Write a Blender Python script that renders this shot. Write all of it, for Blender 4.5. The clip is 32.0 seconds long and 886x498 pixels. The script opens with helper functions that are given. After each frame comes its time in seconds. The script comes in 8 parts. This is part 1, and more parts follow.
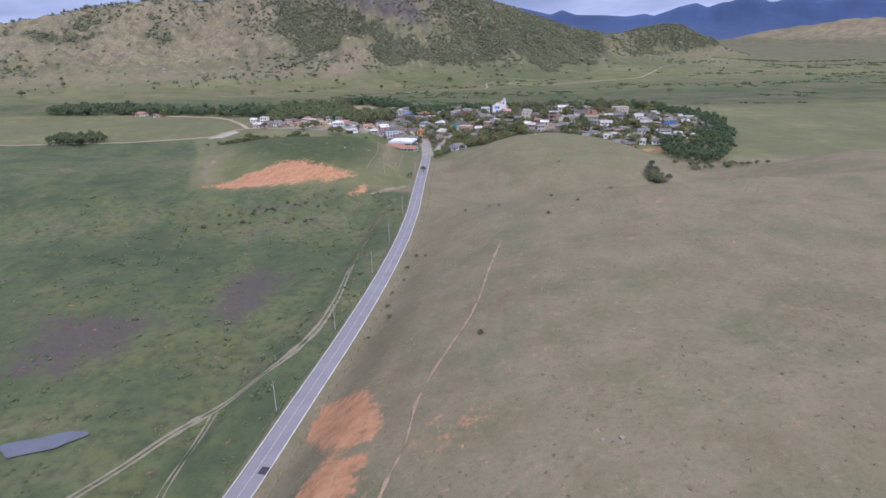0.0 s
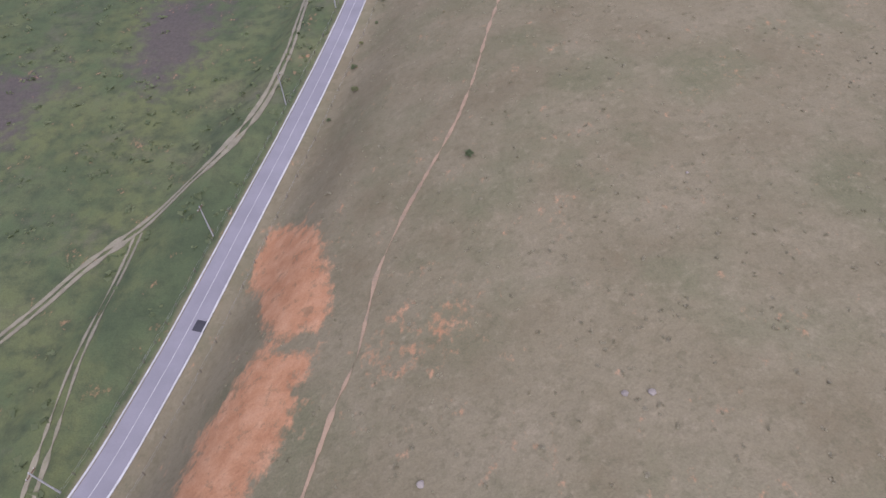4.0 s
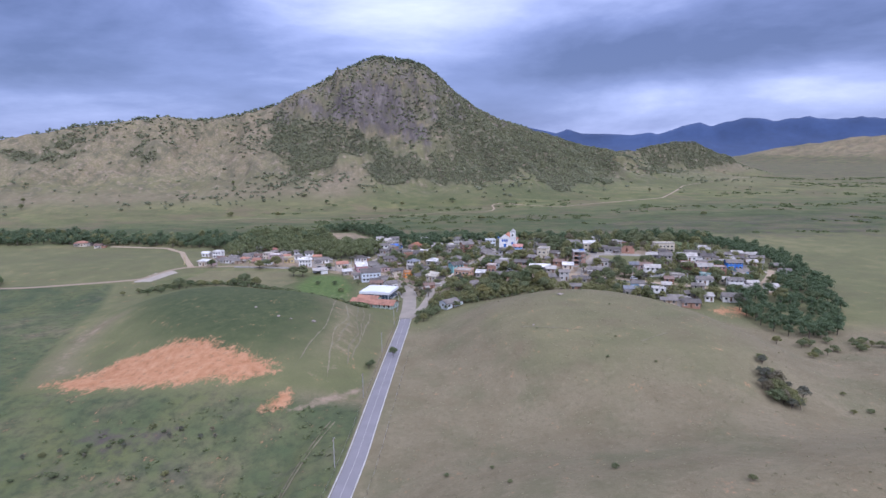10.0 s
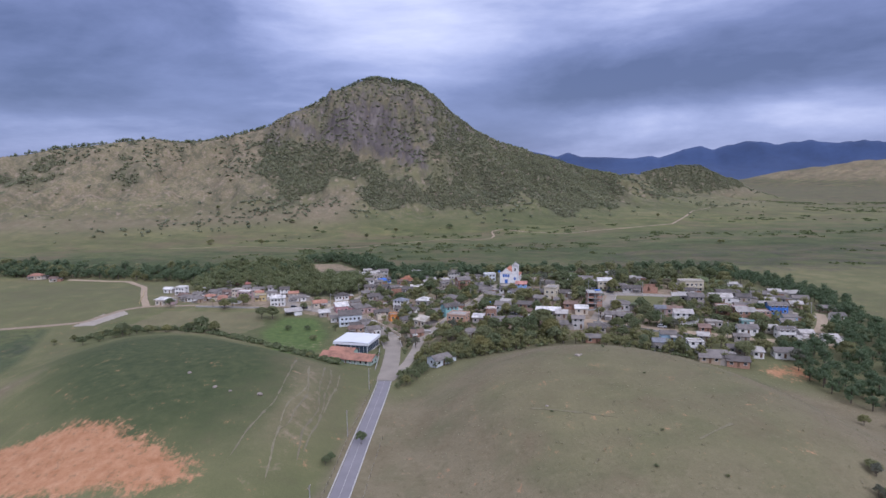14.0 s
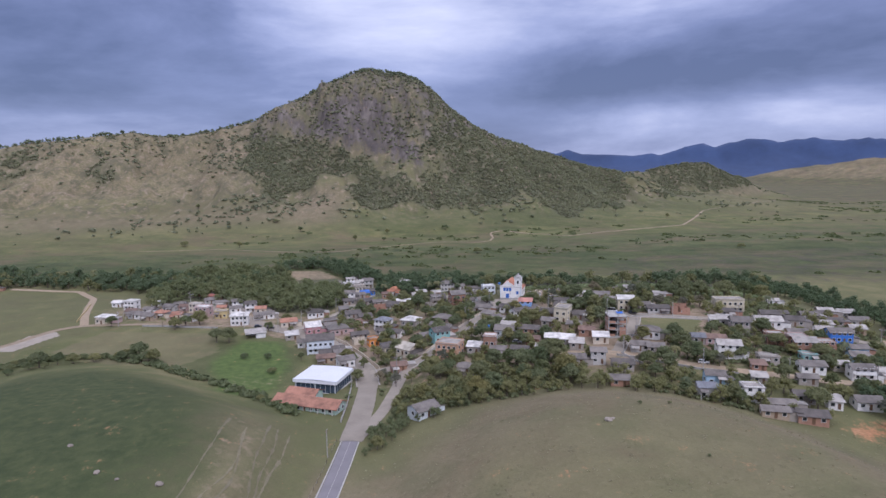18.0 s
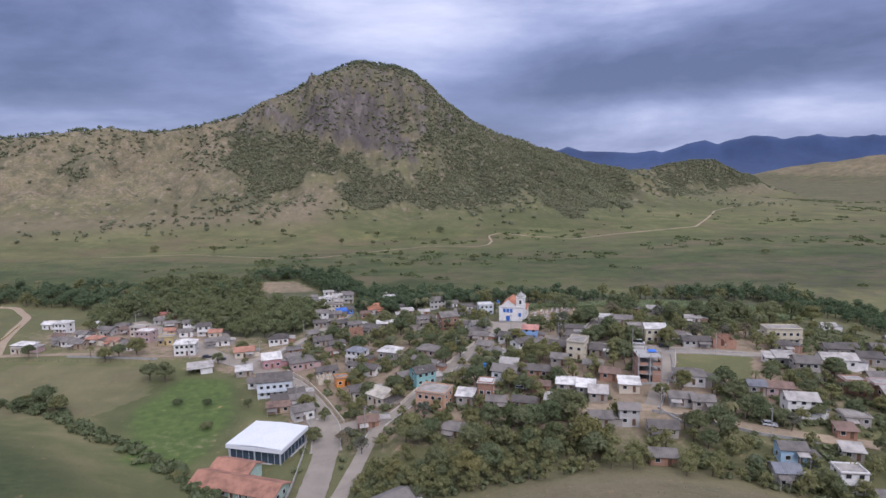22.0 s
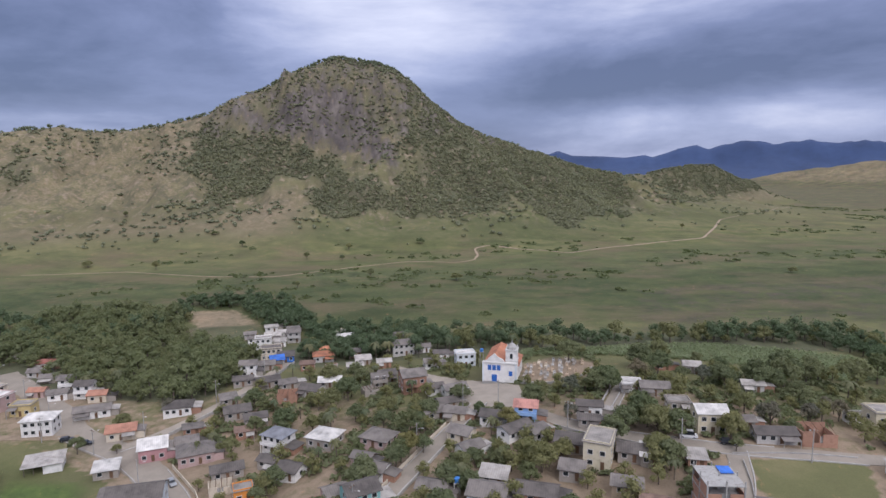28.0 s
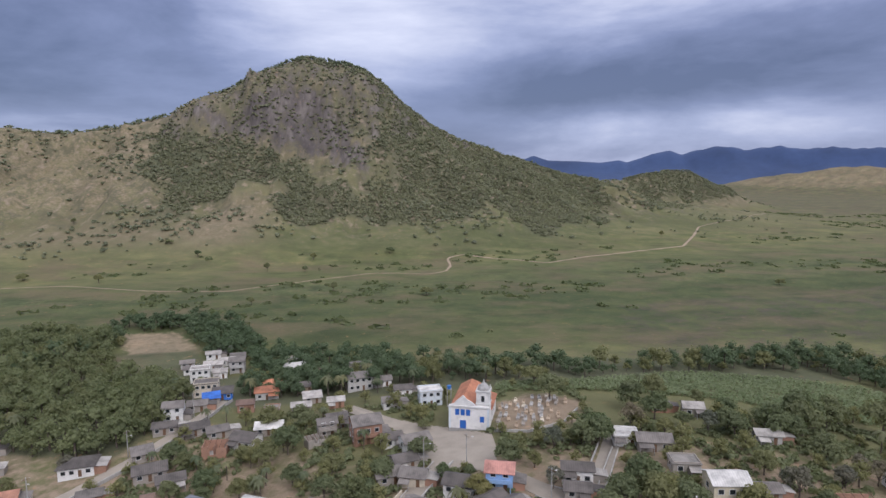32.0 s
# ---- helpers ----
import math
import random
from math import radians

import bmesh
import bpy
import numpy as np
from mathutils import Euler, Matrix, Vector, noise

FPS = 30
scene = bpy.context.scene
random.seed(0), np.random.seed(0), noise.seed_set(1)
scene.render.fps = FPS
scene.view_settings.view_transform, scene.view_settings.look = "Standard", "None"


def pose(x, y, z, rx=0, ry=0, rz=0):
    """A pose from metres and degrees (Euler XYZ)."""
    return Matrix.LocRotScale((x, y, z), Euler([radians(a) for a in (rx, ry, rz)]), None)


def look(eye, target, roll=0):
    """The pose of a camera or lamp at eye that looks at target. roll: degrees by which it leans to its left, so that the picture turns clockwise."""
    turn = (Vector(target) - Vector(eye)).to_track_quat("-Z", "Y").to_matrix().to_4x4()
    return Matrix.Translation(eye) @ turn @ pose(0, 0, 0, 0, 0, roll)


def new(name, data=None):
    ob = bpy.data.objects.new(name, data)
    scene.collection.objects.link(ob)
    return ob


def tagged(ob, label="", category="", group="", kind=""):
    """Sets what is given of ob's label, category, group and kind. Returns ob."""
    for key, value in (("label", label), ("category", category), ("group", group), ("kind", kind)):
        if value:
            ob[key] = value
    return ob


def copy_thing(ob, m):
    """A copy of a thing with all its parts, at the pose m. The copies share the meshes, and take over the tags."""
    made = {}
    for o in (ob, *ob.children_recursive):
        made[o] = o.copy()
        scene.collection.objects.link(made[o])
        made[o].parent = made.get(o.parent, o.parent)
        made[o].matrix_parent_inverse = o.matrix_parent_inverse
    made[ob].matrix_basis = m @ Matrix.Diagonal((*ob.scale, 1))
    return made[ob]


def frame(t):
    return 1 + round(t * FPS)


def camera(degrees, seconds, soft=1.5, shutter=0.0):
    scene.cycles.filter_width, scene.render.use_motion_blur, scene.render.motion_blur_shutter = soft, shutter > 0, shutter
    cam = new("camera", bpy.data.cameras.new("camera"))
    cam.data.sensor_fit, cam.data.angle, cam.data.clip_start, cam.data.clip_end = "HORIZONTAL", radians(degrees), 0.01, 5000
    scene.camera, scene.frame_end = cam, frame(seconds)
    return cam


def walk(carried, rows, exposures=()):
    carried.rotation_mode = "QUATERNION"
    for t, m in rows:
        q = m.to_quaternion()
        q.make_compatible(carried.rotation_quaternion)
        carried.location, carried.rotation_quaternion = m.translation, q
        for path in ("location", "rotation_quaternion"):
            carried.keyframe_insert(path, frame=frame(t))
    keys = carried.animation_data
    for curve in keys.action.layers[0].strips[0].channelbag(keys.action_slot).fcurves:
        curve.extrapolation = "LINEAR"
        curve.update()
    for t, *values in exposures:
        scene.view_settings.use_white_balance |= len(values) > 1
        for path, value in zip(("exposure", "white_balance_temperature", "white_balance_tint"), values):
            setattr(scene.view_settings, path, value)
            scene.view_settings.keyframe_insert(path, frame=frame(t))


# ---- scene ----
# ---- camera ----
LENS = 73.52
PATH = [
    (0, (-11.33, -268.16, 85.73), 0.48, -20.09, -0.85),
    (0.5, (-10.76, -262.43, 85.79), 0.51, -20.11, -0.85),
    (1, (-10.17, -256.66, 85.82), 0.53, -21.96, -0.89),
    (1.5, (-9.56, -250.73, 85.87), 0.64, -27.12, -0.96),
    (2, (-8.95, -244.51, 86.04), 0.79, -32.29, -1.09),
    (2.5, (-8.31, -237.99, 86.34), 0.95, -37.09, -0.49),
    (4.5, (-5.73, -211.11, 87.79), 1.68, -52.44, -1.16),
    (5, (-5.06, -204.42, 88.04), 1.75, -52.47, -1.27),
    (5.5, (-4.31, -197.64, 88.19), 1.90, -52.50, -1.33),
    (6, (-3.49, -190.74, 88.23), 2.01, -50.52, -1.44),
    (6.5, (-2.70, -183.61, 88.15), 1.95, -45.37, -1.31),
    (7, (-1.97, -176.28, 88.05), 1.97, -40.26, -1.42),
    (7.5, (-1.39, -169.02, 87.90), 1.86, -35.05, -1.21),
    (8, (-0.98, -161.82, 87.69), 1.69, -29.91, -1.07),
    (8.5, (-0.72, -154.61, 87.42), 1.56, -24.78, -1.16),
    (9, (-0.41, -147.24, 87.14), 1.41, -19.64, -1.05),
    (9.5, (0.01, -139.66, 86.89), 1.32, -14.55, -0.92),
    (10, (0.52, -131.92, 86.69), 1.25, -9.50, -0.86),
    (10.5, (1.10, -124.26, 86.51), 1.18, -6.96, -0.89),
    (11, (1.64, -116.79, 86.39), 1.16, -7.03, -0.78),
    (11.5, (2.17, -109.47, 86.35), 1.15, -7.11, -0.81),
    (12, (2.68, -102.25, 86.35), 1.13, -7.17, -0.81),
    (12.5, (3.18, -95.06, 86.38), 1.16, -7.25, -0.88),
    (13, (3.63, -87.77, 86.44), 1.20, -7.27, -0.83),
    (13.5, (4.05, -80.34, 86.49), 1.20, -7.28, -0.81),
    (14, (4.43, -72.83, 86.45), 1.21, -7.29, -0.82),
    (14.5, (4.82, -65.28, 86.36), 1.20, -7.33, -0.85),
    (16.5, (6.52, -35.00, 85.87), 0.95, -7.37, -0.58),
    (17, (6.94, -27.37, 85.86), 1.00, -7.43, -0.65),
    (17.5, (7.40, -19.72, 85.91), 1.03, -7.48, -0.63),
    (18, (7.89, -12.11, 85.97), 1.06, -7.56, -0.67),
    (18.5, (8.43, -4.57, 86.01), 1.08, -7.60, -0.66),
    (19, (8.99, 2.90, 86.07), 1.11, -7.66, -0.63),
    (19.5, (9.63, 10.32, 86.14), 1.10, -7.71, -0.77),
    (20, (10.31, 17.75, 86.20), 1.12, -7.73, -0.75),
    (20.5, (10.97, 25.21, 86.25), 1.12, -7.77, -0.73),
    (21, (11.59, 32.73, 86.29), 1.09, -7.78, -0.69),
    (21.5, (12.18, 40.29, 86.30), 1.06, -7.79, -0.70),
    (22, (12.77, 47.87, 86.29), 1.01, -7.82, -0.67),
    (22.5, (13.40, 55.50, 86.24), 0.96, -7.80, -0.64),
    (23, (14.08, 63.16, 86.16), 0.92, -7.77, -0.63),
    (23.5, (14.78, 70.78, 86.05), 0.85, -7.73, -0.56),
    (24, (15.44, 78.26, 85.93), 0.79, -7.67, -0.51),
    (24.5, (16.08, 85.50, 85.86), 0.72, -7.63, -0.50),
    (25, (16.73, 92.40, 85.84), 0.67, -7.58, -0.51),
    (25.5, (17.46, 98.98, 85.89), 0.58, -7.51, -0.51),
    (27.5, (20.61, 124.33, 86.28), 0.22, -7.42, -0.49),
    (28, (21.37, 130.41, 86.39), -0.04, -7.44, -0.43),
    (28.5, (22.08, 136.14, 86.54), -0.35, -7.46, -0.30),
    (29, (22.74, 141.55, 86.78), -0.61, -7.38, -0.32),
    (29.5, (23.36, 146.56, 87.11), -0.87, -7.36, -0.32),
    (30, (23.93, 151.22, 87.48), -1.07, -7.30, -0.25),
    (30.5, (24.53, 155.46, 87.77), -1.44, -7.19, -0.28),
    (31, (25.29, 159.16, 87.89), -1.67, -7.07, -0.20),
    (31.5, (26.14, 162.55, 87.84), -1.87, -7.03, -0.18),
    (32, (26.98, 165.85, 87.68), -2.35, -7.06, -0.21),
]


def aim(eye, yaw, pitch, roll):
    """A pose from yaw to the left of +y, pitch upwards and lean, in degrees."""
    a, b = radians(yaw), radians(pitch)
    ahead = Vector((-math.sin(a) * math.cos(b), math.cos(a) * math.cos(b), math.sin(b)))
    return look(eye, Vector(eye) + ahead, roll)


cam = camera(LENS, 32.0, soft=1.5)
walk(cam, [(t, aim(eye, yaw, pitch, roll)) for t, eye, yaw, pitch, roll in PATH],
     ((0.0, 0.52, 5450, 22), (2.5, 0.58, 5480, 22), (4.5, 0.56, 5600, 28), (7.0, 0.62, 5500, 29), (8.0, 0.72, 5330, 28), (9.0, 0.74, 5220, 27), (10.0, 0.50, 5290, 24), (11.5, 0.18, 5400, 23), (14.5, 0.18, 5500, 23), (25.0, 0.24, 5850, 20), (32.0, 0.22, 5950, 17)))

# ---- sky and sun ----
SUN_UP, SUN_TURN = radians(42), radians(155)
world = bpy.data.worlds.new("sky")
scene.world = world
world.use_nodes = True
wt = world.node_tree
wt.nodes.clear()


def wnode(kind, **values):
    n = wt.nodes.new(kind)
    for key, value in values.items():
        n.inputs[key.replace("_", " ")].default_value = value
    return n


sky = wnode("ShaderNodeTexSky")
sky.sky_type, sky.sun_disc, sky.sun_elevation, sky.sun_rotation = "NISHITA", False, SUN_UP, SUN_TURN
coord = wnode("ShaderNodeTexCoord")
split, stretch = wnode("ShaderNodeSeparateXYZ"), wnode("ShaderNodeVectorMath")
stretch.operation, stretch.inputs[1].default_value = "MULTIPLY", (1.7, 1.7, 5.6)
cloud = wnode("ShaderNodeTexNoise", Scale=1.25, Detail=8.0, Roughness=0.58, Distortion=0.25)
ramp = wnode("ShaderNodeValToRGB")
for place, colour in ((0.22, (0.115, 0.142, 0.225, 1)), (0.42, (0.210, 0.245, 0.365, 1)), (0.58, (0.370, 0.408, 0.540, 1)), (0.76, (0.640, 0.662, 0.742, 1)), (1.0, (1.300, 1.310, 1.360, 1))):
    e = ramp.color_ramp.elements.new(place)
    e.color = colour
ramp.color_ramp.elements.remove(ramp.color_ramp.elements[0])
ramp.color_ramp.elements.remove(ramp.color_ramp.elements[-1])
low, high = wnode("ShaderNodeBackground", Strength=0.10), wnode("ShaderNodeBackground", Strength=1.0)
mix, out = wnode("ShaderNodeMixShader", Fac=0.9), wnode("ShaderNodeOutputWorld")
link = wt.links.new
link(coord.outputs["Generated"], split.inputs["Vector"])
link(coord.outputs["Generated"], stretch.inputs[0])
link(stretch.outputs["Vector"], cloud.inputs["Vector"])


def eased(value, start, end, amount):
    """A smooth rise from 0 to amount as a value goes from start to end."""
    n = wnode("ShaderNodeMapRange")
    n.interpolation_type = "SMOOTHSTEP"
    for k, v in ((1, start), (2, end), (3, 0.0), (4, amount)):
        n.inputs[k].default_value = v
    link(value, n.inputs[0])
    return n.outputs[0]


def summed(*values):
    total = values[0]
    for v in values[1:]:
        n = wnode("ShaderNodeMath")
        link(total, n.inputs[0])
        link(v, n.inputs[1])
        total = n.outputs[0]
    return total


def cloud_bank(side, up, wide, amount):
    """Thicker or thinner cloud round a bearing and a height, in degrees."""
    n = wnode("ShaderNodeVectorMath")
    n.operation = "DISTANCE"
    a, b = radians(side), radians(up)
    n.inputs[1].default_value = (1.7 * math.sin(a) * math.cos(b), 1.7 * math.cos(a) * math.cos(b), 5.6 * math.sin(b))
    link(stretch.outputs["Vector"], n.inputs[0])
    return eased(n.outputs["Value"], wide, 0.0, amount)


# thin cloud before the peak, heavy banks to both sides, a clear strip at the skyline, thinner overhead
cover = summed(cloud.outputs["Fac"], cloud_bank(-7, 15, 0.75, 0.20), cloud_bank(-5, 9.5, 0.42, 0.13), cloud_bank(-30, 8.5, 1.1, -0.20), cloud_bank(-16, 8, 0.5, -0.05), cloud_bank(24, 8.6, 0.66, -0.26), cloud_bank(10, 7.6, 0.5, -0.22),
               cloud_bank(28, 15.5, 0.7, 0.16), cloud_bank(15, 4.2, 0.32, 0.17), cloud_bank(30, 4.5, 0.32, 0.17), cloud_bank(-33, 3.6, 0.4, 0.12), eased(split.outputs["Z"], 0.045, 0.01, 0.14), eased(split.outputs["Z"], 0.29, 0.75, 0.62))
link(cover, ramp.inputs["Fac"])
link(sky.outputs["Color"], low.inputs["Color"])
link(ramp.outputs["Color"], high.inputs["Color"])
link(low.outputs["Background"], mix.inputs[1])
link(high.outputs["Background"], mix.inputs[2])
link(mix.outputs["Shader"], out.inputs["Surface"])

sun = new("sun", bpy.data.lights.new("sun", "SUN"))
sun.data.energy, sun.data.angle, sun.data.color = 1.65, radians(34), (1.0, 0.97, 0.92)
sun.matrix_world = look((0, 0, 400), (math.sin(SUN_TURN) * -400 * math.cos(SUN_UP) / math.sin(SUN_UP), math.cos(SUN_TURN) * -400 * math.cos(SUN_UP) / math.sin(SUN_UP), 0))
scene.view_settings.exposure = 0.0
# ---- materials ----
def nodes_of(name):
    m = bpy.data.materials.new(name)
    m.use_nodes = True
    t = m.node_tree
    return m, t, t.nodes["Principled BSDF"]


def add(t, kind, **values):
    n = t.nodes.new(kind)
    for key, value in values.items():
        n.inputs[key.replace("_", " ")].default_value = value
    return n


def noise_of(t, size, detail=4.0, rough=0.55, stretch=None, local=False):
    """A noise value whose features are about size metres across."""
    if local:
        out = add(t, "ShaderNodeTexCoord").outputs["Object"]
    else:
        out = add(t, "ShaderNodeNewGeometry").outputs["Position"]
    if stretch:
        mp = add(t, "ShaderNodeMapping")
        mp.inputs["Scale"].default_value = stretch
        t.links.new(out, mp.inputs["Vector"])
        out = mp.outputs["Vector"]
    n = add(t, "ShaderNodeTexNoise", Scale=1.0 / size, Detail=detail, Roughness=rough)
    t.links.new(out, n.inputs["Vector"])
    return n.outputs["Fac"]


def ramp_of(t, value, *stops):
    r = add(t, "ShaderNodeValToRGB")
    els = r.color_ramp.elements
    while len(els) < len(stops):
        els.new(0.5)
    for e, (place, colour) in zip(els, stops):
        e.position, e.color = place, (*colour, 1) if len(colour) == 3 else colour
    t.links.new(value, r.inputs["Fac"])
    return r.outputs["Color"]


def mix_of(t, fac, a, b, mode="MIX"):
    n = t.nodes.new("ShaderNodeMix")
    n.data_type, n.blend_type = "RGBA", mode
    for socket, value in ((n.inputs[0], fac), (n.inputs[6], a), (n.inputs[7], b)):
        if isinstance(value, (int, float)):
            socket.default_value = value
        elif isinstance(value, tuple):
            socket.default_value = (*value, 1)
        else:
            t.links.new(value, socket)
    return n.outputs[2]


def math_of(t, op, a, b):
    n = t.nodes.new("ShaderNodeMath")
    n.operation = op
    for socket, value in zip(n.inputs, (a, b)):
        if isinstance(value, (int, float)):
            socket.default_value = value
        else:
            t.links.new(value, socket)
    return n.outputs[0]


def shade(c, k):
    return tuple(min(1.0, v * k) for v in c)


def surface(name, colour, rough=0.85, size=1.2, spread=0.25, bump=0.3, fine=0.12, stain=None, vary=0.18, metal=0.0):
    """A weathered surface: two scales of variation, a stain colour, relief, and a shift from one object to the next."""
    m, t, b = nodes_of(name)
    big, small = noise_of(t, size, 5), noise_of(t, fine, 3)
    col = ramp_of(t, big, (0.28, shade(colour, 1 - spread)), (0.55, colour), (0.78, shade(colour, 1 + spread * 0.6)))
    if stain:
        spots = ramp_of(t, noise_of(t, size * 0.6, 6, 0.65), (0.52, (0, 0, 0)), (0.70, (0.75, 0.75, 0.75)))
        col = mix_of(t, spots, col, stain)
    col = mix_of(t, 0.35, col, ramp_of(t, small, (0.3, (0.62, 0.62, 0.62)), (0.7, (1, 1, 1))), "MULTIPLY")
    rnd = add(t, "ShaderNodeObjectInfo").outputs["Random"]
    col = mix_of(t, 1.0, col, ramp_of(t, rnd, (0.0, (1 - vary,) * 3), (1.0, (1 + vary * 0.3,) * 3)), "MULTIPLY")
    t.links.new(col, b.inputs["Base Color"])
    b.inputs["Roughness"].default_value, b.inputs["Metallic"].default_value = rough, metal
    if bump:
        n = add(t, "ShaderNodeBump", Strength=bump, Distance=0.03)
        t.links.new(small, n.inputs["Height"])
        t.links.new(n.outputs["Normal"], b.inputs["Normal"])
    return m


WALLS = dict(white=(0.80, 0.775, 0.735), cream=(0.64, 0.56, 0.44), palegrey=(0.50, 0.475, 0.44), rose=(0.50, 0.36, 0.33), pink=(0.46, 0.25, 0.25), yellow=(0.58, 0.46, 0.22),
             cement=(0.37, 0.33, 0.285), brick=(0.38, 0.215, 0.145), whiteblue=(0.68, 0.72, 0.745), tan=(0.44, 0.34, 0.24), teal=(0.26, 0.48, 0.46), orange_wall=(0.72, 0.28, 0.06),
             sand=(0.62, 0.55, 0.40), peach=(0.60, 0.36, 0.23), blue=(0.30, 0.46, 0.72), royal=(0.06, 0.20, 0.62), skypale=(0.38, 0.54, 0.68))
ROOFS = dict(white=(0.62, 0.59, 0.55), slate=(0.182, 0.160, 0.142), darkslate=(0.115, 0.099, 0.088), cement=(0.31, 0.282, 0.25), terracotta=(0.36, 0.175, 0.115), redtile=(0.36, 0.135, 0.10),
             rust=(0.195, 0.125, 0.095), orange=(0.45, 0.185, 0.10), palegrey=(0.40, 0.368, 0.332), beige=(0.43, 0.385, 0.315), bluegrey=(0.19, 0.195, 0.215), pinktile=(0.56, 0.27, 0.215),
             tarpblue=(0.05, 0.18, 0.62), brick=(0.33, 0.18, 0.12))
wall_mats = {k: surface("wall_" + k, c, 0.9, 2.5, 0.12, 0.25, 0.3, shade(c, 0.62), 0.12) for k, c in WALLS.items()}


def roofing(name, colour):
    """Ribbed sheets or tiles: fine ribs down the slope, with soot and moss."""
    m, t, b = nodes_of(name)
    big = noise_of(t, 3.0, 6, 0.65)
    col = ramp_of(t, big, (0.32, shade(colour, 0.55)), (0.52, colour), (0.70, shade(colour, 1.25)))
    wave = t.nodes.new("ShaderNodeTexWave")
    wave.inputs["Scale"].default_value, wave.inputs["Distortion"].default_value = 0.55, 0.6
    c = add(t, "ShaderNodeTexCoord")
    t.links.new(c.outputs["Object"], wave.inputs["Vector"])
    col = mix_of(t, 0.22, col, ramp_of(t, wave.outputs["Fac"], (0.2, (0.6, 0.6, 0.6)), (0.8, (1, 1, 1))), "MULTIPLY")
    rnd = add(t, "ShaderNodeObjectInfo").outputs["Random"]
    col = mix_of(t, 1.0, col, ramp_of(t, rnd, (0.0, (0.78,) * 3), (1.0, (1.08,) * 3)), "MULTIPLY")
    t.links.new(col, b.inputs["Base Color"])
    b.inputs["Roughness"].default_value = 0.75
    n = add(t, "ShaderNodeBump", Strength=0.5, Distance=0.05)
    t.links.new(wave.outputs["Fac"], n.inputs["Height"])
    t.links.new(n.outputs["Normal"], b.inputs["Normal"])
    return m


roof_mats = {k: roofing("roof_" + k, c) for k, c in ROOFS.items()}
glass_dark = surface("window_glass", (0.03, 0.035, 0.04), 0.15, 2.0, 0.3, 0, 0.5)
frame_white = surface("painted_frame", (0.62, 0.60, 0.57), 0.6, 1.0, 0.1, 0.1)
blue_paint = surface("blue_paint", (0.03, 0.14, 0.50), 0.5, 1.0, 0.12, 0.1)
wood_door = surface("door_wood", (0.16, 0.09, 0.05), 0.7, 0.6, 0.25, 0.3)
trunk_mat = surface("bark", (0.14, 0.11, 0.085), 0.95, 0.5, 0.3, 0.6)
concrete = surface("concrete", (0.40, 0.385, 0.36), 0.9, 1.6, 0.2, 0.3, 0.2, (0.22, 0.20, 0.18))
kerb_paint = surface("kerb_paint", (0.47, 0.45, 0.42), 0.85, 2.0, 0.25, 0.2, 0.3, (0.36, 0.33, 0.30))
asphalt = surface("asphalt", (0.27, 0.25, 0.262), 0.92, 6.0, 0.14, 0.25, 0.15, (0.25, 0.235, 0.245))
street_mat = surface("worn_paving", (0.335, 0.290, 0.235), 0.95, 5.0, 0.18, 0.35, 0.3, (0.33, 0.28, 0.23))
dirt_mat = surface("dirt_track", (0.35, 0.268, 0.182), 0.95, 2.0, 0.22, 0.4, 0.25, (0.24, 0.21, 0.12))
tank_blue = surface("tank_blue", (0.05, 0.20, 0.55), 0.4, 1.0, 0.1, 0)
tyre_mat = surface("rubber", (0.02, 0.02, 0.02), 0.8, 0.3, 0.2, 0)
car_white = surface("car_white", (0.72, 0.72, 0.72), 0.3, 2.0, 0.05, 0)
car_dark = surface("car_dark", (0.035, 0.037, 0.045), 0.3, 2.0, 0.1, 0)
car_silver = surface("car_silver", (0.42, 0.43, 0.44), 0.3, 2.0, 0.05, 0, metal=0.5)
tarp_white = surface("white_roof_sheet", (0.80, 0.81, 0.83), 0.45, 5.0, 0.05, 0.05, 0.6)


def foliage(name, dark, light, size=1.6):
    m, t, b = nodes_of(name)
    big = noise_of(t, size, 4, 0.6)
    rnd = add(t, "ShaderNodeObjectInfo").outputs["Random"]
    isl = add(t, "ShaderNodeNewGeometry").outputs["Random Per Island"]
    f = math_of(t, "ADD", math_of(t, "MULTIPLY", big, 0.72), math_of(t, "MULTIPLY", isl, 0.28))
    f = math_of(t, "ADD", math_of(t, "MULTIPLY", f, 0.6), math_of(t, "MULTIPLY", noise_of(t, size * 6, 3), 0.4))
    col = ramp_of(t, f, (0.28, dark), (0.72, light))
    col = mix_of(t, 1.0, col, ramp_of(t, rnd, (0.0, (0.72, 0.80, 0.75)), (0.5, (1.0, 1.0, 1.0)), (1.0, (1.28, 1.12, 0.95))), "MULTIPLY")
    t.links.new(col, b.inputs["Base Color"])
    b.inputs["Roughness"].default_value = 0.7
    b.inputs["Specular IOR Level"].default_value = 0.25
    glow, both = add(t, "ShaderNodeBsdfTranslucent"), add(t, "ShaderNodeMixShader", Fac=0.36)
    t.links.new(mix_of(t, 1.0, col, (1.5, 1.6, 1.2), "MULTIPLY"), glow.inputs["Color"])
    t.links.new(b.outputs["BSDF"], both.inputs[1])
    t.links.new(glow.outputs["BSDF"], both.inputs[2])
    t.links.new(both.outputs["Shader"], t.nodes["Material Output"].inputs["Surface"])
    return m


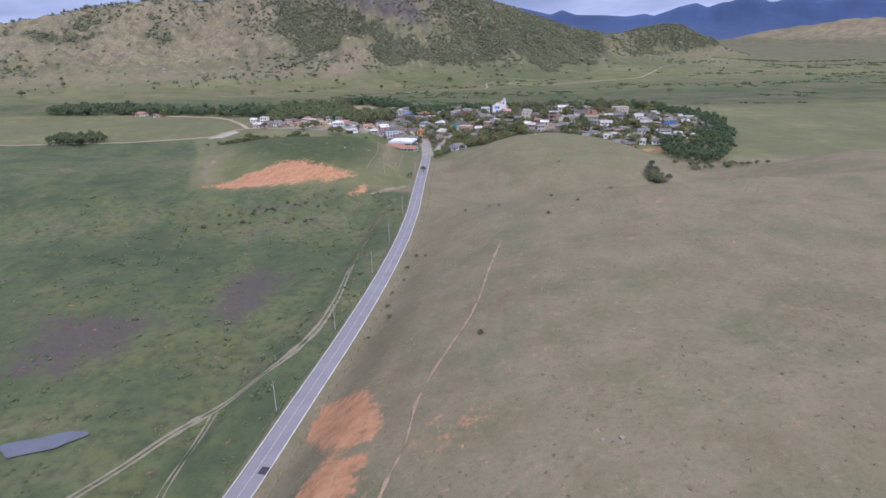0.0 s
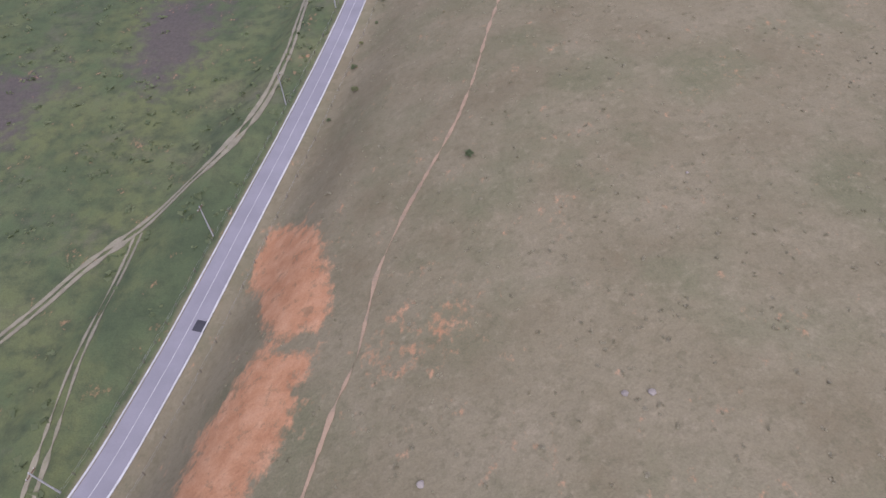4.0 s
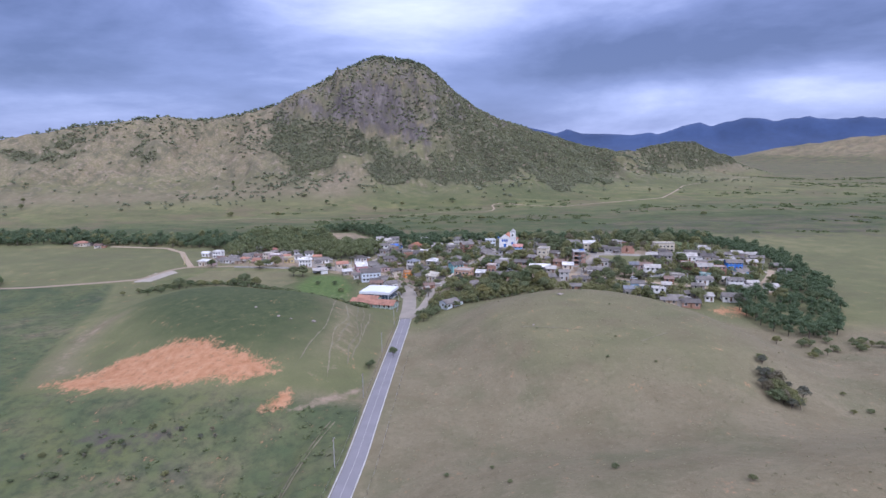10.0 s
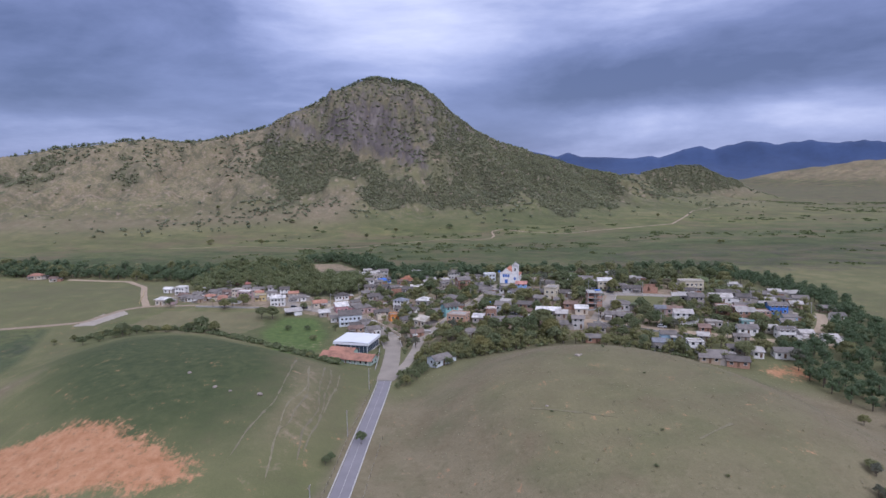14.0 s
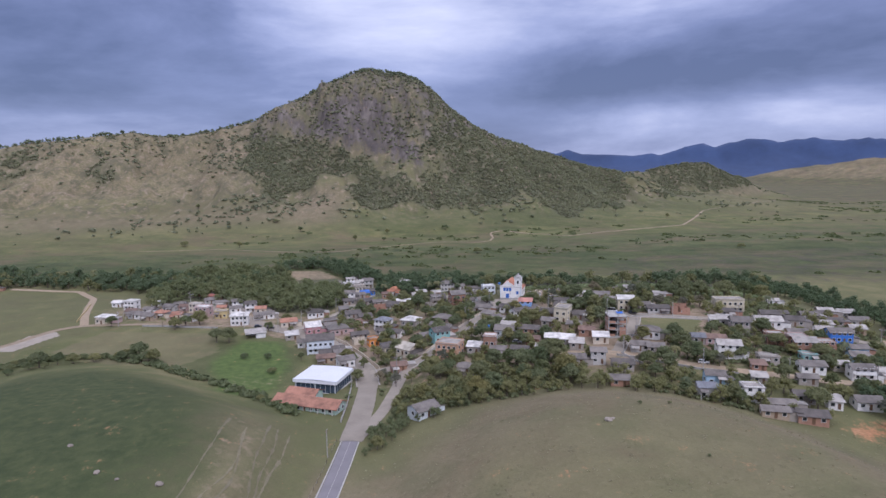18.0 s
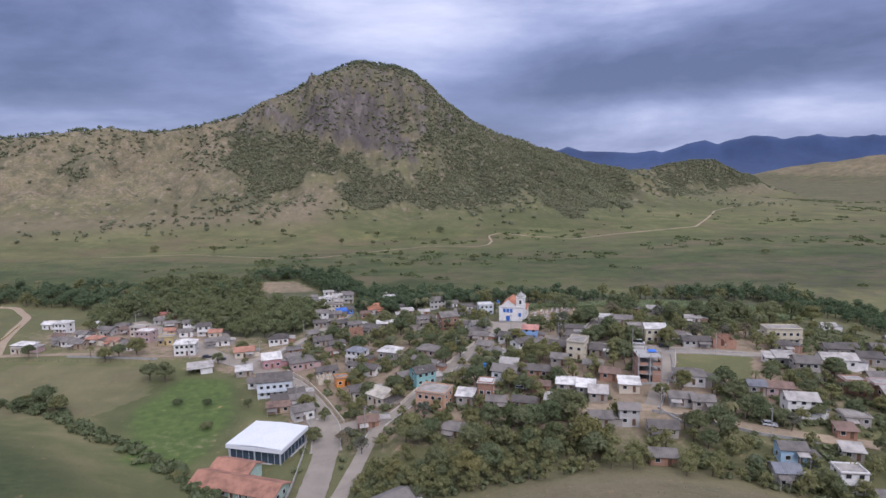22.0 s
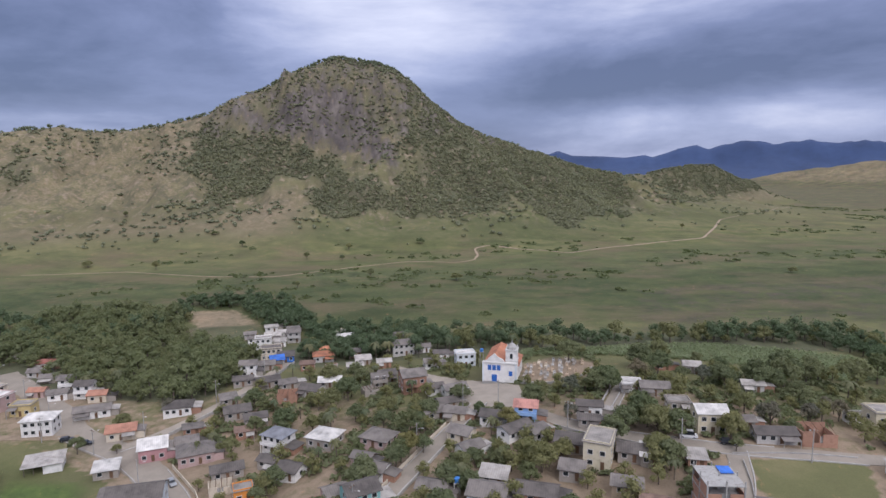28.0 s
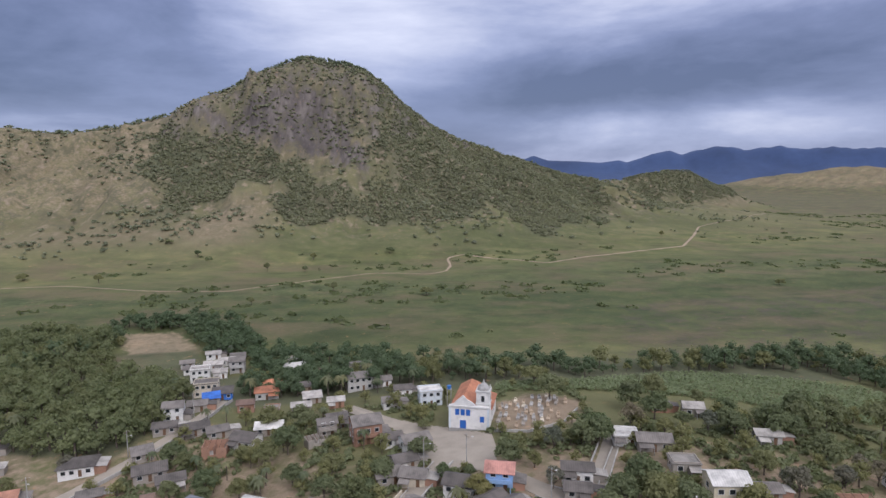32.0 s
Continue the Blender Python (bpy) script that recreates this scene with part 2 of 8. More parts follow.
leaf_green = foliage("leaves_green", (0.104, 0.122, 0.064), (0.222, 0.236, 0.124))
leaf_wood = foliage("leaves_woodland", (0.084, 0.112, 0.063), (0.172, 0.207, 0.116), 2.2)
leaf_light = foliage("leaves_light", (0.100, 0.114, 0.050), (0.230, 0.230, 0.115))
leaf_grey = foliage("leaves_grey", (0.110, 0.108, 0.082), (0.230, 0.220, 0.175))
leaf_palm = foliage("palm_leaves", (0.080, 0.096, 0.050), (0.210, 0.220, 0.130))
leaf_far = foliage("mountain_scrub", (0.125, 0.140, 0.094), (0.255, 0.262, 0.170), 14.0)
cane_mat = foliage("cane_leaves", (0.170, 0.200, 0.100), (0.290, 0.310, 0.180), 5.0)
straw_mat = foliage("dry_tufts", (0.200, 0.168, 0.105), (0.310, 0.262, 0.180), 6.0)
marsh_mat = foliage("marsh_tufts", (0.100, 0.122, 0.056), (0.180, 0.188, 0.092), 7.0)



def ground_material():
    m, t, b = nodes_of("ground_cover")

    def attr(name):
        n = t.nodes.new("ShaderNodeAttribute")
        n.attribute_name = name
        return n.outputs["Fac"]

    def patchy(weight, noise_value, soft=0.12, push=0.9):
        """The weight broken into ragged patches."""
        v = math_of(t, "ADD", weight, math_of(t, "MULTIPLY", math_of(t, "SUBTRACT", noise_value, 0.5), push))
        return ramp_of(t, v, (0.5 - soft, (0, 0, 0)), (0.5 + soft, (1, 1, 1)))
    n_huge, n_big, n_mid = noise_of(t, 90, 4), noise_of(t, 14, 5, 0.6), noise_of(t, 3.5, 5, 0.62)
    n_small, n_tiny = noise_of(t, 0.9, 4, 0.65), noise_of(t, 0.28, 3, 0.6)
    n_patch = noise_of(t, 22, 6, 0.62)
    n_wide = math_of(t, "ADD", math_of(t, "MULTIPLY", n_big, 0.5), math_of(t, "MULTIPLY", n_huge, 0.5))
    n_edge = math_of(t, "ADD", math_of(t, "MULTIPLY", n_mid, 0.45), math_of(t, "MULTIPLY", n_patch, 0.55))
    # dry grass: straw, bare brown earth showing through, and thin green tufts
    dry = ramp_of(t, n_big, (0.30, (0.172, 0.140, 0.082)), (0.50, (0.208, 0.174, 0.106)), (0.70, (0.244, 0.204, 0.130)))
    dry = mix_of(t, math_of(t, "MULTIPLY", patchy(n_mid, n_small, 0.25, 0.8), 0.5), dry, mix_of(t, n_small, (0.135, 0.119, 0.067), (0.209, 0.175, 0.113)))
    dry = mix_of(t, ramp_of(t, n_patch, (0.48, (0, 0, 0)), (0.66, (0.7, 0.7, 0.7))), dry, (0.136, 0.134, 0.072))
    dry = mix_of(t, ramp_of(t, noise_of(t, 1.7, 6, 0.74), (0.50, (0, 0, 0)), (0.66, (0.45, 0.45, 0.45))), dry, (0.112, 0.104, 0.056))
    dry = mix_of(t, ramp_of(t, noise_of(t, 2.6, 6, 0.75, (1, 1, 2)), (0.54, (0, 0, 0)), (0.70, (0.5, 0.5, 0.5))), dry, (0.286, 0.236, 0.154))
    meadow = ramp_of(t, n_wide, (0.36, (0.095, 0.108, 0.044)), (0.50, (0.145, 0.150, 0.066)), (0.64, (0.220, 0.196, 0.101)))
    meadow = mix_of(t, math_of(t, "MULTIPLY", n_small, 0.45), meadow, (0.079, 0.088, 0.040))
    marsh = ramp_of(t, n_wide, (0.36, (0.060, 0.078, 0.040)), (0.46, (0.086, 0.107, 0.050)), (0.55, (0.118, 0.129, 0.060)), (0.66, (0.165, 0.142, 0.084)))
    mottle = noise_of(t, 30, 8, 0.70, (1.0, 0.7, 1.0))
    marsh = mix_of(t, ramp_of(t, mottle, (0.50, (0, 0, 0)), (0.62, (0.8, 0.8, 0.8))), marsh, mix_of(t, n_mid, (0.104, 0.121, 0.045), (0.152, 0.148, 0.068)))
    marsh = mix_of(t, ramp_of(t, mottle, (0.33, (0.85, 0.85, 0.85)), (0.46, (0, 0, 0))), marsh, mix_of(t, n_small, (0.044, 0.058, 0.034), (0.078, 0.092, 0.050)))
    brown = noise_of(t, 17, 7, 0.72)
    marsh = mix_of(t, ramp_of(t, brown, (0.56, (0, 0, 0)), (0.68, (0.6, 0.6, 0.6))), marsh, mix_of(t, n_small, (0.088, 0.078, 0.056), (0.150, 0.128, 0.096)))
    marsh = mix_of(t, ramp_of(t, n_mid, (0.42, (0, 0, 0)), (0.66, (0.75, 0.75, 0.75))), marsh, (0.050, 0.063, 0.034))
    col = mix_of(t, patchy(attr("meadow"), n_wide, 0.25, 1.3), dry, meadow)
    col = mix_of(t, patchy(attr("marsh"), n_wide, 0.22, 1.3), col, marsh)
    lush = ramp_of(t, n_mid, (0.35, (0.052, 0.068, 0.030)), (0.65, (0.086, 0.100, 0.044)))
    col = mix_of(t, patchy(attr("lush"), n_edge, 0.2, 0.9), col, lush)
    sward = ramp_of(t, n_mid, (0.35, (0.075, 0.112, 0.036)), (0.65, (0.118, 0.160, 0.050)))
    col = mix_of(t, patchy(attr("sward"), n_edge, 0.2, 0.9), col, sward)
    # purple-brown of marsh reeds, also used to grey the far plain like haze
    purple = mix_of(t, n_small, (0.052, 0.043, 0.039), (0.140, 0.114, 0.098))
    col = mix_of(t, math_of(t, "MULTIPLY", patchy(attr("reeds"), n_edge, 0.18, 2.2), 0.9), col, purple)
    dust = mix_of(t, n_mid, (0.190, 0.146, 0.100), (0.365, 0.282, 0.200))
    col = mix_of(t, patchy(attr("dirt"), n_mid, 0.15, 1.0), col, dust)
    woods = mix_of(t, n_big, (0.080, 0.088, 0.050), (0.132, 0.132, 0.080))
    col = mix_of(t, patchy(attr("woods"), n_big, 0.2, 0.8), col, woods)
    # streaky wet plain far off
    band = noise_of(t, 30, 7, 0.70, (0.75, 1.2, 1.0))
    col = mix_of(t, math_of(t, "MULTIPLY", attr("plain"), 0.9), col, ramp_of(t, band, (0.34, (0.66, 0.72, 0.68)), (0.52, (1.04, 1.06, 1.0)), (0.68, (1.36, 1.26, 1.16))), "MULTIPLY")
    stains = noise_of(t, 60, 7, 0.70, (0.7, 1.1, 1.0))
    col = mix_of(t, math_of(t, "MULTIPLY", attr("plain"), ramp_of(t, stains, (0.48, (0, 0, 0)), (0.64, (0.75, 0.75, 0.75)))), col, mix_of(t, n_mid, (0.125, 0.098, 0.058), (0.190, 0.150, 0.096)))
    rock_n = noise_of(t, 16, 8, 0.74, (1.0, 0.5, 0.22))
    rock = ramp_of(t, rock_n, (0.36, (0.056, 0.048, 0.048)), (0.50, (0.108, 0.093, 0.086)), (0.64, (0.190, 0.164, 0.144)))
    scree = noise_of(t, 20, 8, 0.76, (1.0, 0.7, 0.5))
    col = mix_of(t, math_of(t, "MULTIPLY", attr("slope"), ramp_of(t, scree, (0.49, (0, 0, 0)), (0.58, (0.9, 0.9, 0.9)))), col, mix_of(t, n_big, (0.098, 0.098, 0.056), (0.150, 0.130, 0.086)))
    col = mix_of(t, math_of(t, "MULTIPLY", attr("slope"), ramp_of(t, noise_of(t, 11, 7, 0.75, (1.0, 0.6, 1.0)), (0.54, (0, 0, 0)), (0.62, (0.8, 0.8, 0.8)))), col, mix_of(t, n_big, (0.250, 0.196, 0.138), (0.330, 0.262, 0.190)))
    col = mix_of(t, patchy(attr("rock"), math_of(t, "ADD", math_of(t, "MULTIPLY", rock_n, 0.6), math_of(t, "MULTIPLY", scree, 0.4)), 0.10, 1.6), col, rock)
    soil = ramp_of(t, n_mid, (0.25, (0.300, 0.138, 0.066)), (0.5, (0.410, 0.212, 0.110)), (0.75, (0.500, 0.290, 0.165)))
    soil = mix_of(t, math_of(t, "MULTIPLY", n_tiny, 0.25), soil, (0.36, 0.19, 0.10))
    streak = noise_of(t, 1.2, 6, 0.72, (1.0, 0.6, 0.6))
    ragged = math_of(t, "ADD", math_of(t, "MULTIPLY", streak, 0.5), math_of(t, "MULTIPLY", noise_of(t, 7, 6, 0.68), 0.5))
    tufts = ramp_of(t, noise_of(t, 2.4, 6, 0.75), (0.56, (0, 0, 0)), (0.62, (0.55, 0.55, 0.55)))
    soil = mix_of(t, tufts, soil, mix_of(t, n_small, (0.165, 0.118, 0.066), (0.235, 0.160, 0.092)))
    col = mix_of(t, patchy(attr("soil"), ragged, 0.20, 3.6), col, soil)
    col = mix_of(t, 0.40, col, ramp_of(t, n_tiny, (0.3, (0.60, 0.60, 0.60)), (0.7, (1.1, 1.1, 1.1))), "MULTIPLY")
    col = mix_of(t, 0.35, col, ramp_of(t, n_huge, (0.3, (0.80, 0.80, 0.80)), (0.7, (1.12, 1.10, 1.07))), "MULTIPLY")
    t.links.new(col, b.inputs["Base Color"])
    b.inputs["Roughness"].default_value = 0.95
    b.inputs["Specular IOR Level"].default_value = 0.15
    bump = add(t, "ShaderNodeBump", Strength=0.6, Distance=0.35)
    t.links.new(math_of(t, "ADD", n_small, math_of(t, "MULTIPLY", n_mid, 1.5)), bump.inputs["Height"])
    t.links.new(bump.outputs["Normal"], b.inputs["Normal"])
    return m


ground_mat = ground_material()
# the far range's forest colour carries the blue of distance haze
hazed_far_forest = surface("hazed_far_forest", (0.045, 0.075, 0.165), 1.0, 260, 0.25, 0, 40)
# ---- the lie of the land ----
RIDGE = [(-2600, 560, 30), (-1800, 720, 55), (-1227, 900, 82), (-994, 960, 102), (-828, 1010, 123), (-748, 1050, 143), (-695, 1070, 149), (-637, 1085, 157), (-588, 1100, 163), (-565, 1120, 157),
         (-519, 1145, 156), (-449, 1180, 172), (-394, 1195, 187), (-338, 1215, 214), (-280, 1235, 246), (-233, 1248, 271), (-196, 1256, 288), (-169, 1260, 296), (-135, 1264, 290),
         (-98, 1266, 285), (-76, 1268, 277), (-55, 1272, 257), (-31, 1278, 232), (0, 1284, 210), (51, 1294, 180), (103, 1304, 156), (209, 1328, 122), (320, 1352, 89), (370, 1364, 74), (401, 1350, 44), (430, 1330, 4)]
HILLOCK = [(250, 1440, 70), (375, 1470, 84), (433, 1495, 74), (490, 1515, 77), (548, 1535, 89), (606, 1550, 97), (665, 1565, 98), (717, 1590, 77), (784, 1640, 47), (863, 1700, 19), (954, 1780, 0)]
ROAD_Y = [-900, -330, -187, -165, -135, -110, -87, -62, -40, -14, 25, 65, 105, 150, 190, 235, 400]
ROAD_X = [-320, -111, -60.4, -55.3, -49.6, -44.6, -40, -36, -33.2, -30.5, -28.2, -27.2, -26.2, -25.5, -26, -28.5, -31]
ROAD_Z = [-10, -8, -7, -6.5, -5.5, -4.5, -3, -2, -1.4, -1, -0.6, 0.6, 1.2, 0, -2, -4, -4]
FAR_HILLS = [(1405, 3000, 0), (1566, 3100, 34), (1685, 3050, 58), (1799, 3000, 74), (1880, 2950, 88), (1957, 2900, 110), (2079, 2850, 121), (2259, 2800, 112), (2469, 2600, 94), (3300, 2200, 80)]
FAR_RANGE = [(250, 4200, 190), (349, 4200, 207), (510, 4200, 243), (630, 4200, 217), (730, 4200, 195), (809, 4200, 222), (909, 4200, 190), (1024, 4180, 190), (1138, 4160, 181), (1253, 4150, 175), (1367, 4140, 193), (1423, 4130, 176),
             (1516, 4120, 202), (1604, 4100, 238), (1692, 4080, 251), (1769, 4060, 227), (1861, 4030, 254), (1959, 4000, 274), (2042, 3980, 275), (2128, 3950, 250), (2215, 3920, 262), (2318, 3880, 273), (2422, 3840, 251),
             (2503, 3800, 255), (2581, 3760, 262), (2673, 3700, 247), (2842, 3600, 253), (3066, 3400, 241)]


def smooth(a, b, v):
    v = np.clip((v - a) / (b - a), 0, 1)
    return v * v * (3 - 2 * v)


def hill(x, y, cx, cy, rx, ry, high, turn=0.0, power=1.0):
    c, s = math.cos(radians(turn)), math.sin(radians(turn))
    u, v = ((x - cx) * c + (y - cy) * s) / rx, (-(x - cx) * s + (y - cy) * c) / ry
    return high * np.exp(-((u * u + v * v) ** power))


def waves(x, y, size, seed, octaves=4):
    """Smooth value noise about 0, for whole arrays."""
    out, amp = np.zeros_like(x), 1.0
    for o in range(octaves):
        u, v = x / size * 2 ** o + seed * 7.3, y / size * 2 ** o + seed * 3.1
        iu, iv = np.floor(u), np.floor(v)
        fu, fv = u - iu, v - iv
        fu, fv = fu * fu * (3 - 2 * fu), fv * fv * (3 - 2 * fv)

        def corner(a, b):
            h = np.sin(a * 127.1 + b * 311.7 + seed * 74.7) * 43758.5453
            return h - np.floor(h)
        low = corner(iu, iv) * (1 - fu) + corner(iu + 1, iv) * fu
        high = corner(iu, iv + 1) * (1 - fu) + corner(iu + 1, iv + 1) * fu
        out += amp * (low * (1 - fv) + high * fv - 0.5)
        amp *= 0.5
    return out


def range_height(x, y, line, width, power, steep=1.0):
    """The height of a range of hills whose crest follows the line."""
    x, y = np.asarray(x, float), np.asarray(y, float)
    out = np.zeros_like(x)
    for (ax, ay, az), (bx, by, bz) in zip(line, line[1:]):
        dx, dy = bx - ax, by - ay
        s = np.clip(((x - ax) * dx + (y - ay) * dy) / (dx * dx + dy * dy), 0, 1)
        d = np.hypot(x - ax - s * dx, y - ay - s * dy)
        out = np.maximum(out, (az + s * (bz - az)) * np.clip(np.exp(-(d / width) ** power) - 0.08, 0, 1) / 0.92)
    return out


def crest_distance(x, y, line):
    """How far a place lies from a crest line."""
    out = np.full(np.shape(x), 1e9)
    for (ax, ay, _), (bx, by, _) in zip(line, line[1:]):
        dx, dy = bx - ax, by - ay
        s = np.clip(((x - ax) * dx + (y - ay) * dy) / (dx * dx + dy * dy), 0, 1)
        out = np.minimum(out, np.hypot(x - ax - s * dx, y - ay - s * dy))
    return out


def mountain(x, y):
    """The smooth bulk of the mountain and the wooded hillock beyond its tail."""
    return np.maximum(range_height(x, y, RIDGE, 245, 1.25), range_height(x, y, HILLOCK, 95, 1.5))


def land(x, y):
    """The height of the ground."""
    x, y = np.asarray(x, float), np.asarray(y, float)
    u = x - np.interp(y, ROAD_Y, ROAD_X)
    z = -7.5 * smooth(-8, -24, u) * smooth(75, 10, y)
    z = z - 4.6 * smooth(10, -40, x) * smooth(150, 215, y) * smooth(520, 400, y)
    # near hill on the right of the road
    d = np.clip(u - 4, 0, 500)
    bank = 29 * (1 - np.exp(-d * d / (d + 7) / 46)) * smooth(46, -34, y)
    # dome before the village, and the low ridge that runs on behind the thicket
    z = z + hill(x, y, 64, 106, 60.5, 80, 19, 14.6, 2.1)
    z = z + hill(x, y, 225, 48, 67, 49, 22.4, 10, 1.1)
    # mound with the bare scar
    z = z + hill(x, y, -111.5, 155, 52.6, 99, 15, 37.6, 1.9)
    z = z + hill(x, y, -62, 160, 36, 40, 4, 0, 1.0)
    # knoll under the eastern half of the village
    z = z + hill(x, y, 108, 296, 100, 98, 13.5, 0, 1.2)
    z = z + hill(x, y, -52, 372, 40, 40, 5)
    # field on the left
    z = z + hill(x, y, -250, 330, 120, 60, 5)
    # the mountain and its spurs
    front = mountain(x, y)
    far_off = np.minimum(crest_distance(x, y, RIDGE), crest_distance(x, y, HILLOCK))
    rough = smooth(6, 60, front) * smooth(2, 60, far_off)
    gully = np.abs(waves(x + 0.35 * y, y * 0.3, 130, 3, 4))
    spurs = np.abs(waves(x + 60, y * 0.6, 240, 9, 3))
    rills = np.abs(waves(x + 0.2 * y, y * 0.32, 40, 6, 4))
    z = z + front + rough * (waves(x, y, 110, 5, 5) * 24 - gully * 46 - spurs * 36 * smooth(210, 60, front) + 20 - rills * 26)
    # the bare rock face: a bulge that breaks off in upright ribs
    face = smooth(-380, -300, x) * smooth(10, -50, x) * smooth(1285, 1255, y)
    ribs = np.abs(waves(x, y * 0.15, 26, 17, 3))
    z = z + face * (10 * np.exp(-((far_off - 74) / 46) ** 2) + smooth(20, 60, far_off) * smooth(190, 120, far_off) * (6 - 20 * ribs))
    z = z + hill(x, y, -190, 890, 60, 90, 18, 10)
    far = np.maximum(range_height(x, y, FAR_HILLS, 230, 1.4), 0)
    z = z + far * (1 + 0.35 * waves(x, y, 500, 8, 4))
    z = z + waves(x, y, 60, 11, 3) * 1.0 * smooth(120, 30, np.hypot((x + 30) / 4, (y - 290) / 1.2)) * 0.4
    near = smooth(24, 5, np.abs(u)) * smooth(250, 215, y)
    z = z * (1 - near) + np.interp(y, ROAD_Y, ROAD_Z) * near
    z = z + bank
    return z + (1 - near) * waves(x, y, 45, 12, 3) * 0.5 + 2.0 * waves(x, y, 400, 13, 2) * smooth(420, 700, y)
# ---- ground ----
def lines(parts):
    return np.concatenate([np.arange(a, b, s) for a, b, s in parts] + [[parts[-1][1]]]).astype(float)


def sheet(name, xs, ys, zfun, mat):
    gx, gy = np.meshgrid(xs, ys)
    co = np.stack([gx, gy, zfun(gx, gy)], -1).reshape(-1, 3)
    nx, ny = len(xs), len(ys)
    i = (np.arange(ny - 1)[:, None] * nx + np.arange(nx - 1)).ravel()
    return quads_mesh(name, co, np.stack([i, i + 1, i + nx + 1, i + nx], -1), mat)


def quads_mesh(name, co, quads, mat, smooth_faces=True):
    me = bpy.data.meshes.new(name)
    k = quads.shape[1]
    me.vertices.add(len(co))
    me.vertices.foreach_set("co", np.asarray(co, np.float32).ravel())
    me.loops.add(quads.size)
    me.loops.foreach_set("vertex_index", quads.ravel().astype(np.int32))
    me.polygons.add(len(quads))
    me.polygons.foreach_set("loop_start", np.arange(0, quads.size, k, dtype=np.int32))
    me.update(calc_edges=True)
    me.polygons.foreach_set("use_smooth", np.full(len(quads), smooth_faces))
    me.materials.append(mat)
    return new(name, me)


def inside(x, y, *corners, soft=10):
    """How far inside a polygon, softened: 1 well inside, 0.5 at the edge, 0 well outside (over about 5 m)."""
    hit, dist = np.zeros(x.shape, bool), np.full(x.shape, 1e9)
    for (ax, ay), (bx, by) in zip(corners, corners[1:] + corners[:1]):
        cross = ((ay > y) != (by > y)) & (x < (bx - ax) * (y - ay) / (by - ay + 1e-9) + ax)
        hit ^= cross
        s = np.clip(((x - ax) * (bx - ax) + (y - ay) * (by - ay)) / ((bx - ax) ** 2 + (by - ay) ** 2), 0, 1)
        dist = np.minimum(dist, np.hypot(x - ax - s * (bx - ax), y - ay - s * (by - ay)))
    return np.clip(0.5 + np.where(hit, dist, -dist) / soft, 0, 1)


FOREST = [(-413, 1090), (-361, 1013), (-318, 954), (-279, 900), (-250, 858), (-246, 899), (-235, 955), (-206, 962), (-173, 965), (-143, 859), (-92, 887), (-38, 903), (0, 891), (47, 921), (99, 978), (151, 925), (199, 926), (259, 981),
          (305, 987), (348, 1129), (344, 1212), (311, 1313), (205, 1295), (100, 1260), (48, 1199), (0, 1177), (-32, 1171), (-39, 1143), (-22, 1104), (-11, 1052), (-31, 1016), (-69, 971), (-115, 1028), (-167, 1027), (-213, 1055), (-260, 1075), (-306, 1085), (-376, 1135), (-420, 1130)]
CRAG = [(-342, 1140), (-293, 1145), (-228, 1172), (-186, 1200), (-139, 1200), (-114, 1180), (-90, 1156), (-61, 1111), (-32, 1063), (-21, 1037), (-61, 999), (-105, 1041), (-159, 1049), (-214, 1061), (-262, 1084), (-320, 1102), (-378, 1144)]
FOOT = [(-141, 850), (-92, 887), (0, 891), (98, 963), (150, 916), (243, 957), (292, 956), (219, 816), (57, 782), (-81, 771), (-125, 796)]
COPSES = ([(-774, 937), (-746, 983), (-692, 977), (-659, 956), (-683, 929), (-698, 882), (-709, 847), (-800, 860)], [(-609, 993), (-580, 1016), (-526, 926), (-525, 896), (-591, 888), (-590, 956)],
          [(500, 1500), (552, 1545), (626, 1570), (690, 1570), (760, 1600), (860, 1660), (800, 1540), (720, 1471), (640, 1455), (560, 1455), (500, 1465)],
          [(-213, 1200), (-193, 1233), (-166, 1238), (-121, 1248), (-76, 1215), (-45, 1172), (-40, 1240), (-80, 1290), (-190, 1290)])


def soil_cover(x, y):
    bank = inside(x, y, (-46, -153), (-45.6, -146), (-44.2, -138), (-40, -139), (-30.5, -148), (-27, -160), (-25.5, -170), (-31.8, -172), (-38, -165.5), (-41, -156), soft=4)
    lower = inside(x, y, (-42, -182), (-38.5, -176), (-35.5, -172.5), (-28, -175), (-27, -179), (-30, -190), (-36, -204), (-46, -202), soft=6)
    spot = 0.72 * inside(x, y, (-17, -169.5), (-13.5, -171), (-13, -174), (-16, -173), soft=4)
    spot = np.maximum(spot, 0.36 * inside(x, y, (-13, -171), (-5, -173), (-5, -178), (-20, -182), (-19, -178)))
    scar = inside(x, y, (-157, 80), (-147, 87), (-137, 96), (-120, 100), (-108, 101), (-98, 96), (-84, 88.5), (-72, 82), (-67, 75), (-78, 72), (-89, 71.5), (-110, 73), (-128, 74), (-141, 73))
    spill = 0.74 * inside(x, y, (-67, 57), (-62, 63), (-60, 69), (-57.5, 63), (-57, 57), (-61, 55), soft=5)
    return np.max([bank, lower, spot, scar, spill, 0.75 * inside(x, y, (133, 165), (137, 173), (150, 175), (153, 166), (144, 161))], 0)


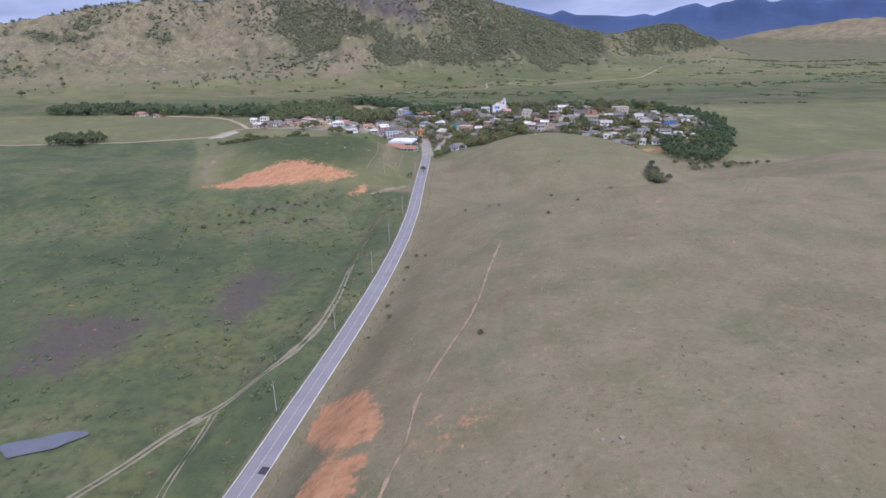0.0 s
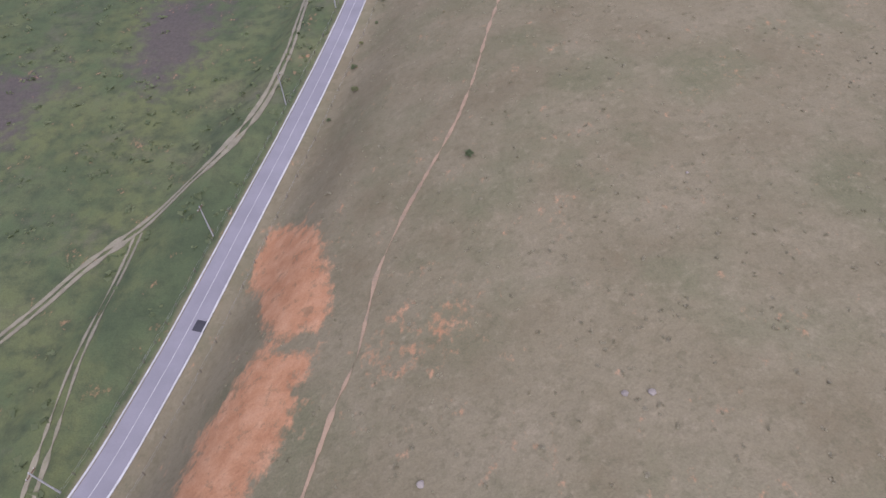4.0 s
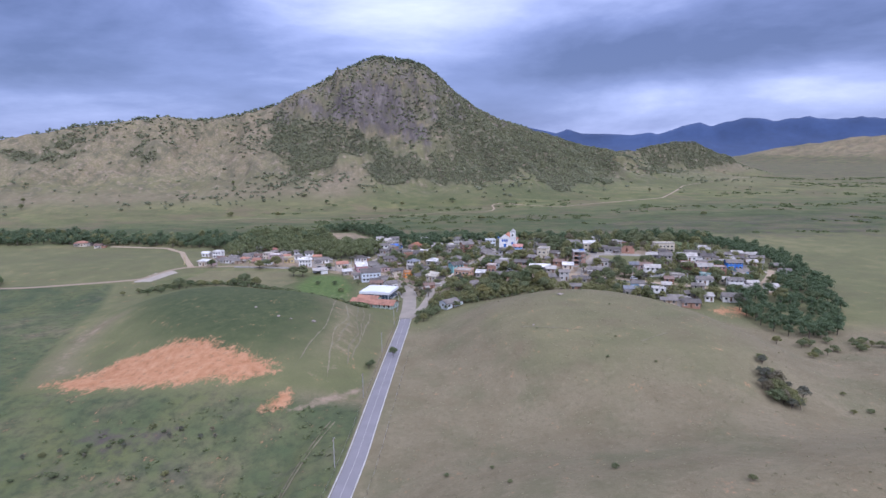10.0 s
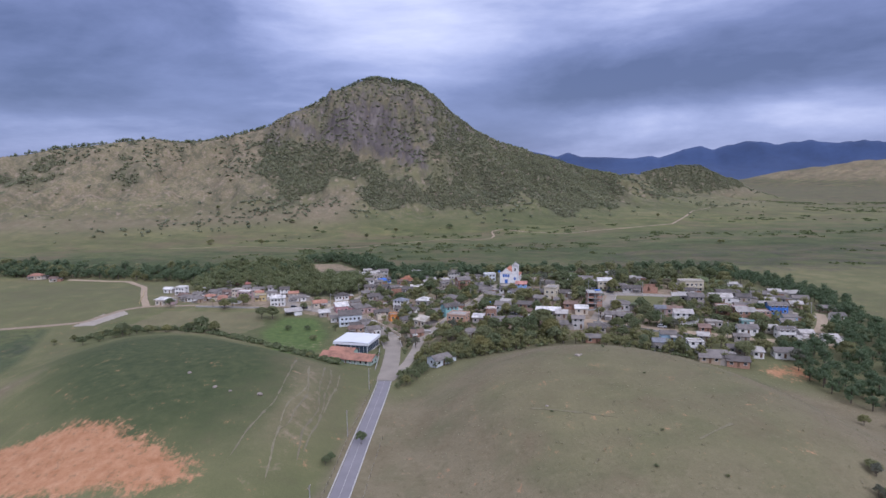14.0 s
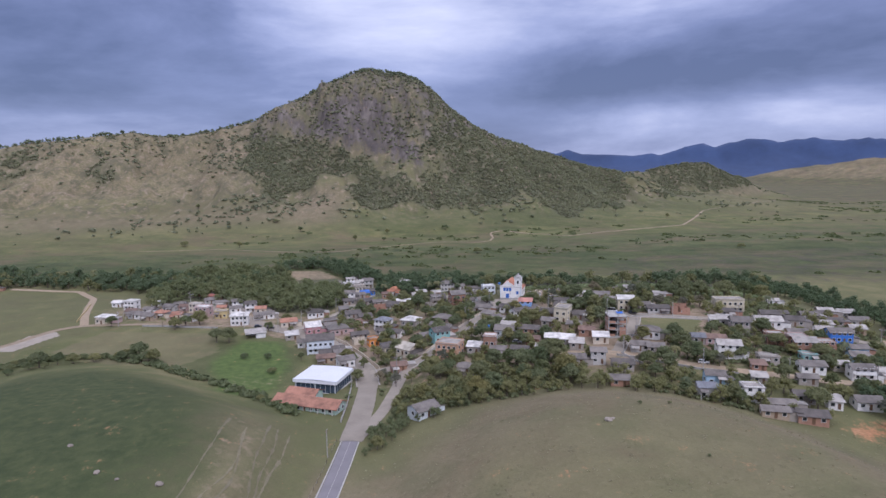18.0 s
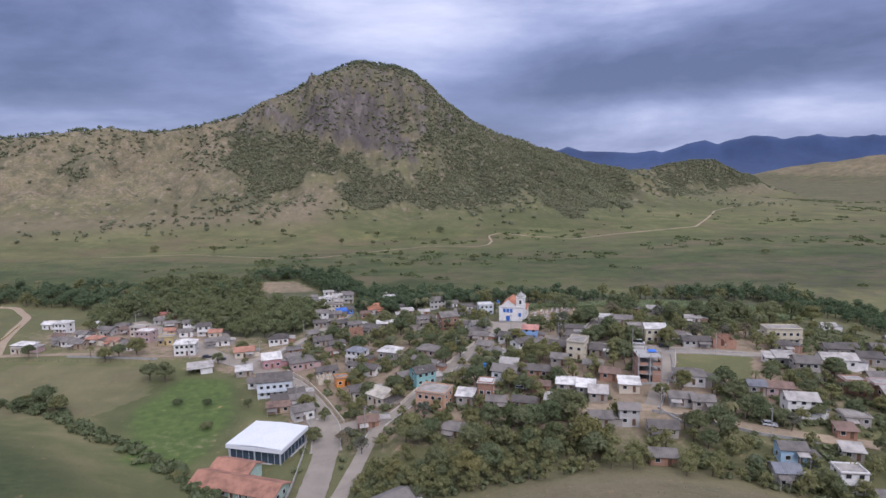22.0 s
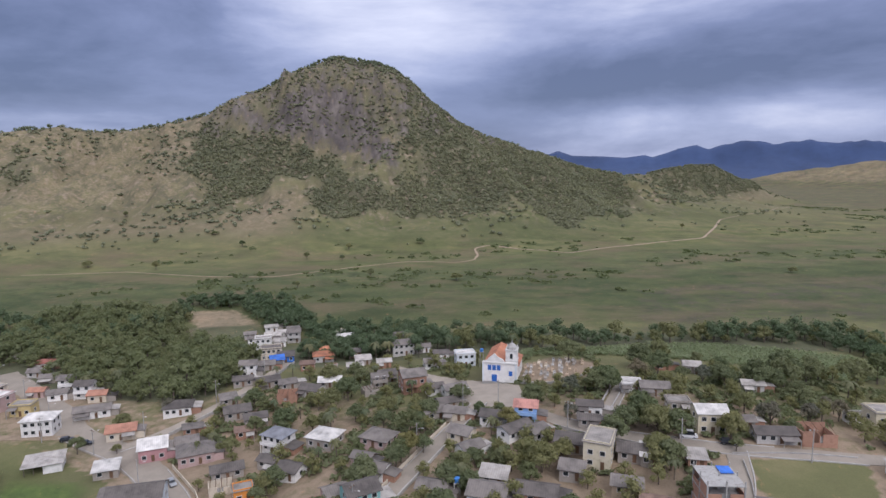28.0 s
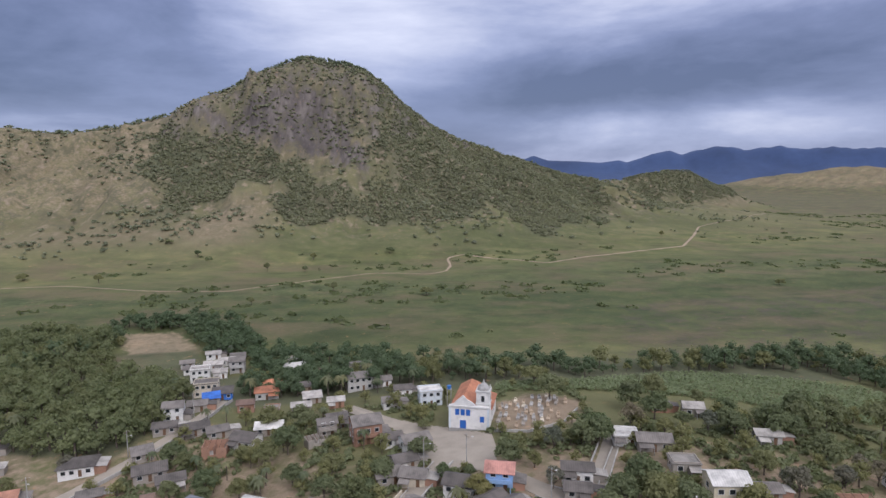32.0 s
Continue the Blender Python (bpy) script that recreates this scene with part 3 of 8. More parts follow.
def covers(x, y):
    """Weights of the kinds of ground cover."""
    front = mountain(x, y)
    u = x - np.interp(y, ROAD_Y, ROAD_X)
    w = {}
    marsh = smooth(-2, -6, u) * smooth(75, 50, y + 0.1 * (x + 60))
    marsh = np.maximum(marsh, smooth(430, 520, y) * smooth(900, 600, y - 0.25 * x) * smooth(12, 4, front) * (0.62 + 0.2 * smooth(660, 560, y)))
    marsh = np.maximum(marsh, inside(x, y, (-420, 40), (-160, 60), (-185, 130), (-210, 200), (-240, 270), (-420, 260)))
    w["marsh"] = marsh
    meadow = hill(x, y, -111.5, 155, 56, 102, 0.95, 37.6, 2.6) * smooth(60, 78, y)
    meadow = np.maximum(meadow, 0.8 * inside(x, y, (-190, 200), (-36, 175), (-40, 235), (-75, 290), (-118, 315), (-190, 318), (-215, 275)))
    open_land = (1 - hill(x, y, 64, 106, 70, 90, 1, 14.6, 3.0)) * (1 - hill(x, y, 225, 48, 125, 75, 1, 10, 3.0)) * smooth(60, 100, y) * smooth(30, 8, front)
    meadow = np.maximum(meadow, 0.66 * open_land * smooth(-30, -34, x * (y < 180)) + 0.0)
    meadow = np.maximum(meadow, 0.66 * open_land * smooth(120, 160, y))
    meadow = np.maximum(meadow, 0.72 * smooth(-32, -36, x) * smooth(55, 70, y) * smooth(230, 200, y))
    meadow = meadow * (1 - 0.42 * hill(x, y, -60, 130, 22, 46, 1, 0, 2.0))
    field = inside(x, y, (-195, 273), (-188, 308), (-126, 309), (-112, 276), (-124, 250), (-150, 246))
    meadow = np.where(field > 0.5, 0.47, meadow)
    meadow = np.maximum(meadow, 0.66 * inside(x, y, (-420, 300), (-240, 310), (-218, 335), (-262, 420), (-420, 445)))
    meadow = np.maximum(meadow, 0.80 * smooth(560, 640, y) * smooth(-360, -60, x) * smooth(64, 24, front) * smooth(900, 400, x))
    meadow = np.maximum(meadow, 0.52 * smooth(430, 600, y) * smooth(12, 3, front))
    meadow = np.maximum(meadow, 0.7 * hill(x, y, 60, 270, 150, 80, 1, 0, 2.0) * smooth(170, 190, y))
    meadow = np.maximum(meadow, 0.44 * hill(x, y, 64, 106, 62, 80, 1, 14.6, 2.0))
    meadow = np.maximum(meadow, 0.52 * smooth(380, 420, y) * smooth(560, 480, y))
    w["meadow"] = np.maximum(meadow, 0.52 * smooth(8, 40, front))
    w["soil"] = soil_cover(x, y)
    reeds = np.maximum(0.9 * inside(x, y, (-154, -80), (-128, -71), (-109, -85), (-113, -99), (-126, -120), (-142, -118), soft=26), 0.92 * inside(x, y, (-102, -46), (-90, -30), (-76, -40), (-77, -76), (-84, -91), (-98, -76), soft=22))
    reeds = np.maximum(reeds, 0.7 * inside(x, y, (-123, 50), (-105, 50), (-84, 46), (-98, 39), (-121, 41)))
    # beyond the marsh the tint grows with distance, painted in place of haze
    w["reeds"] = np.maximum(np.maximum(reeds * 0.85, 0.46 * smooth(700, 2200, y + 0.5 * x) * smooth(14, 4, front)), 0.40 * inside(x, y, (120, 420), (420, 430), (520, 640), (160, 560)))
    town = np.maximum.reduce([hill(x, y, 60, 270, 130, 66, 0.92, 0, 2.0), hill(x, y, -50, 300, 70, 70, 0.85, 40, 2.0), hill(x, y, -150, 350, 75, 36, 0.85, -10, 2.0)])
    town = np.maximum(town * smooth(186, 212, y + 0.35 * np.abs(x - 55)), 0.9 * inside(x, y, (-142, 500), (-110, 502), (-84, 468), (-84, 424), (-112, 440)))
    town = np.where(inside(x, y, (-190, 200), (-40, 190), (-48, 250), (-80, 296), (-120, 318), (-215, 300)) > 0.5, 0, town)
    town = np.where(inside(x, y, (98, 274), (128, 272), (117, 248), (94, 255)) > 0.55, 0.12, town)
    town = np.maximum(town, 0.42 * inside(x, y, (-96, 222), (-66, 224), (-64, 244), (-92, 246)))
    w["dirt"] = np.maximum(town * 0.80, 0.46 * smooth(14, 60, front) * smooth(-150, -360, x))
    jx, jy = x + 70 * waves(x, y, 60, 81, 4), y + 70 * waves(x, y, 60, 83, 4)
    forest = np.maximum(inside(jx, jy, *FOREST, soft=44), 0.74 * smooth(16, 44, front + 14 * waves(x, y, 90, 61, 3)) * smooth(-95, -30, x) * smooth(1400, 700, x))
    for copse in COPSES:
        forest = np.maximum(forest, 0.86 * inside(jx, jy, *copse, soft=44))
    forest = forest * (1 - 0.9 * inside(x, y, (352, 1240), (400, 1300), (440, 1480), (492, 1520), (500, 1460), (430, 1180), (370, 1128), soft=20))
    w["woods"] = np.maximum(forest * 0.82, 0.9 * inside(x, y, (-60, 385), (40, 392), (230, 400), (240, 425), (60, 440), (-60, 432), (-90, 470), (-200, 450), (-190, 370), (-70, 350)))
    crag = inside(x, y, *CRAG, soft=60)
    w["rock"] = np.maximum(crag * 0.60, 0.24 * smooth(60, 140, front) * smooth(-800, -300, x) * smooth(400, 0, x))
    far_hills = smooth(8, 40, range_height(x, y, FAR_HILLS, 230, 1.4))
    w["dirt"] = np.maximum(w["dirt"], 0.50 * far_hills)
    w["woods"] = np.maximum(w["woods"] * (1 - 0.2 * crag), 0.5 * far_hills * smooth(-0.1, 0.3, waves(x, y, 260, 71, 4)))
    spur = hill(x, y, -192, 862, 46, 80, 1, -10, 1.6)
    w["meadow"] = w["meadow"] * (1 - 0.7 * spur)
    w["dirt"] = np.maximum(w["dirt"], 0.44 * spur)
    rim = inside(x, y, (-160, 82), (-172, 104), (-184, 138), (-180, 158), (-166, 158), (-167, 133), (-163, 108), (-150, 92), soft=14)
    w["meadow"] = w["meadow"] * (1 - 0.55 * rim)
    w["marsh"] = w["marsh"] * (1 - 0.7 * rim)
    w["dirt"] = np.maximum(w["dirt"], 0.42 * rim)
    # farm track below the scar and the trodden flank of the mound
    w["dirt"] = np.maximum(w["dirt"], 0.66 * inside(x, y, (-60, 55), (-51, 60), (-40, 70), (-33, 77), (-32, 72), (-42, 60), (-52, 55), soft=5))
    w["dirt"] = np.maximum(w["dirt"], 0.36 * inside(x, y, (-63, 162), (-46, 168), (-39, 142), (-39, 100), (-42, 82), (-50, 70), (-58, 64), (-54, 92), (-57, 118), soft=14))
    w["dirt"] = np.maximum(w["dirt"], 0.8 * inside(x, y, (50, 344), (59, 338), (76, 343), (86, 366), (72, 382), (52, 372)))
    w["lush"] = np.maximum(0.48 * inside(x, y, (-126, 254), (-118, 288), (-86, 299), (-66, 270), (-58, 235), (-70, 215), (-97, 229)), 0.76 * hill(x, y, -111.5, 155, 50, 92, 1, 37.6, 2.4) * smooth(-22, -40, x + 18) * smooth(66, 80, y))
    w["lush"] = np.maximum(w["lush"], 0.42 * inside(x, y, *FOOT))
    w["lush"] = np.maximum(w["lush"], 0.52 * smooth(430, 465, y) * smooth(720, 560, y - 0.15 * x) * smooth(14, 4, front))
    w["lush"] = np.where(field > 0.5, 0.1, w["lush"])
    w["sward"] = 0.72 * inside(x, y, (-111, 262), (-107, 296), (-86, 296), (-70, 264), (-66, 230), (-68, 208), (-90, 212))
    cone = smooth(95, 150, front) * smooth(-460, -360, x)
    w["rock"] = np.maximum(w["rock"], 0.46 * cone)
    w["meadow"] = w["meadow"] * (1 - 0.85 * cone)
    w["woods"] = np.maximum(w["woods"], 0.50 * cone)
    w["slope"] = smooth(8, 40, front)
    w["plain"] = smooth(400, 470, y) * smooth(14, 4, front) + 0.35 * smooth(14, 60, front)
    return w


xs = lines([(-4600, -1500, 90), (-1500, -700, 16), (-700, -260, 6), (-260, 260, 2.2), (260, 700, 6), (700, 1400, 14), (1400, 4600, 70)])
ys = lines([(-1500, -400, 50), (-400, -285, 8), (-285, 420, 2.2), (420, 760, 4), (760, 1420, 6), (1420, 2000, 15), (2000, 4650, 50)])
ground = tagged(sheet("ground", xs, ys, land, ground_mat), "dry hillsides, green marsh and meadows with bare orange soil", "ground", kind="structure")
gx, gy = np.meshgrid(xs, ys)
for key, weight in covers(gx, gy).items():
    ground.data.attributes.new(key, "FLOAT", "POINT").data.foreach_set("value", weight.ravel().astype(np.float32))
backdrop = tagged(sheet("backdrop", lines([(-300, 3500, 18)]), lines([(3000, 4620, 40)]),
                        lambda x, y: np.maximum(range_height(x, y, FAR_RANGE, 190, 1.7), 0.84 * range_height(x, y, FAR_RANGE, 320, 1.2) * (1 + 0.16 * waves(x, y, 240, 21, 4))) - 4, hazed_far_forest),
                  "distant forested mountain range, haze blue painted into its colour", "mountains", kind="structure")


# ---- roads, streets and tracks ----
def drape(name, points, width, mat, lift=0.06, step=2.5, label="", category="street", kind="structure", ragged=0.0, shift=0.0, thick=0.0):
    """A strip that follows the ground along a line of points, with closed sides."""
    p = np.array(points, float)
    s = np.r_[0, np.cumsum(np.hypot(*np.diff(p, axis=0).T))]
    at = np.linspace(0, s[-1], max(2, int(s[-1] / step) + 1))
    k = min(9, max(3, int(5 / step) * 2 + 1))
    x, y = np.interp(at, s, p[:, 0]), np.interp(at, s, p[:, 1])
    ker = np.ones(k) / k
    if len(at) > 2 * k:
        pad = k // 2
        x = np.convolve(np.r_[2 * x[0] - x[pad:0:-1], x, 2 * x[-1] - x[-2:-pad - 2:-1]], ker, "valid")
        y = np.convolve(np.r_[2 * y[0] - y[pad:0:-1], y, 2 * y[-1] - y[-2:-pad - 2:-1]], ker, "valid")
    tx, ty = np.gradient(x), np.gradient(y)
    n = np.hypot(tx, ty) + 1e-9
    nx, ny = ty / n, -tx / n
    half = width / 2 * (1 + ragged * 2 * waves(at, at * 0, 3.0, len(name) + width, 3))
    cols = []
    across = (-1, -0.5, 0, 0.5, 1)
    for f in across:
        px, py = x + nx * (shift + f * half), y + ny * (shift + f * half)
        cols.append(np.stack([px, py, land(px, py) + lift], -1))
    top = np.max([c[:, 2] for c in cols], 0) if thick else None
    for c in cols:
        if thick:
            c[:, 2] = top
    skirt = max(thick, lift + 0.08)
    cols = [cols[0] - (0, 0, skirt)] + cols + [cols[-1] - (0, 0, skirt)]
    co = np.stack(cols, 1).reshape(-1, 3)
    m, r = len(cols), len(at)
    i = (np.arange(r - 1)[:, None] * m + np.arange(m - 1)).ravel()
    ob = quads_mesh(name, co, np.stack([i, i + 1, i + m + 1, i + m], -1), mat, False)
    return tagged(ob, label, category, kind=kind)


road_line = [(float(np.interp(v, ROAD_Y, ROAD_X)), float(v)) for v in range(-420, 238, 6)]
road_line = [(a - 0.55, b) for a, b in road_line]
drape("road", road_line, 5.2, asphalt, 0.10, label="grey two-lane asphalt road with worn edges", category="road")
for off in (-2.95, 2.85):
    drape("kerb", road_line, 0.34, kerb_paint, 0.16, label="pale concrete gutter along the road", category="kerb", shift=off, ragged=0.2)
drape("trim", road_line, 0.10, kerb_paint, 0.125, label="faded white centre line on the asphalt", category="road marking")

MAIN = [(-28.5, 226), (-32, 244), (-42, 264), (-54, 284), (-67, 299), (-80, 311), (-95, 319), (-108, 327), (-119, 340), (-137, 356), (-178, 390)]
WEST = [(-104, 324), (-133, 322), (-167, 323), (-205, 318), (-216, 309), (-226, 280), (-300, 262), (-420, 262)]
LOOP = [(-206, 318), (-218, 338), (-232, 364), (-252, 403), (-280, 431), (-340, 440)]
LANE = [(-86, 315), (-76, 326), (-66, 342), (-58, 358), (-52, 377), (-50, 394)]
RIGHT = [(-25, 170), (-19, 196), (-16, 226), (-13, 240), (-4, 251), (4, 266), (13, 284), (25, 308), (33, 324)]
HIGH = [(0, 378), (14, 364), (27, 348), (38, 331), (46, 317), (57, 301), (66, 292), (76, 286), (94, 279), (108, 276), (128, 273), (150, 272), (178, 262), (215, 250)]
NORTH = [(65, 293), (72, 305), (80, 322), (86, 336)]
EAST = [(98, 278), (93, 264), (85, 249), (77, 233)]
LOW = [(40, 236), (62, 234), (77, 232), (88, 226), (104, 217), (118, 213), (150, 206), (190, 204)]
FAR_EAST = [(212, 262), (206, 250), (196, 234), (181, 214), (168, 207)]
CROSS = [(-12, 241), (-20, 244), (-30, 243)]
STREETS = dict(main=(MAIN, 10.4), entrance=([(-26.0, 170), (-26.2, 185), (-27.0, 205), (-28.2, 222), (-29.5, 236)], 8.0), west=(WEST, 3.8), loop=(LOOP, 4.5), lane=(LANE, 4.5), right=(RIGHT, 4.8), high=(HIGH, 5.5), north=(NORTH, 4.5), east=(EAST, 5.0), low=(LOW, 4.5), cross=(CROSS, 6), far_east=(FAR_EAST, 5.0))
for key, (line, wide) in STREETS.items():
    drape("street", line, wide, dirt_mat if key in ("low", "loop", "west", "far_east") else street_mat, 0.12 + 0.012 * len(key), label="pale dusty village street", category="street", ragged=0.06)
for line, off in ((MAIN[:8], -4.7), (MAIN[:5], 4.7), (RIGHT[3:], 2.6), (RIGHT[2:], -2.6), (HIGH[7:11], 3.0), (HIGH[5:10], -3.0), (EAST, -2.7), (LANE, 2.4), (NORTH, 2.4)):
    drape("kerb", line, 0.3, kerb_paint, 0.3, 1.5, "pale concrete kerb beside the street", "kerb", shift=off, thick=0.3)


def paved(name, corners, mat, label, category, lift=0.14):
    """A level-laid surface inside a polygon, draped on the ground."""
    a = np.array(corners)
    x, y = np.meshgrid(np.arange(a[:, 0].min(), a[:, 0].max() + 1, 1.0), np.arange(a[:, 1].min(), a[:, 1].max() + 1, 1.0))
    keep = inside(x, y, *corners) >= 0.5
    idx = np.arange(x.size).reshape(x.shape)
    q = keep[:-1, :-1] & keep[1:, :-1] & keep[:-1, 1:] & keep[1:, 1:]
    quads = np.stack([idx[:-1, :-1][q], idx[:-1, 1:][q], idx[1:, 1:][q], idx[1:, :-1][q]], -1)
    return tagged(quads_mesh(name, np.stack([x, y, land(x, y) + lift], -1).reshape(-1, 3), quads, mat), label, category, kind="structure")


SQUARE = [(1, 379), (18, 364), (36, 351), (49, 341), (50, 326), (46, 314), (32, 318), (27, 333), (24, 345), (6, 369)]
paved("pavement", SQUARE, street_mat, "paved village square before the church", "square", 0.2)
paved("pavement", [(-229, 272), (-215, 274), (-207, 300), (-214, 306), (-224, 298)], street_mat, "pale grey concrete yard beside the west road", "yard", 0.1)
path_mat = surface("trodden_grass", (0.185, 0.160, 0.094), 0.95, 2.0, 0.22, 0.4, 0.25, (0.17, 0.18, 0.08))
rut_mat = surface("rut_soil", (0.25, 0.218, 0.145), 0.95, 2.0, 0.22, 0.4, 0.25, (0.18, 0.18, 0.09))
hoof_mat = surface("hoof_soil", (0.215, 0.186, 0.116), 0.95, 2.0, 0.22, 0.4, 0.25, (0.15, 0.155, 0.08))
trail_mat = surface("trail_soil", (0.40, 0.275, 0.17), 0.95, 4.0, 0.25, 0.4, 0.25, (0.24, 0.20, 0.13))
TRAIL = [(-25, -200), (-22.1, -184.7), (-19.8, -177.8), (-19.1, -170.6), (-18.4, -162.5), (-16.6, -155.9), (-14.3, -148.7), (-8.3, -133.9), (-5.5, -126.1), (-2.3, -114.2), (1.6, -94.2), (5.7, -77.1), (8, -68)]
LTRACK = [(-100, -178), (-93, -167), (-86.6, -156.6), (-81.1, -145.2), (-74.4, -136.6), (-67.7, -127.3), (-60.8, -118.6), (-55.2, -105.3), (-52.3, -94.2), (-50.3, -75.2), (-50.7, -43.4), (-49, -6), (-46, 25), (-40, 48)]
LTRACK2 = [(-71, -200), (-71.2, -179.7), (-72.5, -165.7), (-72.6, -149.7), (-73.2, -136.6)]
drape("dirt_path", TRAIL, 0.5, trail_mat, 0.09, 0.5, "narrow cattle path of bare soil on the slope", "path", ragged=1.1)
for off in (-0.75, 0.75):
    drape("dirt_path", LTRACK[10:], 0.45, path_mat, 0.12, 1.2, "overgrown wheel rut of a farm track", "path", ragged=1.2, shift=off)
    drape("dirt_path", LTRACK[:11], 0.85, rut_mat, 0.16, 1.2, "worn wheel rut of a farm track", "path", ragged=0.8, shift=off)
    drape("dirt_path", LTRACK2, 0.5, rut_mat, 0.12, 1.2, "faint wheel rut of a farm track", "path", ragged=0.9, shift=off)
for line, wide in (([(-345, 639), (-259, 653), (-189, 628), (-119, 619), (-70, 659), (-15, 699), (37, 690), (52, 706)], 1.3),
                   ([(52, 706), (58, 740), (57, 782), (74, 796), (129, 775), (155, 750), (215, 798), (283, 832), (345, 862), (395, 941), (435, 1012)], 2.6), ([(435, 1012), (547, 1115), (671, 1252), (760, 1390)], 1.8)):
    drape("dirt_path", line, wide, dirt_mat, 0.25, 4, "pale earth track along the mountain's foot", "path", ragged=0.5)
for line in ([(-46, 72), (-51, 96), (-52, 114), (-50, 130), (-54, 155)], [(-42, 84), (-44, 106), (-44, 123), (-46, 139), (-51, 165)], [(-61, 79), (-58, 101), (-57, 117), (-57, 135), (-61, 158)], [(-41, 90), (-42, 106), (-43, 128), (-44, 142), (-48, 164)],
             [(-51, 97), (-49, 107), (-48.5, 116), (-49, 130), (-52, 148)], [(-41, 116), (-42, 142), (-44.5, 164)]):
    way = np.array(line, float)
    at = np.linspace(0, len(way) - 1, 24)
    wx, wy = (np.interp(at, range(len(way)), way[:, k]) for k in (0, 1))
    wx = wx + 0.6 * np.sin(at * 3.1 + way[0, 0]) + 0.2 * np.sin(at * 9 + way[0, 1])
    drape("dirt_path", list(zip(wx, wy)), 0.36, hoof_mat, 0.07, 0.8, "winding cattle path on the mound", "path", ragged=1.3)
for line in ([(26.3, 96.9), (33.3, 92.5), (41.3, 88.2), (48.9, 84.4)], [(65.9, 71.6), (69.8, 74.4), (74.1, 77.6), (78.0, 80.1)]):
    drape("dirt_path", line, 0.5, path_mat, 0.08, 0.8, "bare stony streak on the grassy dome", "path", ragged=1.6)
pond_z = float(land(-108, -150)) + 0.35
water = surface("still_water", (0.09, 0.095, 0.12), 0.12, 4.0, 0.15, 0)
bm = bmesh.new()
ring = [bm.verts.new((-111 + (8.5 + 2 * math.sin(3 * a)) * math.cos(a), -149 + (4.2 + 1.2 * math.sin(2 * a + 1)) * math.sin(a) + 0.25 * 9 * math.cos(a), pond_z)) for a in np.linspace(0, 2 * math.pi, 40, endpoint=False)]
bm.faces.new(ring)
me = bpy.data.meshes.new("water")
bm.to_mesh(me)
me.materials.append(water)
tagged(new("water", me), "small grey pond in the marsh", "pond", kind="structure")
# ---- parts and shapes ----
def ground_at(x, y):
    return float(land(x, y))


def mesh_of(name, bm, *mats):
    me = bpy.data.meshes.new(name)
    bm.to_mesh(me)
    bm.free()
    for m in mats:
        me.materials.append(m)
    return me


def part(name, shape, material, parent, label="", at=(0, 0, 0), turn=0.0):
    """A bmesh, or a mesh to share, as one mesh object under a thing."""
    me = shape if isinstance(shape, bpy.types.Mesh) else mesh_of(name, shape, material)
    ob = new(name, me)
    ob.parent, ob.location, ob.rotation_euler = parent, at, (0, 0, radians(turn))
    return tagged(ob, label)


def thing(name, x, y, turn, label, category, group="", z=None):
    ob = new(name)
    ob.empty_display_size = 0.5
    ob.location, ob.rotation_euler = (x, y, ground_at(x, y) if z is None else z), (0, 0, radians(turn))
    return tagged(ob, label, category, group)


def box(bm, x0, x1, y0, y1, z0, z1):
    v = [bm.verts.new((x, y, z)) for z in (z0, z1) for x, y in ((x0, y0), (x1, y0), (x1, y1), (x0, y1))]
    for f in ((3, 2, 1, 0), (4, 5, 6, 7), (0, 1, 5, 4), (1, 2, 6, 5), (2, 3, 7, 6), (3, 0, 4, 7)):
        bm.faces.new([v[i] for i in f])
    return v


def boxes(*rows):
    bm = bmesh.new()
    for r in rows:
        box(bm, *r)
    return bm


def rod(bm, a, b, r0, r1, sides=6):
    """A tapered rod from a to b."""
    a, b = Vector(a), Vector(b)
    q = (b - a).to_track_quat("Z", "Y")
    rings = [[bm.verts.new(c + q @ Vector((r * math.cos(2 * math.pi * i / sides), r * math.sin(2 * math.pi * i / sides), 0))) for i in range(sides)] for c, r in ((a, r0), (b, r1))]
    for i in range(sides):
        bm.faces.new((rings[0][i], rings[0][(i + 1) % sides], rings[1][(i + 1) % sides], rings[1][i]))
    bm.faces.new(rings[1])
    bm.faces.new(rings[0][::-1])


def slab(bm, corners, thick):
    """A plate of even thickness on a planar face, the corners in order as seen from above."""
    top = [bm.verts.new(c) for c in corners]
    low = [bm.verts.new((c[0], c[1], c[2] - thick)) for c in corners]
    n = len(top)
    bm.faces.new(top)
    bm.faces.new(low[::-1])
    for i in range(n):
        bm.faces.new((low[i], low[(i + 1) % n], top[(i + 1) % n], top[i]))


# ---- houses ----
def frame_ring(bm, x0, x1, z0, z1, t, y0, y1):
    """A rectangular ring standing in the xz plane, all of one piece."""
    rings = []
    for y in (y0, y1):
        for g in (0, t):
            rings.append([bm.verts.new(c) for c in ((x0 + g, y, z0 + g), (x1 - g, y, z0 + g), (x1 - g, y, z1 - g), (x0 + g, y, z1 - g))])
    fo, fi, bo, bi = rings
    for i in range(4):
        j = (i + 1) % 4
        bm.faces.new((fo[i], fo[j], fi[j], fi[i]))
        bm.faces.new((bo[j], bo[i], bi[i], bi[j]))
        bm.faces.new((bo[i], bo[j], fo[j], fo[i]))
        bm.faces.new((fi[i], fi[j], bi[j], bi[i]))
    return bm


shared = {}


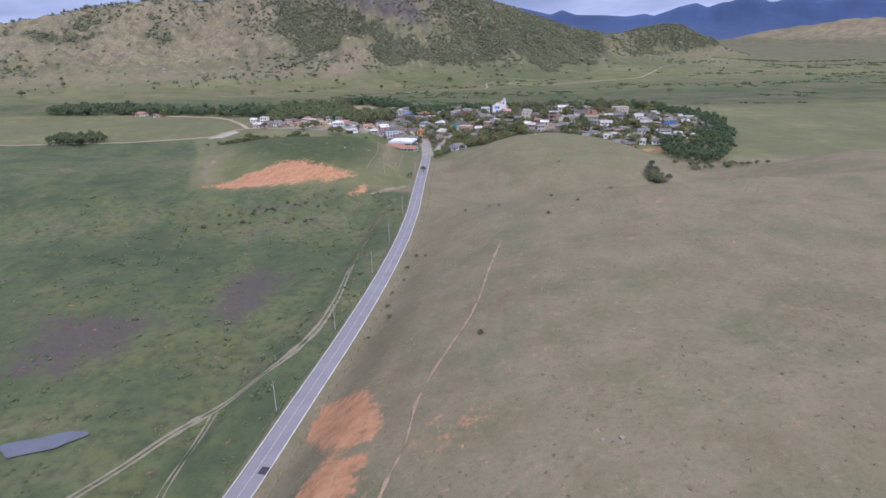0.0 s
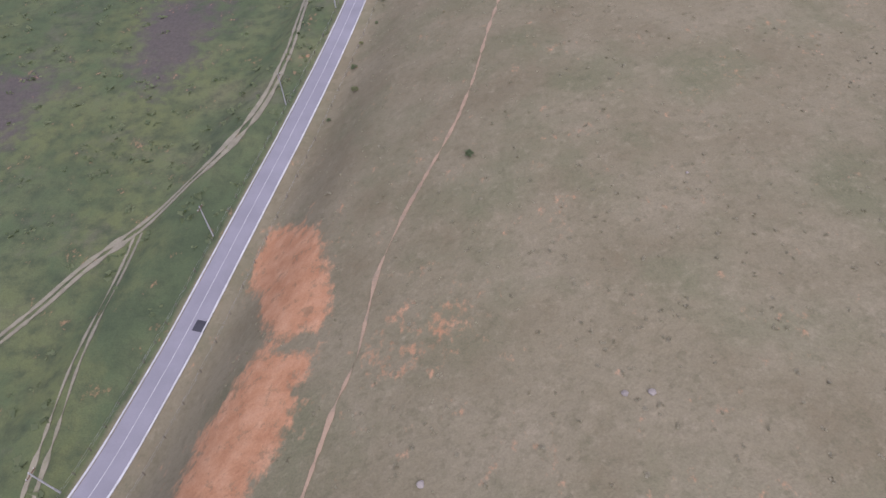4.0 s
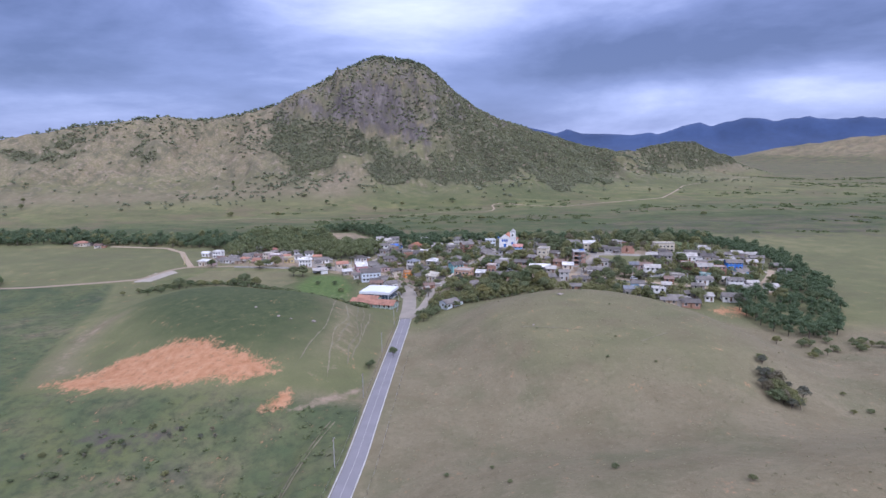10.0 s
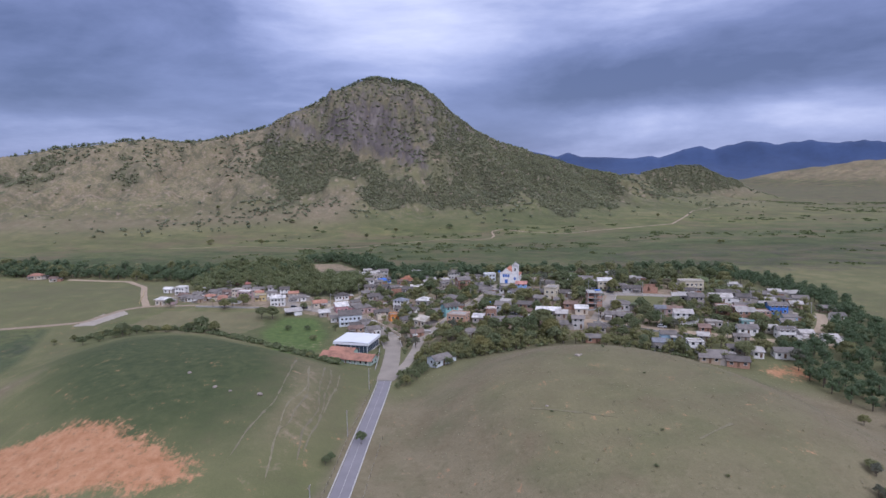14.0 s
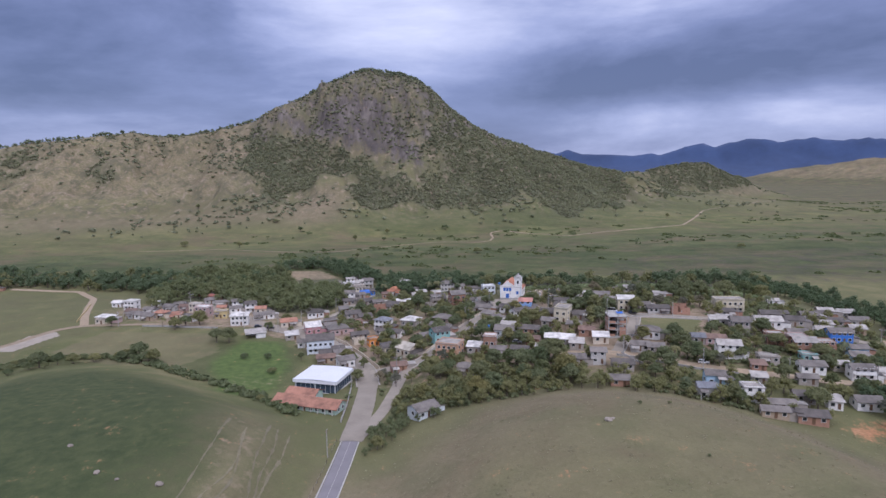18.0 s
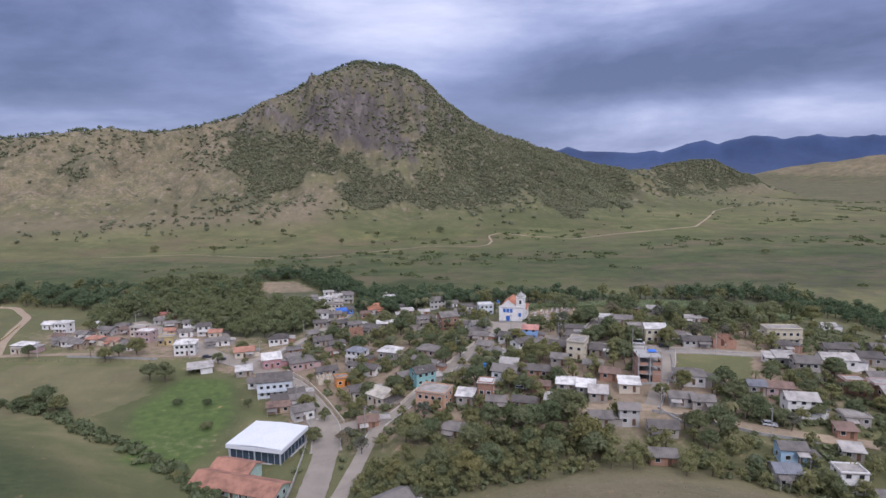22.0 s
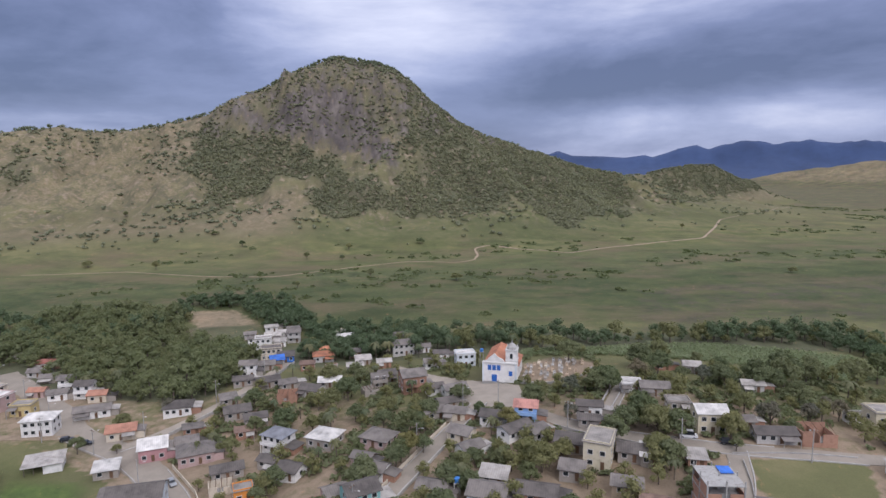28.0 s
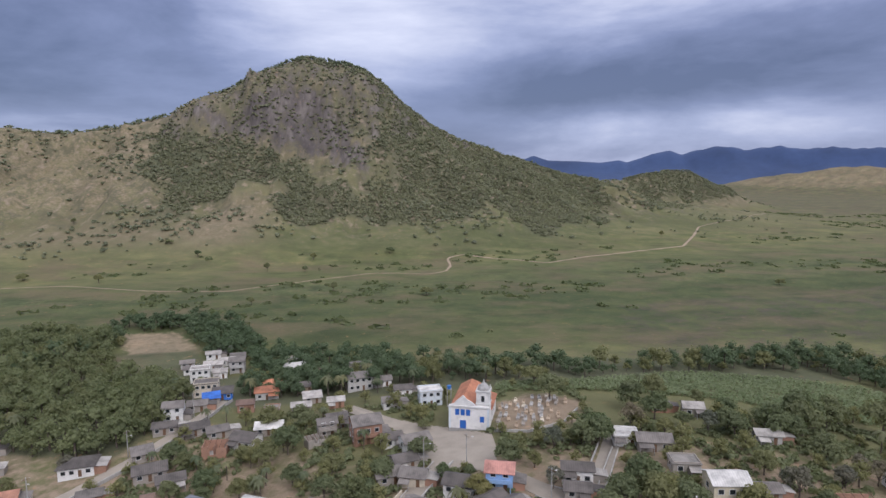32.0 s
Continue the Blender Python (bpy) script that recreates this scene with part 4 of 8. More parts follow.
def window_meshes(w, h, frame_mat, pane_mat):
    key = (w, h, frame_mat.name, pane_mat.name)
    if key not in shared:
        f = frame_ring(bmesh.new(), -w / 2 - 0.12, w / 2 + 0.12, -0.12, h + 0.12, 0.12, -0.08, 0.12)
        p = boxes((-w / 2, w / 2, -0.015, 0.06, 0, h))
        shared[key] = mesh_of("window_frame", f, frame_mat), mesh_of("pane", p, pane_mat)
    return shared[key]


def windows_on(parent, count, length, z, side_y, turn=0.0, w=1.2, h=1.15, frame_mat=None, pane_mat=None, skip=(), cx=0.0):
    """A row of windows on a wall; side_y is how far the wall's face lies from the middle."""
    fm, pm = window_meshes(w, h, frame_mat or frame_white, pane_mat or glass_dark)
    c, s = math.cos(radians(turn)), math.sin(radians(turn))
    for i in range(count):
        if i in skip:
            continue
        u = cx + length * ((i + 0.5) / count - 0.5)
        win = part("window", fm, None, parent, "", (u * c + side_y * s, u * s - side_y * c, z), turn)
        part("pane", pm, None, win)


def door_on(parent, u, side_y, w=0.95, h=2.1, mat=None, z=0.0, turn=0.0):
    c, s = math.cos(radians(turn)), math.sin(radians(turn))
    key = ("door", w, h, (mat or wood_door).name)
    if key not in shared:
        shared[key] = mesh_of("door", boxes((-w / 2, w / 2, -0.05, 0.05, 0, h)), mat or wood_door)
    return part("door", shared[key], None, parent, "", (u * c + side_y * s, u * s - side_y * c, z), turn)


def gable_body(w, d, h, rise, base=-2.0):
    bm = bmesh.new()
    prof = [(-d / 2, base), (d / 2, base), (d / 2, h), (0, h + rise), (-d / 2, h)]
    a, b = ([bm.verts.new((x, y, z)) for y, z in prof] for x in (-w / 2, w / 2))
    bm.faces.new(a[::-1])
    bm.faces.new(b)
    for i in range(5):
        bm.faces.new((a[i], a[(i + 1) % 5], b[(i + 1) % 5], b[i]))
    return bm


def flat_ring(x, y, z0, z1, t):
    """A low wall round a rectangle, all of one piece."""
    bm = bmesh.new()
    rings = [[bm.verts.new((a * (x - g), b * (y - g), z)) for a, b in ((-1, -1), (1, -1), (1, 1), (-1, 1))] for z in (z0, z1) for g in (0, t)]
    lo, li, ho, hi = rings
    for i in range(4):
        j = (i + 1) % 4
        bm.faces.new((lo[i], lo[j], ho[j], ho[i]))
        bm.faces.new((li[j], li[i], hi[i], hi[j]))
        bm.faces.new((ho[i], ho[j], hi[j], hi[i]))
        bm.faces.new((li[i], li[j], lo[j], lo[i]))
    return bm


def gable_roof(w, d, h, rise, over=0.55, thick=0.14):
    bm = bmesh.new()
    k = rise / (d / 2)
    low = h - over * k + 0.1
    prof = [(-d / 2 - over, low), (0, h + rise + 0.1), (d / 2 + over, low), (d / 2 + over, low - thick), (0, h + rise + 0.1 - thick), (-d / 2 - over, low - thick)]
    a, b = ([bm.verts.new((x, y, z)) for y, z in prof] for x in (-w / 2 - over, w / 2 + over))
    for i in range(6):
        bm.faces.new((a[(i + 1) % 6], a[i], b[i], b[(i + 1) % 6]))
    for r, flip in ((a, 1), (b, -1)):
        bm.faces.new((r[0], r[1], r[4], r[5])[::flip])
        bm.faces.new((r[1], r[2], r[3], r[4])[::flip])
    bm.normal_update()
    return bm


def hip_roof(w, d, h, rise, over=0.6):
    bm = bmesh.new()
    x, y, r = w / 2 + over, d / 2 + over, max(0.3, (w - d) / 2)
    low = [bm.verts.new(c) for c in ((-x, -y, h), (x, -y, h), (x, y, h), (-x, y, h))]
    base = [bm.verts.new((v.co.x, v.co.y, h - 0.14)) for v in low]
    a, b = bm.verts.new((-r, 0, h + rise)), bm.verts.new((r, 0, h + rise))
    for f in ((low[0], low[1], b, a), (low[1], low[2], b), (low[2], low[3], a, b), (low[3], low[0], a)):
        bm.faces.new(f)
    for i in range(4):
        bm.faces.new((base[i], base[(i + 1) % 4], low[(i + 1) % 4], low[i]))
    bm.faces.new(base[::-1])
    return bm


HOUSES = []
rng = random.Random(11)


def house(x, y, turn, w, d, h, roof, wall, cover, label):
    """One house: walls, roof, doors, windows, and now and then a porch or lean-to."""
    w, d, h = w * 0.74, d * 0.74, h * 0.92
    HOUSES.append((x, y, max(w, d) / 2))
    c, s = math.cos(radians(turn)), math.sin(radians(turn))
    spots = [ground_at(x + c * u - s * v, y + s * u + c * v) for u in (-w / 2, 0, w / 2) for v in (-d / 2, d / 2)]
    z = float(np.mean(spots)) * 0.6 + max(spots) * 0.4
    ob = thing("house" if roof not in ("frame",) else "unfinished_building", x, y, turn, label, "house" if roof != "frame" else "building", "village houses", z + 0.15)
    wm, rm = wall_mats[wall], roof_mats[cover]
    storeys = 2 if h >= 4.4 else 1
    if roof == "ruin":
        for row in ((-w / 2, -w / 6, -d / 2, -d / 2 + 0.2, -2, h), (w / 12, w / 2, -d / 2, -d / 2 + 0.2, -2, h * 0.8), (-w / 6, w / 12, -d / 2, -d / 2 + 0.2, -2, 0.9), (-w / 2, w / 2, d / 2 - 0.2, d / 2, -2, h),
                    (-w / 2, -w / 2 + 0.2, -d / 2 + 0.2, d / 2 - 0.2, -2, h * 0.9), (w / 2 - 0.2, w / 2, -d / 2 + 0.2, d / 2 - 0.2, -2, h * 0.7), (-0.1, 0.1, -d / 2 + 0.2, d / 2 - 0.2, -2, h * 0.75)):
            part("wall", boxes(row), wm, ob)
        for i in range(5):
            u = w * (i / 4 - 0.5) * 0.9
            bm = bmesh.new()
            rod(bm, (u, -d / 2, h * 0.85), (u + 0.4, d / 2, h + 0.5), 0.09, 0.09, 4)
            part("rafter", bm, wood_door, ob)
        part("floor_slab", boxes((-w / 2 + 0.2, w / 2 - 0.2, -d / 2 + 0.2, d / 2 - 0.2, -1, 0.1)), concrete, ob)
        return ob
    if roof == "frame":
        n = 3
        for k in range(n + 1):
            part("floor_slab", boxes((-w / 2, w / 2, -d / 2, d / 2, k * 3.0 - (2.0 if k == 0 else 0.2), k * 3.0)), concrete, ob)
        for u in (-w / 2 + 0.2, 0, w / 2 - 0.2):
            for v in (-d / 2 + 0.2, 0, d / 2 - 0.2):
                part("column", boxes((u - 0.15, u + 0.15, v - 0.15, v + 0.15, 0, n * 3 - 0.2)), concrete, ob)
                part("column", boxes((u - 0.12, u + 0.12, v - 0.12, v + 0.12, n * 3, n * 3 + 1.0)), concrete, ob)
        for k in range(n):
            z0 = k * 3.0 + 0.003
            for row in ((-w / 2 + 0.4, -0.9, -d / 2 + 0.12, -d / 2 + 0.28, z0, z0 + 1.0), (0.9, w / 2 - 0.4, -d / 2 + 0.12, -d / 2 + 0.28, z0, z0 + (2.79 if k == 0 else 1.1)),
                        (-w / 2 + 0.12, -w / 2 + 0.28, -d / 2 + 0.4, -0.3, z0, z0 + 2.79), (-w / 2 + 0.12, -w / 2 + 0.28, 0.3, d / 2 - 0.4, z0, z0 + (2.79 if k < 2 else 1.0)),
                        (w / 2 - 0.28, w / 2 - 0.12, -d / 2 + 0.4, -0.3, z0, z0 + (2.79 if k < 1 else 1.2)), (-w / 2 + 0.4, w / 2 - 0.4, d / 2 - 0.28, d / 2 - 0.12, z0, z0 + 2.79)):
                part("wall", boxes(row), wm, ob)
        part("tarpaulin", boxes((0.6, w / 2 - 0.6, 0.5, d / 2 - 0.6, n * 3 + 0.3, n * 3 + 0.38)), roof_mats["tarpblue"], ob, "blue plastic sheet on the open top floor")
        return ob
    rise = max(0.8, d * (0.22 if roof == "gable" else 0.24))
    if roof == "gable":
        part("wall", gable_body(w, d, h, rise), wm, ob)
        part("roof", gable_roof(w, d, h, rise), rm, ob)
    elif roof == "hip":
        part("wall", boxes((-w / 2, w / 2, -d / 2, d / 2, -2, h - 0.1)), wm, ob)
        part("roof", hip_roof(w, d, h + 0.02, rise), rm, ob)
    elif roof == "shed":
        for row in ((-w / 2, w / 2, -d / 2, -d / 2 + 0.2, -2, h), (-w / 2, w / 2, d / 2 - 0.2, d / 2, -2, h + 0.9), (-w / 2, -w / 2 + 0.2, -d / 2 + 0.2, d / 2 - 0.2, -2, h), (w / 2 - 0.2, w / 2, -d / 2 + 0.2, d / 2 - 0.2, -2, h)):
            part("wall", boxes(row), wm, ob)
        bm = bmesh.new()
        slab(bm, [(-w / 2 - 0.5, -d / 2 - 0.7, h + 0.06), (w / 2 + 0.5, -d / 2 - 0.7, h + 0.06), (w / 2 + 0.5, d / 2 + 0.5, h + 1.12), (-w / 2 - 0.5, d / 2 + 0.5, h + 1.12)], 0.1)
        part("roof", bm, rm, ob)
    else:
        part("wall", boxes((-w / 2, w / 2, -d / 2, d / 2, -2, h)), wm, ob)
        part("roof", boxes((-w / 2 - 0.35, w / 2 + 0.35, -d / 2 - 0.35, d / 2 + 0.35, h + 0.003, h + 0.2)), rm, ob)
        part("parapet", flat_ring(w / 2, d / 2, h + 0.203, h + 0.55, 0.15), wm, ob)
    n = max(2, round(w / 2.7))
    for k in range(storeys):
        windows_on(ob, n, w * 0.92, 1.0 + 2.75 * k, d / 2 + 0.02, skip=(n // 2,) if k == 0 else ())
        side = max(1, round(d / 4.5))
        windows_on(ob, side, d * 0.9, 1.0 + 2.75 * k, w / 2 + 0.02, 90)
        windows_on(ob, side, d * 0.9, 1.0 + 2.75 * k, w / 2 + 0.02, -90)
    door_on(ob, w * 0.92 * ((n // 2 + 0.5) / n - 0.5), d / 2 + 0.02)
    if storeys == 2 and rng.random() < 0.6:
        part("balcony", boxes((-w / 2 + 0.3, w / 2 - 0.3, -d / 2 - 1.3, -d / 2 - 0.003, 2.55, 2.7)), wm, ob)
        part("balustrade", boxes((-w / 2 + 0.3, w / 2 - 0.3, -d / 2 - 1.3, -d / 2 - 1.18, 2.703, 3.55)), wm, ob)
        for u in (-w / 2 + 0.5, w / 2 - 0.5):
            part("post", boxes((u - 0.1, u + 0.1, -d / 2 - 1.25, -d / 2 - 1.05, -2, 2.547)), wm, ob)
    elif storeys == 1 and roof != "shed" and rng.random() < 0.5:
        side = rng.choice((-1, 1))
        u0, u1 = sorted((side * w * 0.05, side * w * 0.5))
        bm = bmesh.new()
        slab(bm, [(u0, -d / 2 - 2.4, h - 0.95), (u1, -d / 2 - 2.4, h - 0.95), (u1, -d / 2 - 0.02, h - 0.42), (u0, -d / 2 - 0.02, h - 0.42)], 0.08)
        part("porch_roof", bm, roof_mats[rng.choice(("slate", "palegrey", cover))], ob)
        for u in (u0 + 0.2, u1 - 0.2):
            part("post", boxes((u - 0.07, u + 0.07, -d / 2 - 2.3, -d / 2 - 2.16, -2, h - 1.0)), concrete, ob)
    if rng.random() < 0.45 and roof in ("gable", "hip"):
        e = 2.6 + rng.random() * 1.5
        y0, y1 = (-d / 2 + 0.4, d / 2 - 1.0)
        part("annexe", boxes((w / 2 + 0.003, w / 2 + e, y0, y1, -2, 2.2)), wall_mats[rng.choice(("cement", "brick", wall))], ob)
        bm = bmesh.new()
        slab(bm, [(w / 2 + 0.02, y0 - 0.3, 2.75), (w / 2 + e + 0.4, y0 - 0.3, 2.32), (w / 2 + e + 0.4, y1 + 0.3, 2.32), (w / 2 + 0.02, y1 + 0.3, 2.75)], 0.09)
        part("annexe_roof", bm, roof_mats[rng.choice(("slate", "palegrey", "darkslate"))], ob)
    return ob


# ---- church, hall and school ----
def church(x, y, turn):
    ob = thing("church", x, y, turn, "white colonial church with blue doors, side tower and orange tiled roof", "church")
    w, h, depth = 13.0, 8.2, 22.0
    wm = wall_mats["white"]
    part("facade", boxes((-w / 2, w / 2, -0.5, 0.4, -3, h)), wm, ob)
    bm = bmesh.new()
    outline = [(-w / 2 + 0.2, h), (-w / 2 + 1.6, h + 0.5), (-w / 2 + 2.6, h + 1.6), (-1.9, h + 3.3), (-0.6, h + 1.9), (1.0, h + 1.2), (2.1, h)]
    a, b = ([bm.verts.new((u, v, z)) for u, z in outline] for v in (-0.4, 0.2))
    bm.faces.new(a)
    bm.faces.new(b[::-1])
    for i in range(len(a)):
        bm.faces.new((a[(i + 1) % len(a)], a[i], b[i], b[(i + 1) % len(a)]))
    part("pediment", bm, wm, ob, "curved white gable top")
    part("cornice", boxes((-w / 2 - 0.2, w / 2 + 0.2, -0.75, -0.503, h - 0.55, h - 0.1)), frame_white, ob)
    part("base_band", boxes((-w / 2 - 0.05, w / 2 + 0.05, -0.62, -0.503, -3, 0.7)), concrete, ob)
    for u in (-w / 2 + 0.35, w / 2 - 0.35):
        part("pilaster", boxes((u - 0.35, u + 0.35, -0.68, -0.503, 0.703, h - 0.553)), wall_mats["whiteblue"], ob)
    nave_l, nave_r = -w / 2 + 0.5, w / 2 - 4.4
    mid, half = (nave_l + nave_r) / 2, (nave_r - nave_l) / 2
    part("nave_wall", boxes((nave_l, nave_r, 0.403, depth, -3, 7.0)), wm, ob)
    part("aisle_wall", boxes((nave_r + 0.003, w / 2 - 0.2, 4.6, depth - 3, -3, 5.4)), wm, ob)
    bm = bmesh.new()
    lo, hi, y0, y1 = 7.0, 10.6, 0.3, depth + 0.5
    v = [bm.verts.new(p) for p in ((nave_l - 0.5, y0, lo), (nave_r + 0.5, y0, lo), (nave_r + 0.5, y1, lo), (nave_l - 0.5, y1, lo), (mid, y0, hi), (mid, y1 - 4, hi))]
    for f in ((0, 1, 4), (1, 2, 5, 4), (2, 3, 5), (3, 0, 4, 5), (3, 2, 1, 0)):
        bm.faces.new([v[i] for i in f])
    part("roof", bm, roof_mats["orange"], ob, "orange clay-tile roof")
    bm = bmesh.new()
    slab(bm, [(nave_r + 0.02, 4.4, 6.9), (w / 2 + 0.3, 4.4, 5.5), (w / 2 + 0.3, depth - 2.7, 5.5), (nave_r + 0.02, depth - 2.7, 6.9)], 0.12)
    part("aisle_roof", bm, roof_mats["orange"], ob)
    tx0, tx1 = w / 2 - 4.3, w / 2 - 0.1
    part("tower", boxes((tx0, tx1, 0.403, 4.5, -3, 12.6)), wm, ob, "square white bell tower")
    part("tower_band", boxes((tx0 - 0.2, tx1 + 0.2, 0.2, 4.7, 8.6, 8.95)), frame_white, ob)
    part("tower_cornice", boxes((tx0 - 0.25, tx1 + 0.25, 0.15, 4.75, 12.603, 13.0)), frame_white, ob)
    bm = bmesh.new()
    cx, cy = (tx0 + tx1) / 2, 2.45
    rings = [[bm.verts.new((cx + r * math.cos(a), cy + r * math.sin(a), z)) for a in np.linspace(0, 2 * math.pi, 8, endpoint=False) + math.pi / 8] for r, z in ((2.1, 13.003), (1.9, 13.8), (1.2, 14.7), (0.35, 15.2), (0.12, 16.2))]
    for r0, r1 in zip(rings, rings[1:]):
        for i in range(8):
            bm.faces.new((r0[i], r0[(i + 1) % 8], r1[(i + 1) % 8], r1[i]))
    bm.faces.new(rings[-1])
    part("cupola", bm, concrete, ob, "small grey domed cap")
    for px, py in ((tx0, 0.4), (tx1, 0.4), (tx0, 4.5), (tx1, 4.5)):
        bm = bmesh.new()
        rod(bm, (px + (0.2 if px == tx0 else -0.2), py + (0.2 if py < 1 else -0.2), 13.003), (px + (0.2 if px == tx0 else -0.2), py + (0.2 if py < 1 else -0.2), 14.2), 0.22, 0.04)
        part("pinnacle", bm, wm, ob)
    d = door_on(ob, -1.9, 0.52, 2.0, 3.4, blue_paint)
    tagged(d, "tall blue double door")
    windows_on(ob, 3, 5.2, 5.2, 0.52, w=1.1, h=1.7, frame_mat=blue_paint, pane_mat=blue_paint, cx=-2.0)
    windows_on(ob, 1, 1, 3.3, 0.52, w=1.1, h=1.6, frame_mat=blue_paint, pane_mat=blue_paint, cx=4.2)
    windows_on(ob, 1, 1, 9.6, -0.38, w=1.0, h=1.9, frame_mat=frame_white, pane_mat=glass_dark, cx=cx)
    fm, pm = window_meshes(0.9, 1.9, frame_white, glass_dark)
    part("pane", pm, None, part("window", fm, None, ob, "", (tx1 + 0.02, 2.45, 9.6), 90))
    for k in range(3):
        part("pane", pm, None, part("window", fm, None, ob, "", (w / 2 - 0.18, 8 + 4 * k, 2.2), 90))
    HOUSES.append((x, y + 10, 14))
    return ob


def hall(x, y, turn):
    ob = thing("sports_hall", x, y, turn, "low glass-walled hall under a broad white flat roof", "hall")
    w, d, h = 17.6, 16.0, 4.3
    part("plinth", boxes((-w / 2 - 0.6, w / 2 + 0.6, -d / 2 - 0.6, d / 2 + 0.6, -3, 0.35)), kerb_paint, ob)
    bm = bmesh.new()
    x1, y1 = w / 2 + 0.9, d / 2 + 0.9
    box(bm, -x1, x1, -y1, y1, h + 0.003, h + 1.25)
    slab(bm, [(-x1 + 0.1, -y1 + 0.1, h + 1.4), (0, -y1 + 0.1, h + 1.75), (0, y1 - 0.1, h + 1.75), (-x1 + 0.1, y1 - 0.1, h + 1.4)], 0.14)
    slab(bm, [(0, -y1 + 0.1, h + 1.75), (x1 - 0.1, -y1 + 0.1, h + 1.4), (x1 - 0.1, y1 - 0.1, h + 1.4), (0, y1 - 0.1, h + 1.75)], 0.14)
    part("roof", bm, tarp_white, ob, "broad white sheet-metal roof with a deep fascia")
    blue_glass = surface("tinted_glass", (0.06, 0.085, 0.12), 0.12, 3.0, 0.2, 0)
    steel = surface("white_steel", (0.5, 0.52, 0.55), 0.5, 2.0, 0.1, 0)
    for side, length, off in ((0, w, d / 2), (90, d, w / 2), (180, w, d / 2), (-90, d, w / 2)):
        n = 8 if length == w else 7
        c, s = math.cos(radians(side)), math.sin(radians(side))
        for i in range(n):
            u = length * ((i + 0.5) / n - 0.5)
            at = (u * c + (off - 0.1) * s, u * s - (off - 0.1) * c, 0)
            part("pane", boxes((-length / n / 2 + 0.06, length / n / 2 - 0.06, -0.04, 0.04, 0.353, h)), blue_glass, ob, "", at, side)
        for i in range(n + 1):
            u = length * (i / n - 0.5) * 0.995
            at = (u * c + (off - 0.1) * s, u * s - (off - 0.1) * c, 0)
            part("mullion", boxes((-0.06, 0.06, -0.1, 0.1, 0.353, h)), steel, ob, "", at, side)
    for u in (-w / 2, 0, w / 2):
        part("column", boxes((u - 0.2, u + 0.2, -d / 2 - 0.5, -d / 2 - 0.1 - 0.12, 0.353, h)), steel, ob)
    HOUSES.append((x, y, 13))
    return ob


def school(x, y, turn):
    ob = thing("school_building", x, y, turn, "long low pale green building with red clay-tile roofs", "building")
    mint = surface("mint_wall", (0.42, 0.54, 0.46), 0.9, 2.0, 0.1, 0.2, 0.3, (0.30, 0.36, 0.30))
    part("wall", gable_body(26, 8, 3.0, 1.7), mint, ob)
    part("roof", gable_roof(26, 8, 3.0, 1.7, 0.9, 0.2), roof_mats["terracotta"], ob, "weathered red tile roof")
    part("wing_wall", gable_body(12, 7, 3.0, 1.5), mint, ob, "", (-7, 8.0, 0))
    part("wing_roof", gable_roof(12, 7, 3.0, 1.5, 0.8, 0.2), roof_mats["terracotta"], ob, "", (-7, 8.0, 0))
    windows_on(ob, 9, 24, 1.1, 4.02, w=1.3, h=1.2, skip=(4,))
    windows_on(ob, 2, 6, 1.1, 13.02, 90)
    door_on(ob, 0, 4.02, 1.1)
    for u in np.linspace(-12, 12, 9):
        part("post", boxes((u - 0.12, u + 0.12, -4.9, -4.66, -2, 2.45)), frame_white, ob)
    HOUSES.append((x, y, 14))
    return ob


church(42.5, 346, -14)
hall(-47.6, 228.5, -13)
school(-47.0, 201.0, -17)


def wall_run(points, high, mat, label, lift=0.0):
    """A free-standing yard wall along a line, one mesh, set into the ground."""
    bm = bmesh.new()
    for (ax, ay), (bx, by) in zip(points, points[1:]):
        n = max(1, int(math.hypot(bx - ax, by - ay) / 3))
        for i in range(n):
            p, q = [(ax + (bx - ax) * f, ay + (by - ay) * f) for f in (i / n, (i + 1) / n)]
            tx, ty = q[0] - p[0], q[1] - p[1]
            k = 0.1 / math.hypot(tx, ty)
            ox, oy = -ty * k, tx * k
            zp, zq = ground_at(*p) + lift, ground_at(*q) + lift
            ring = [[bm.verts.new((c[0] + s * ox, c[1] + s * oy, z + dz)) for s, dz in ((-1, -0.8), (1, -0.8), (1, high), (-1, high))] for c, z in ((p, zp), (q, zq))]
            for a in range(4):
                bm.faces.new((ring[0][a], ring[0][(a + 1) % 4], ring[1][(a + 1) % 4], ring[1][a]))
            bm.faces.new(ring[0][::-1])
            bm.faces.new(ring[1])
    bm.normal_update()
    return tagged(new("yard_wall", mesh_of("yard_wall", bm, mat)), label, "wall", "yard walls")


wall_run([(-32.5, 186), (-33.5, 205), (-35.5, 226), (-38, 241)], 1.1, kerb_paint, "low white wall between the road and the hall")
wall_run([(-10, 246), (-17, 251), (-24, 262), (-10, 270)], 0.7, concrete, "low concrete wall round a corner house")
wall_run([(78, 231), (81, 224), (86, 216)], 0.9, kerb_paint, "pale wall running down the slope")
wall_run([(96, 276), (112, 275.5), (127, 273.5)], 0.5, kerb_paint, "low white wall along the playing field")
wall_run([(91, 254), (94, 262), (97, 272)], 0.7, concrete, "low wall beside the lane")
wall_run([(50, 342), (60, 338), (72, 343), (80, 356)], 0.9, kerb_paint, "low whitewashed wall of the graveyard")
wall_run([(-172, 318), (-150, 318), (-128, 317)], 1.0, concrete, "low wall along the west street")
wall_run([(-214, 324), (-226, 352), (-240, 380)], 0.8, wall_mats["yellow"], "yellowish kerb wall along the field")
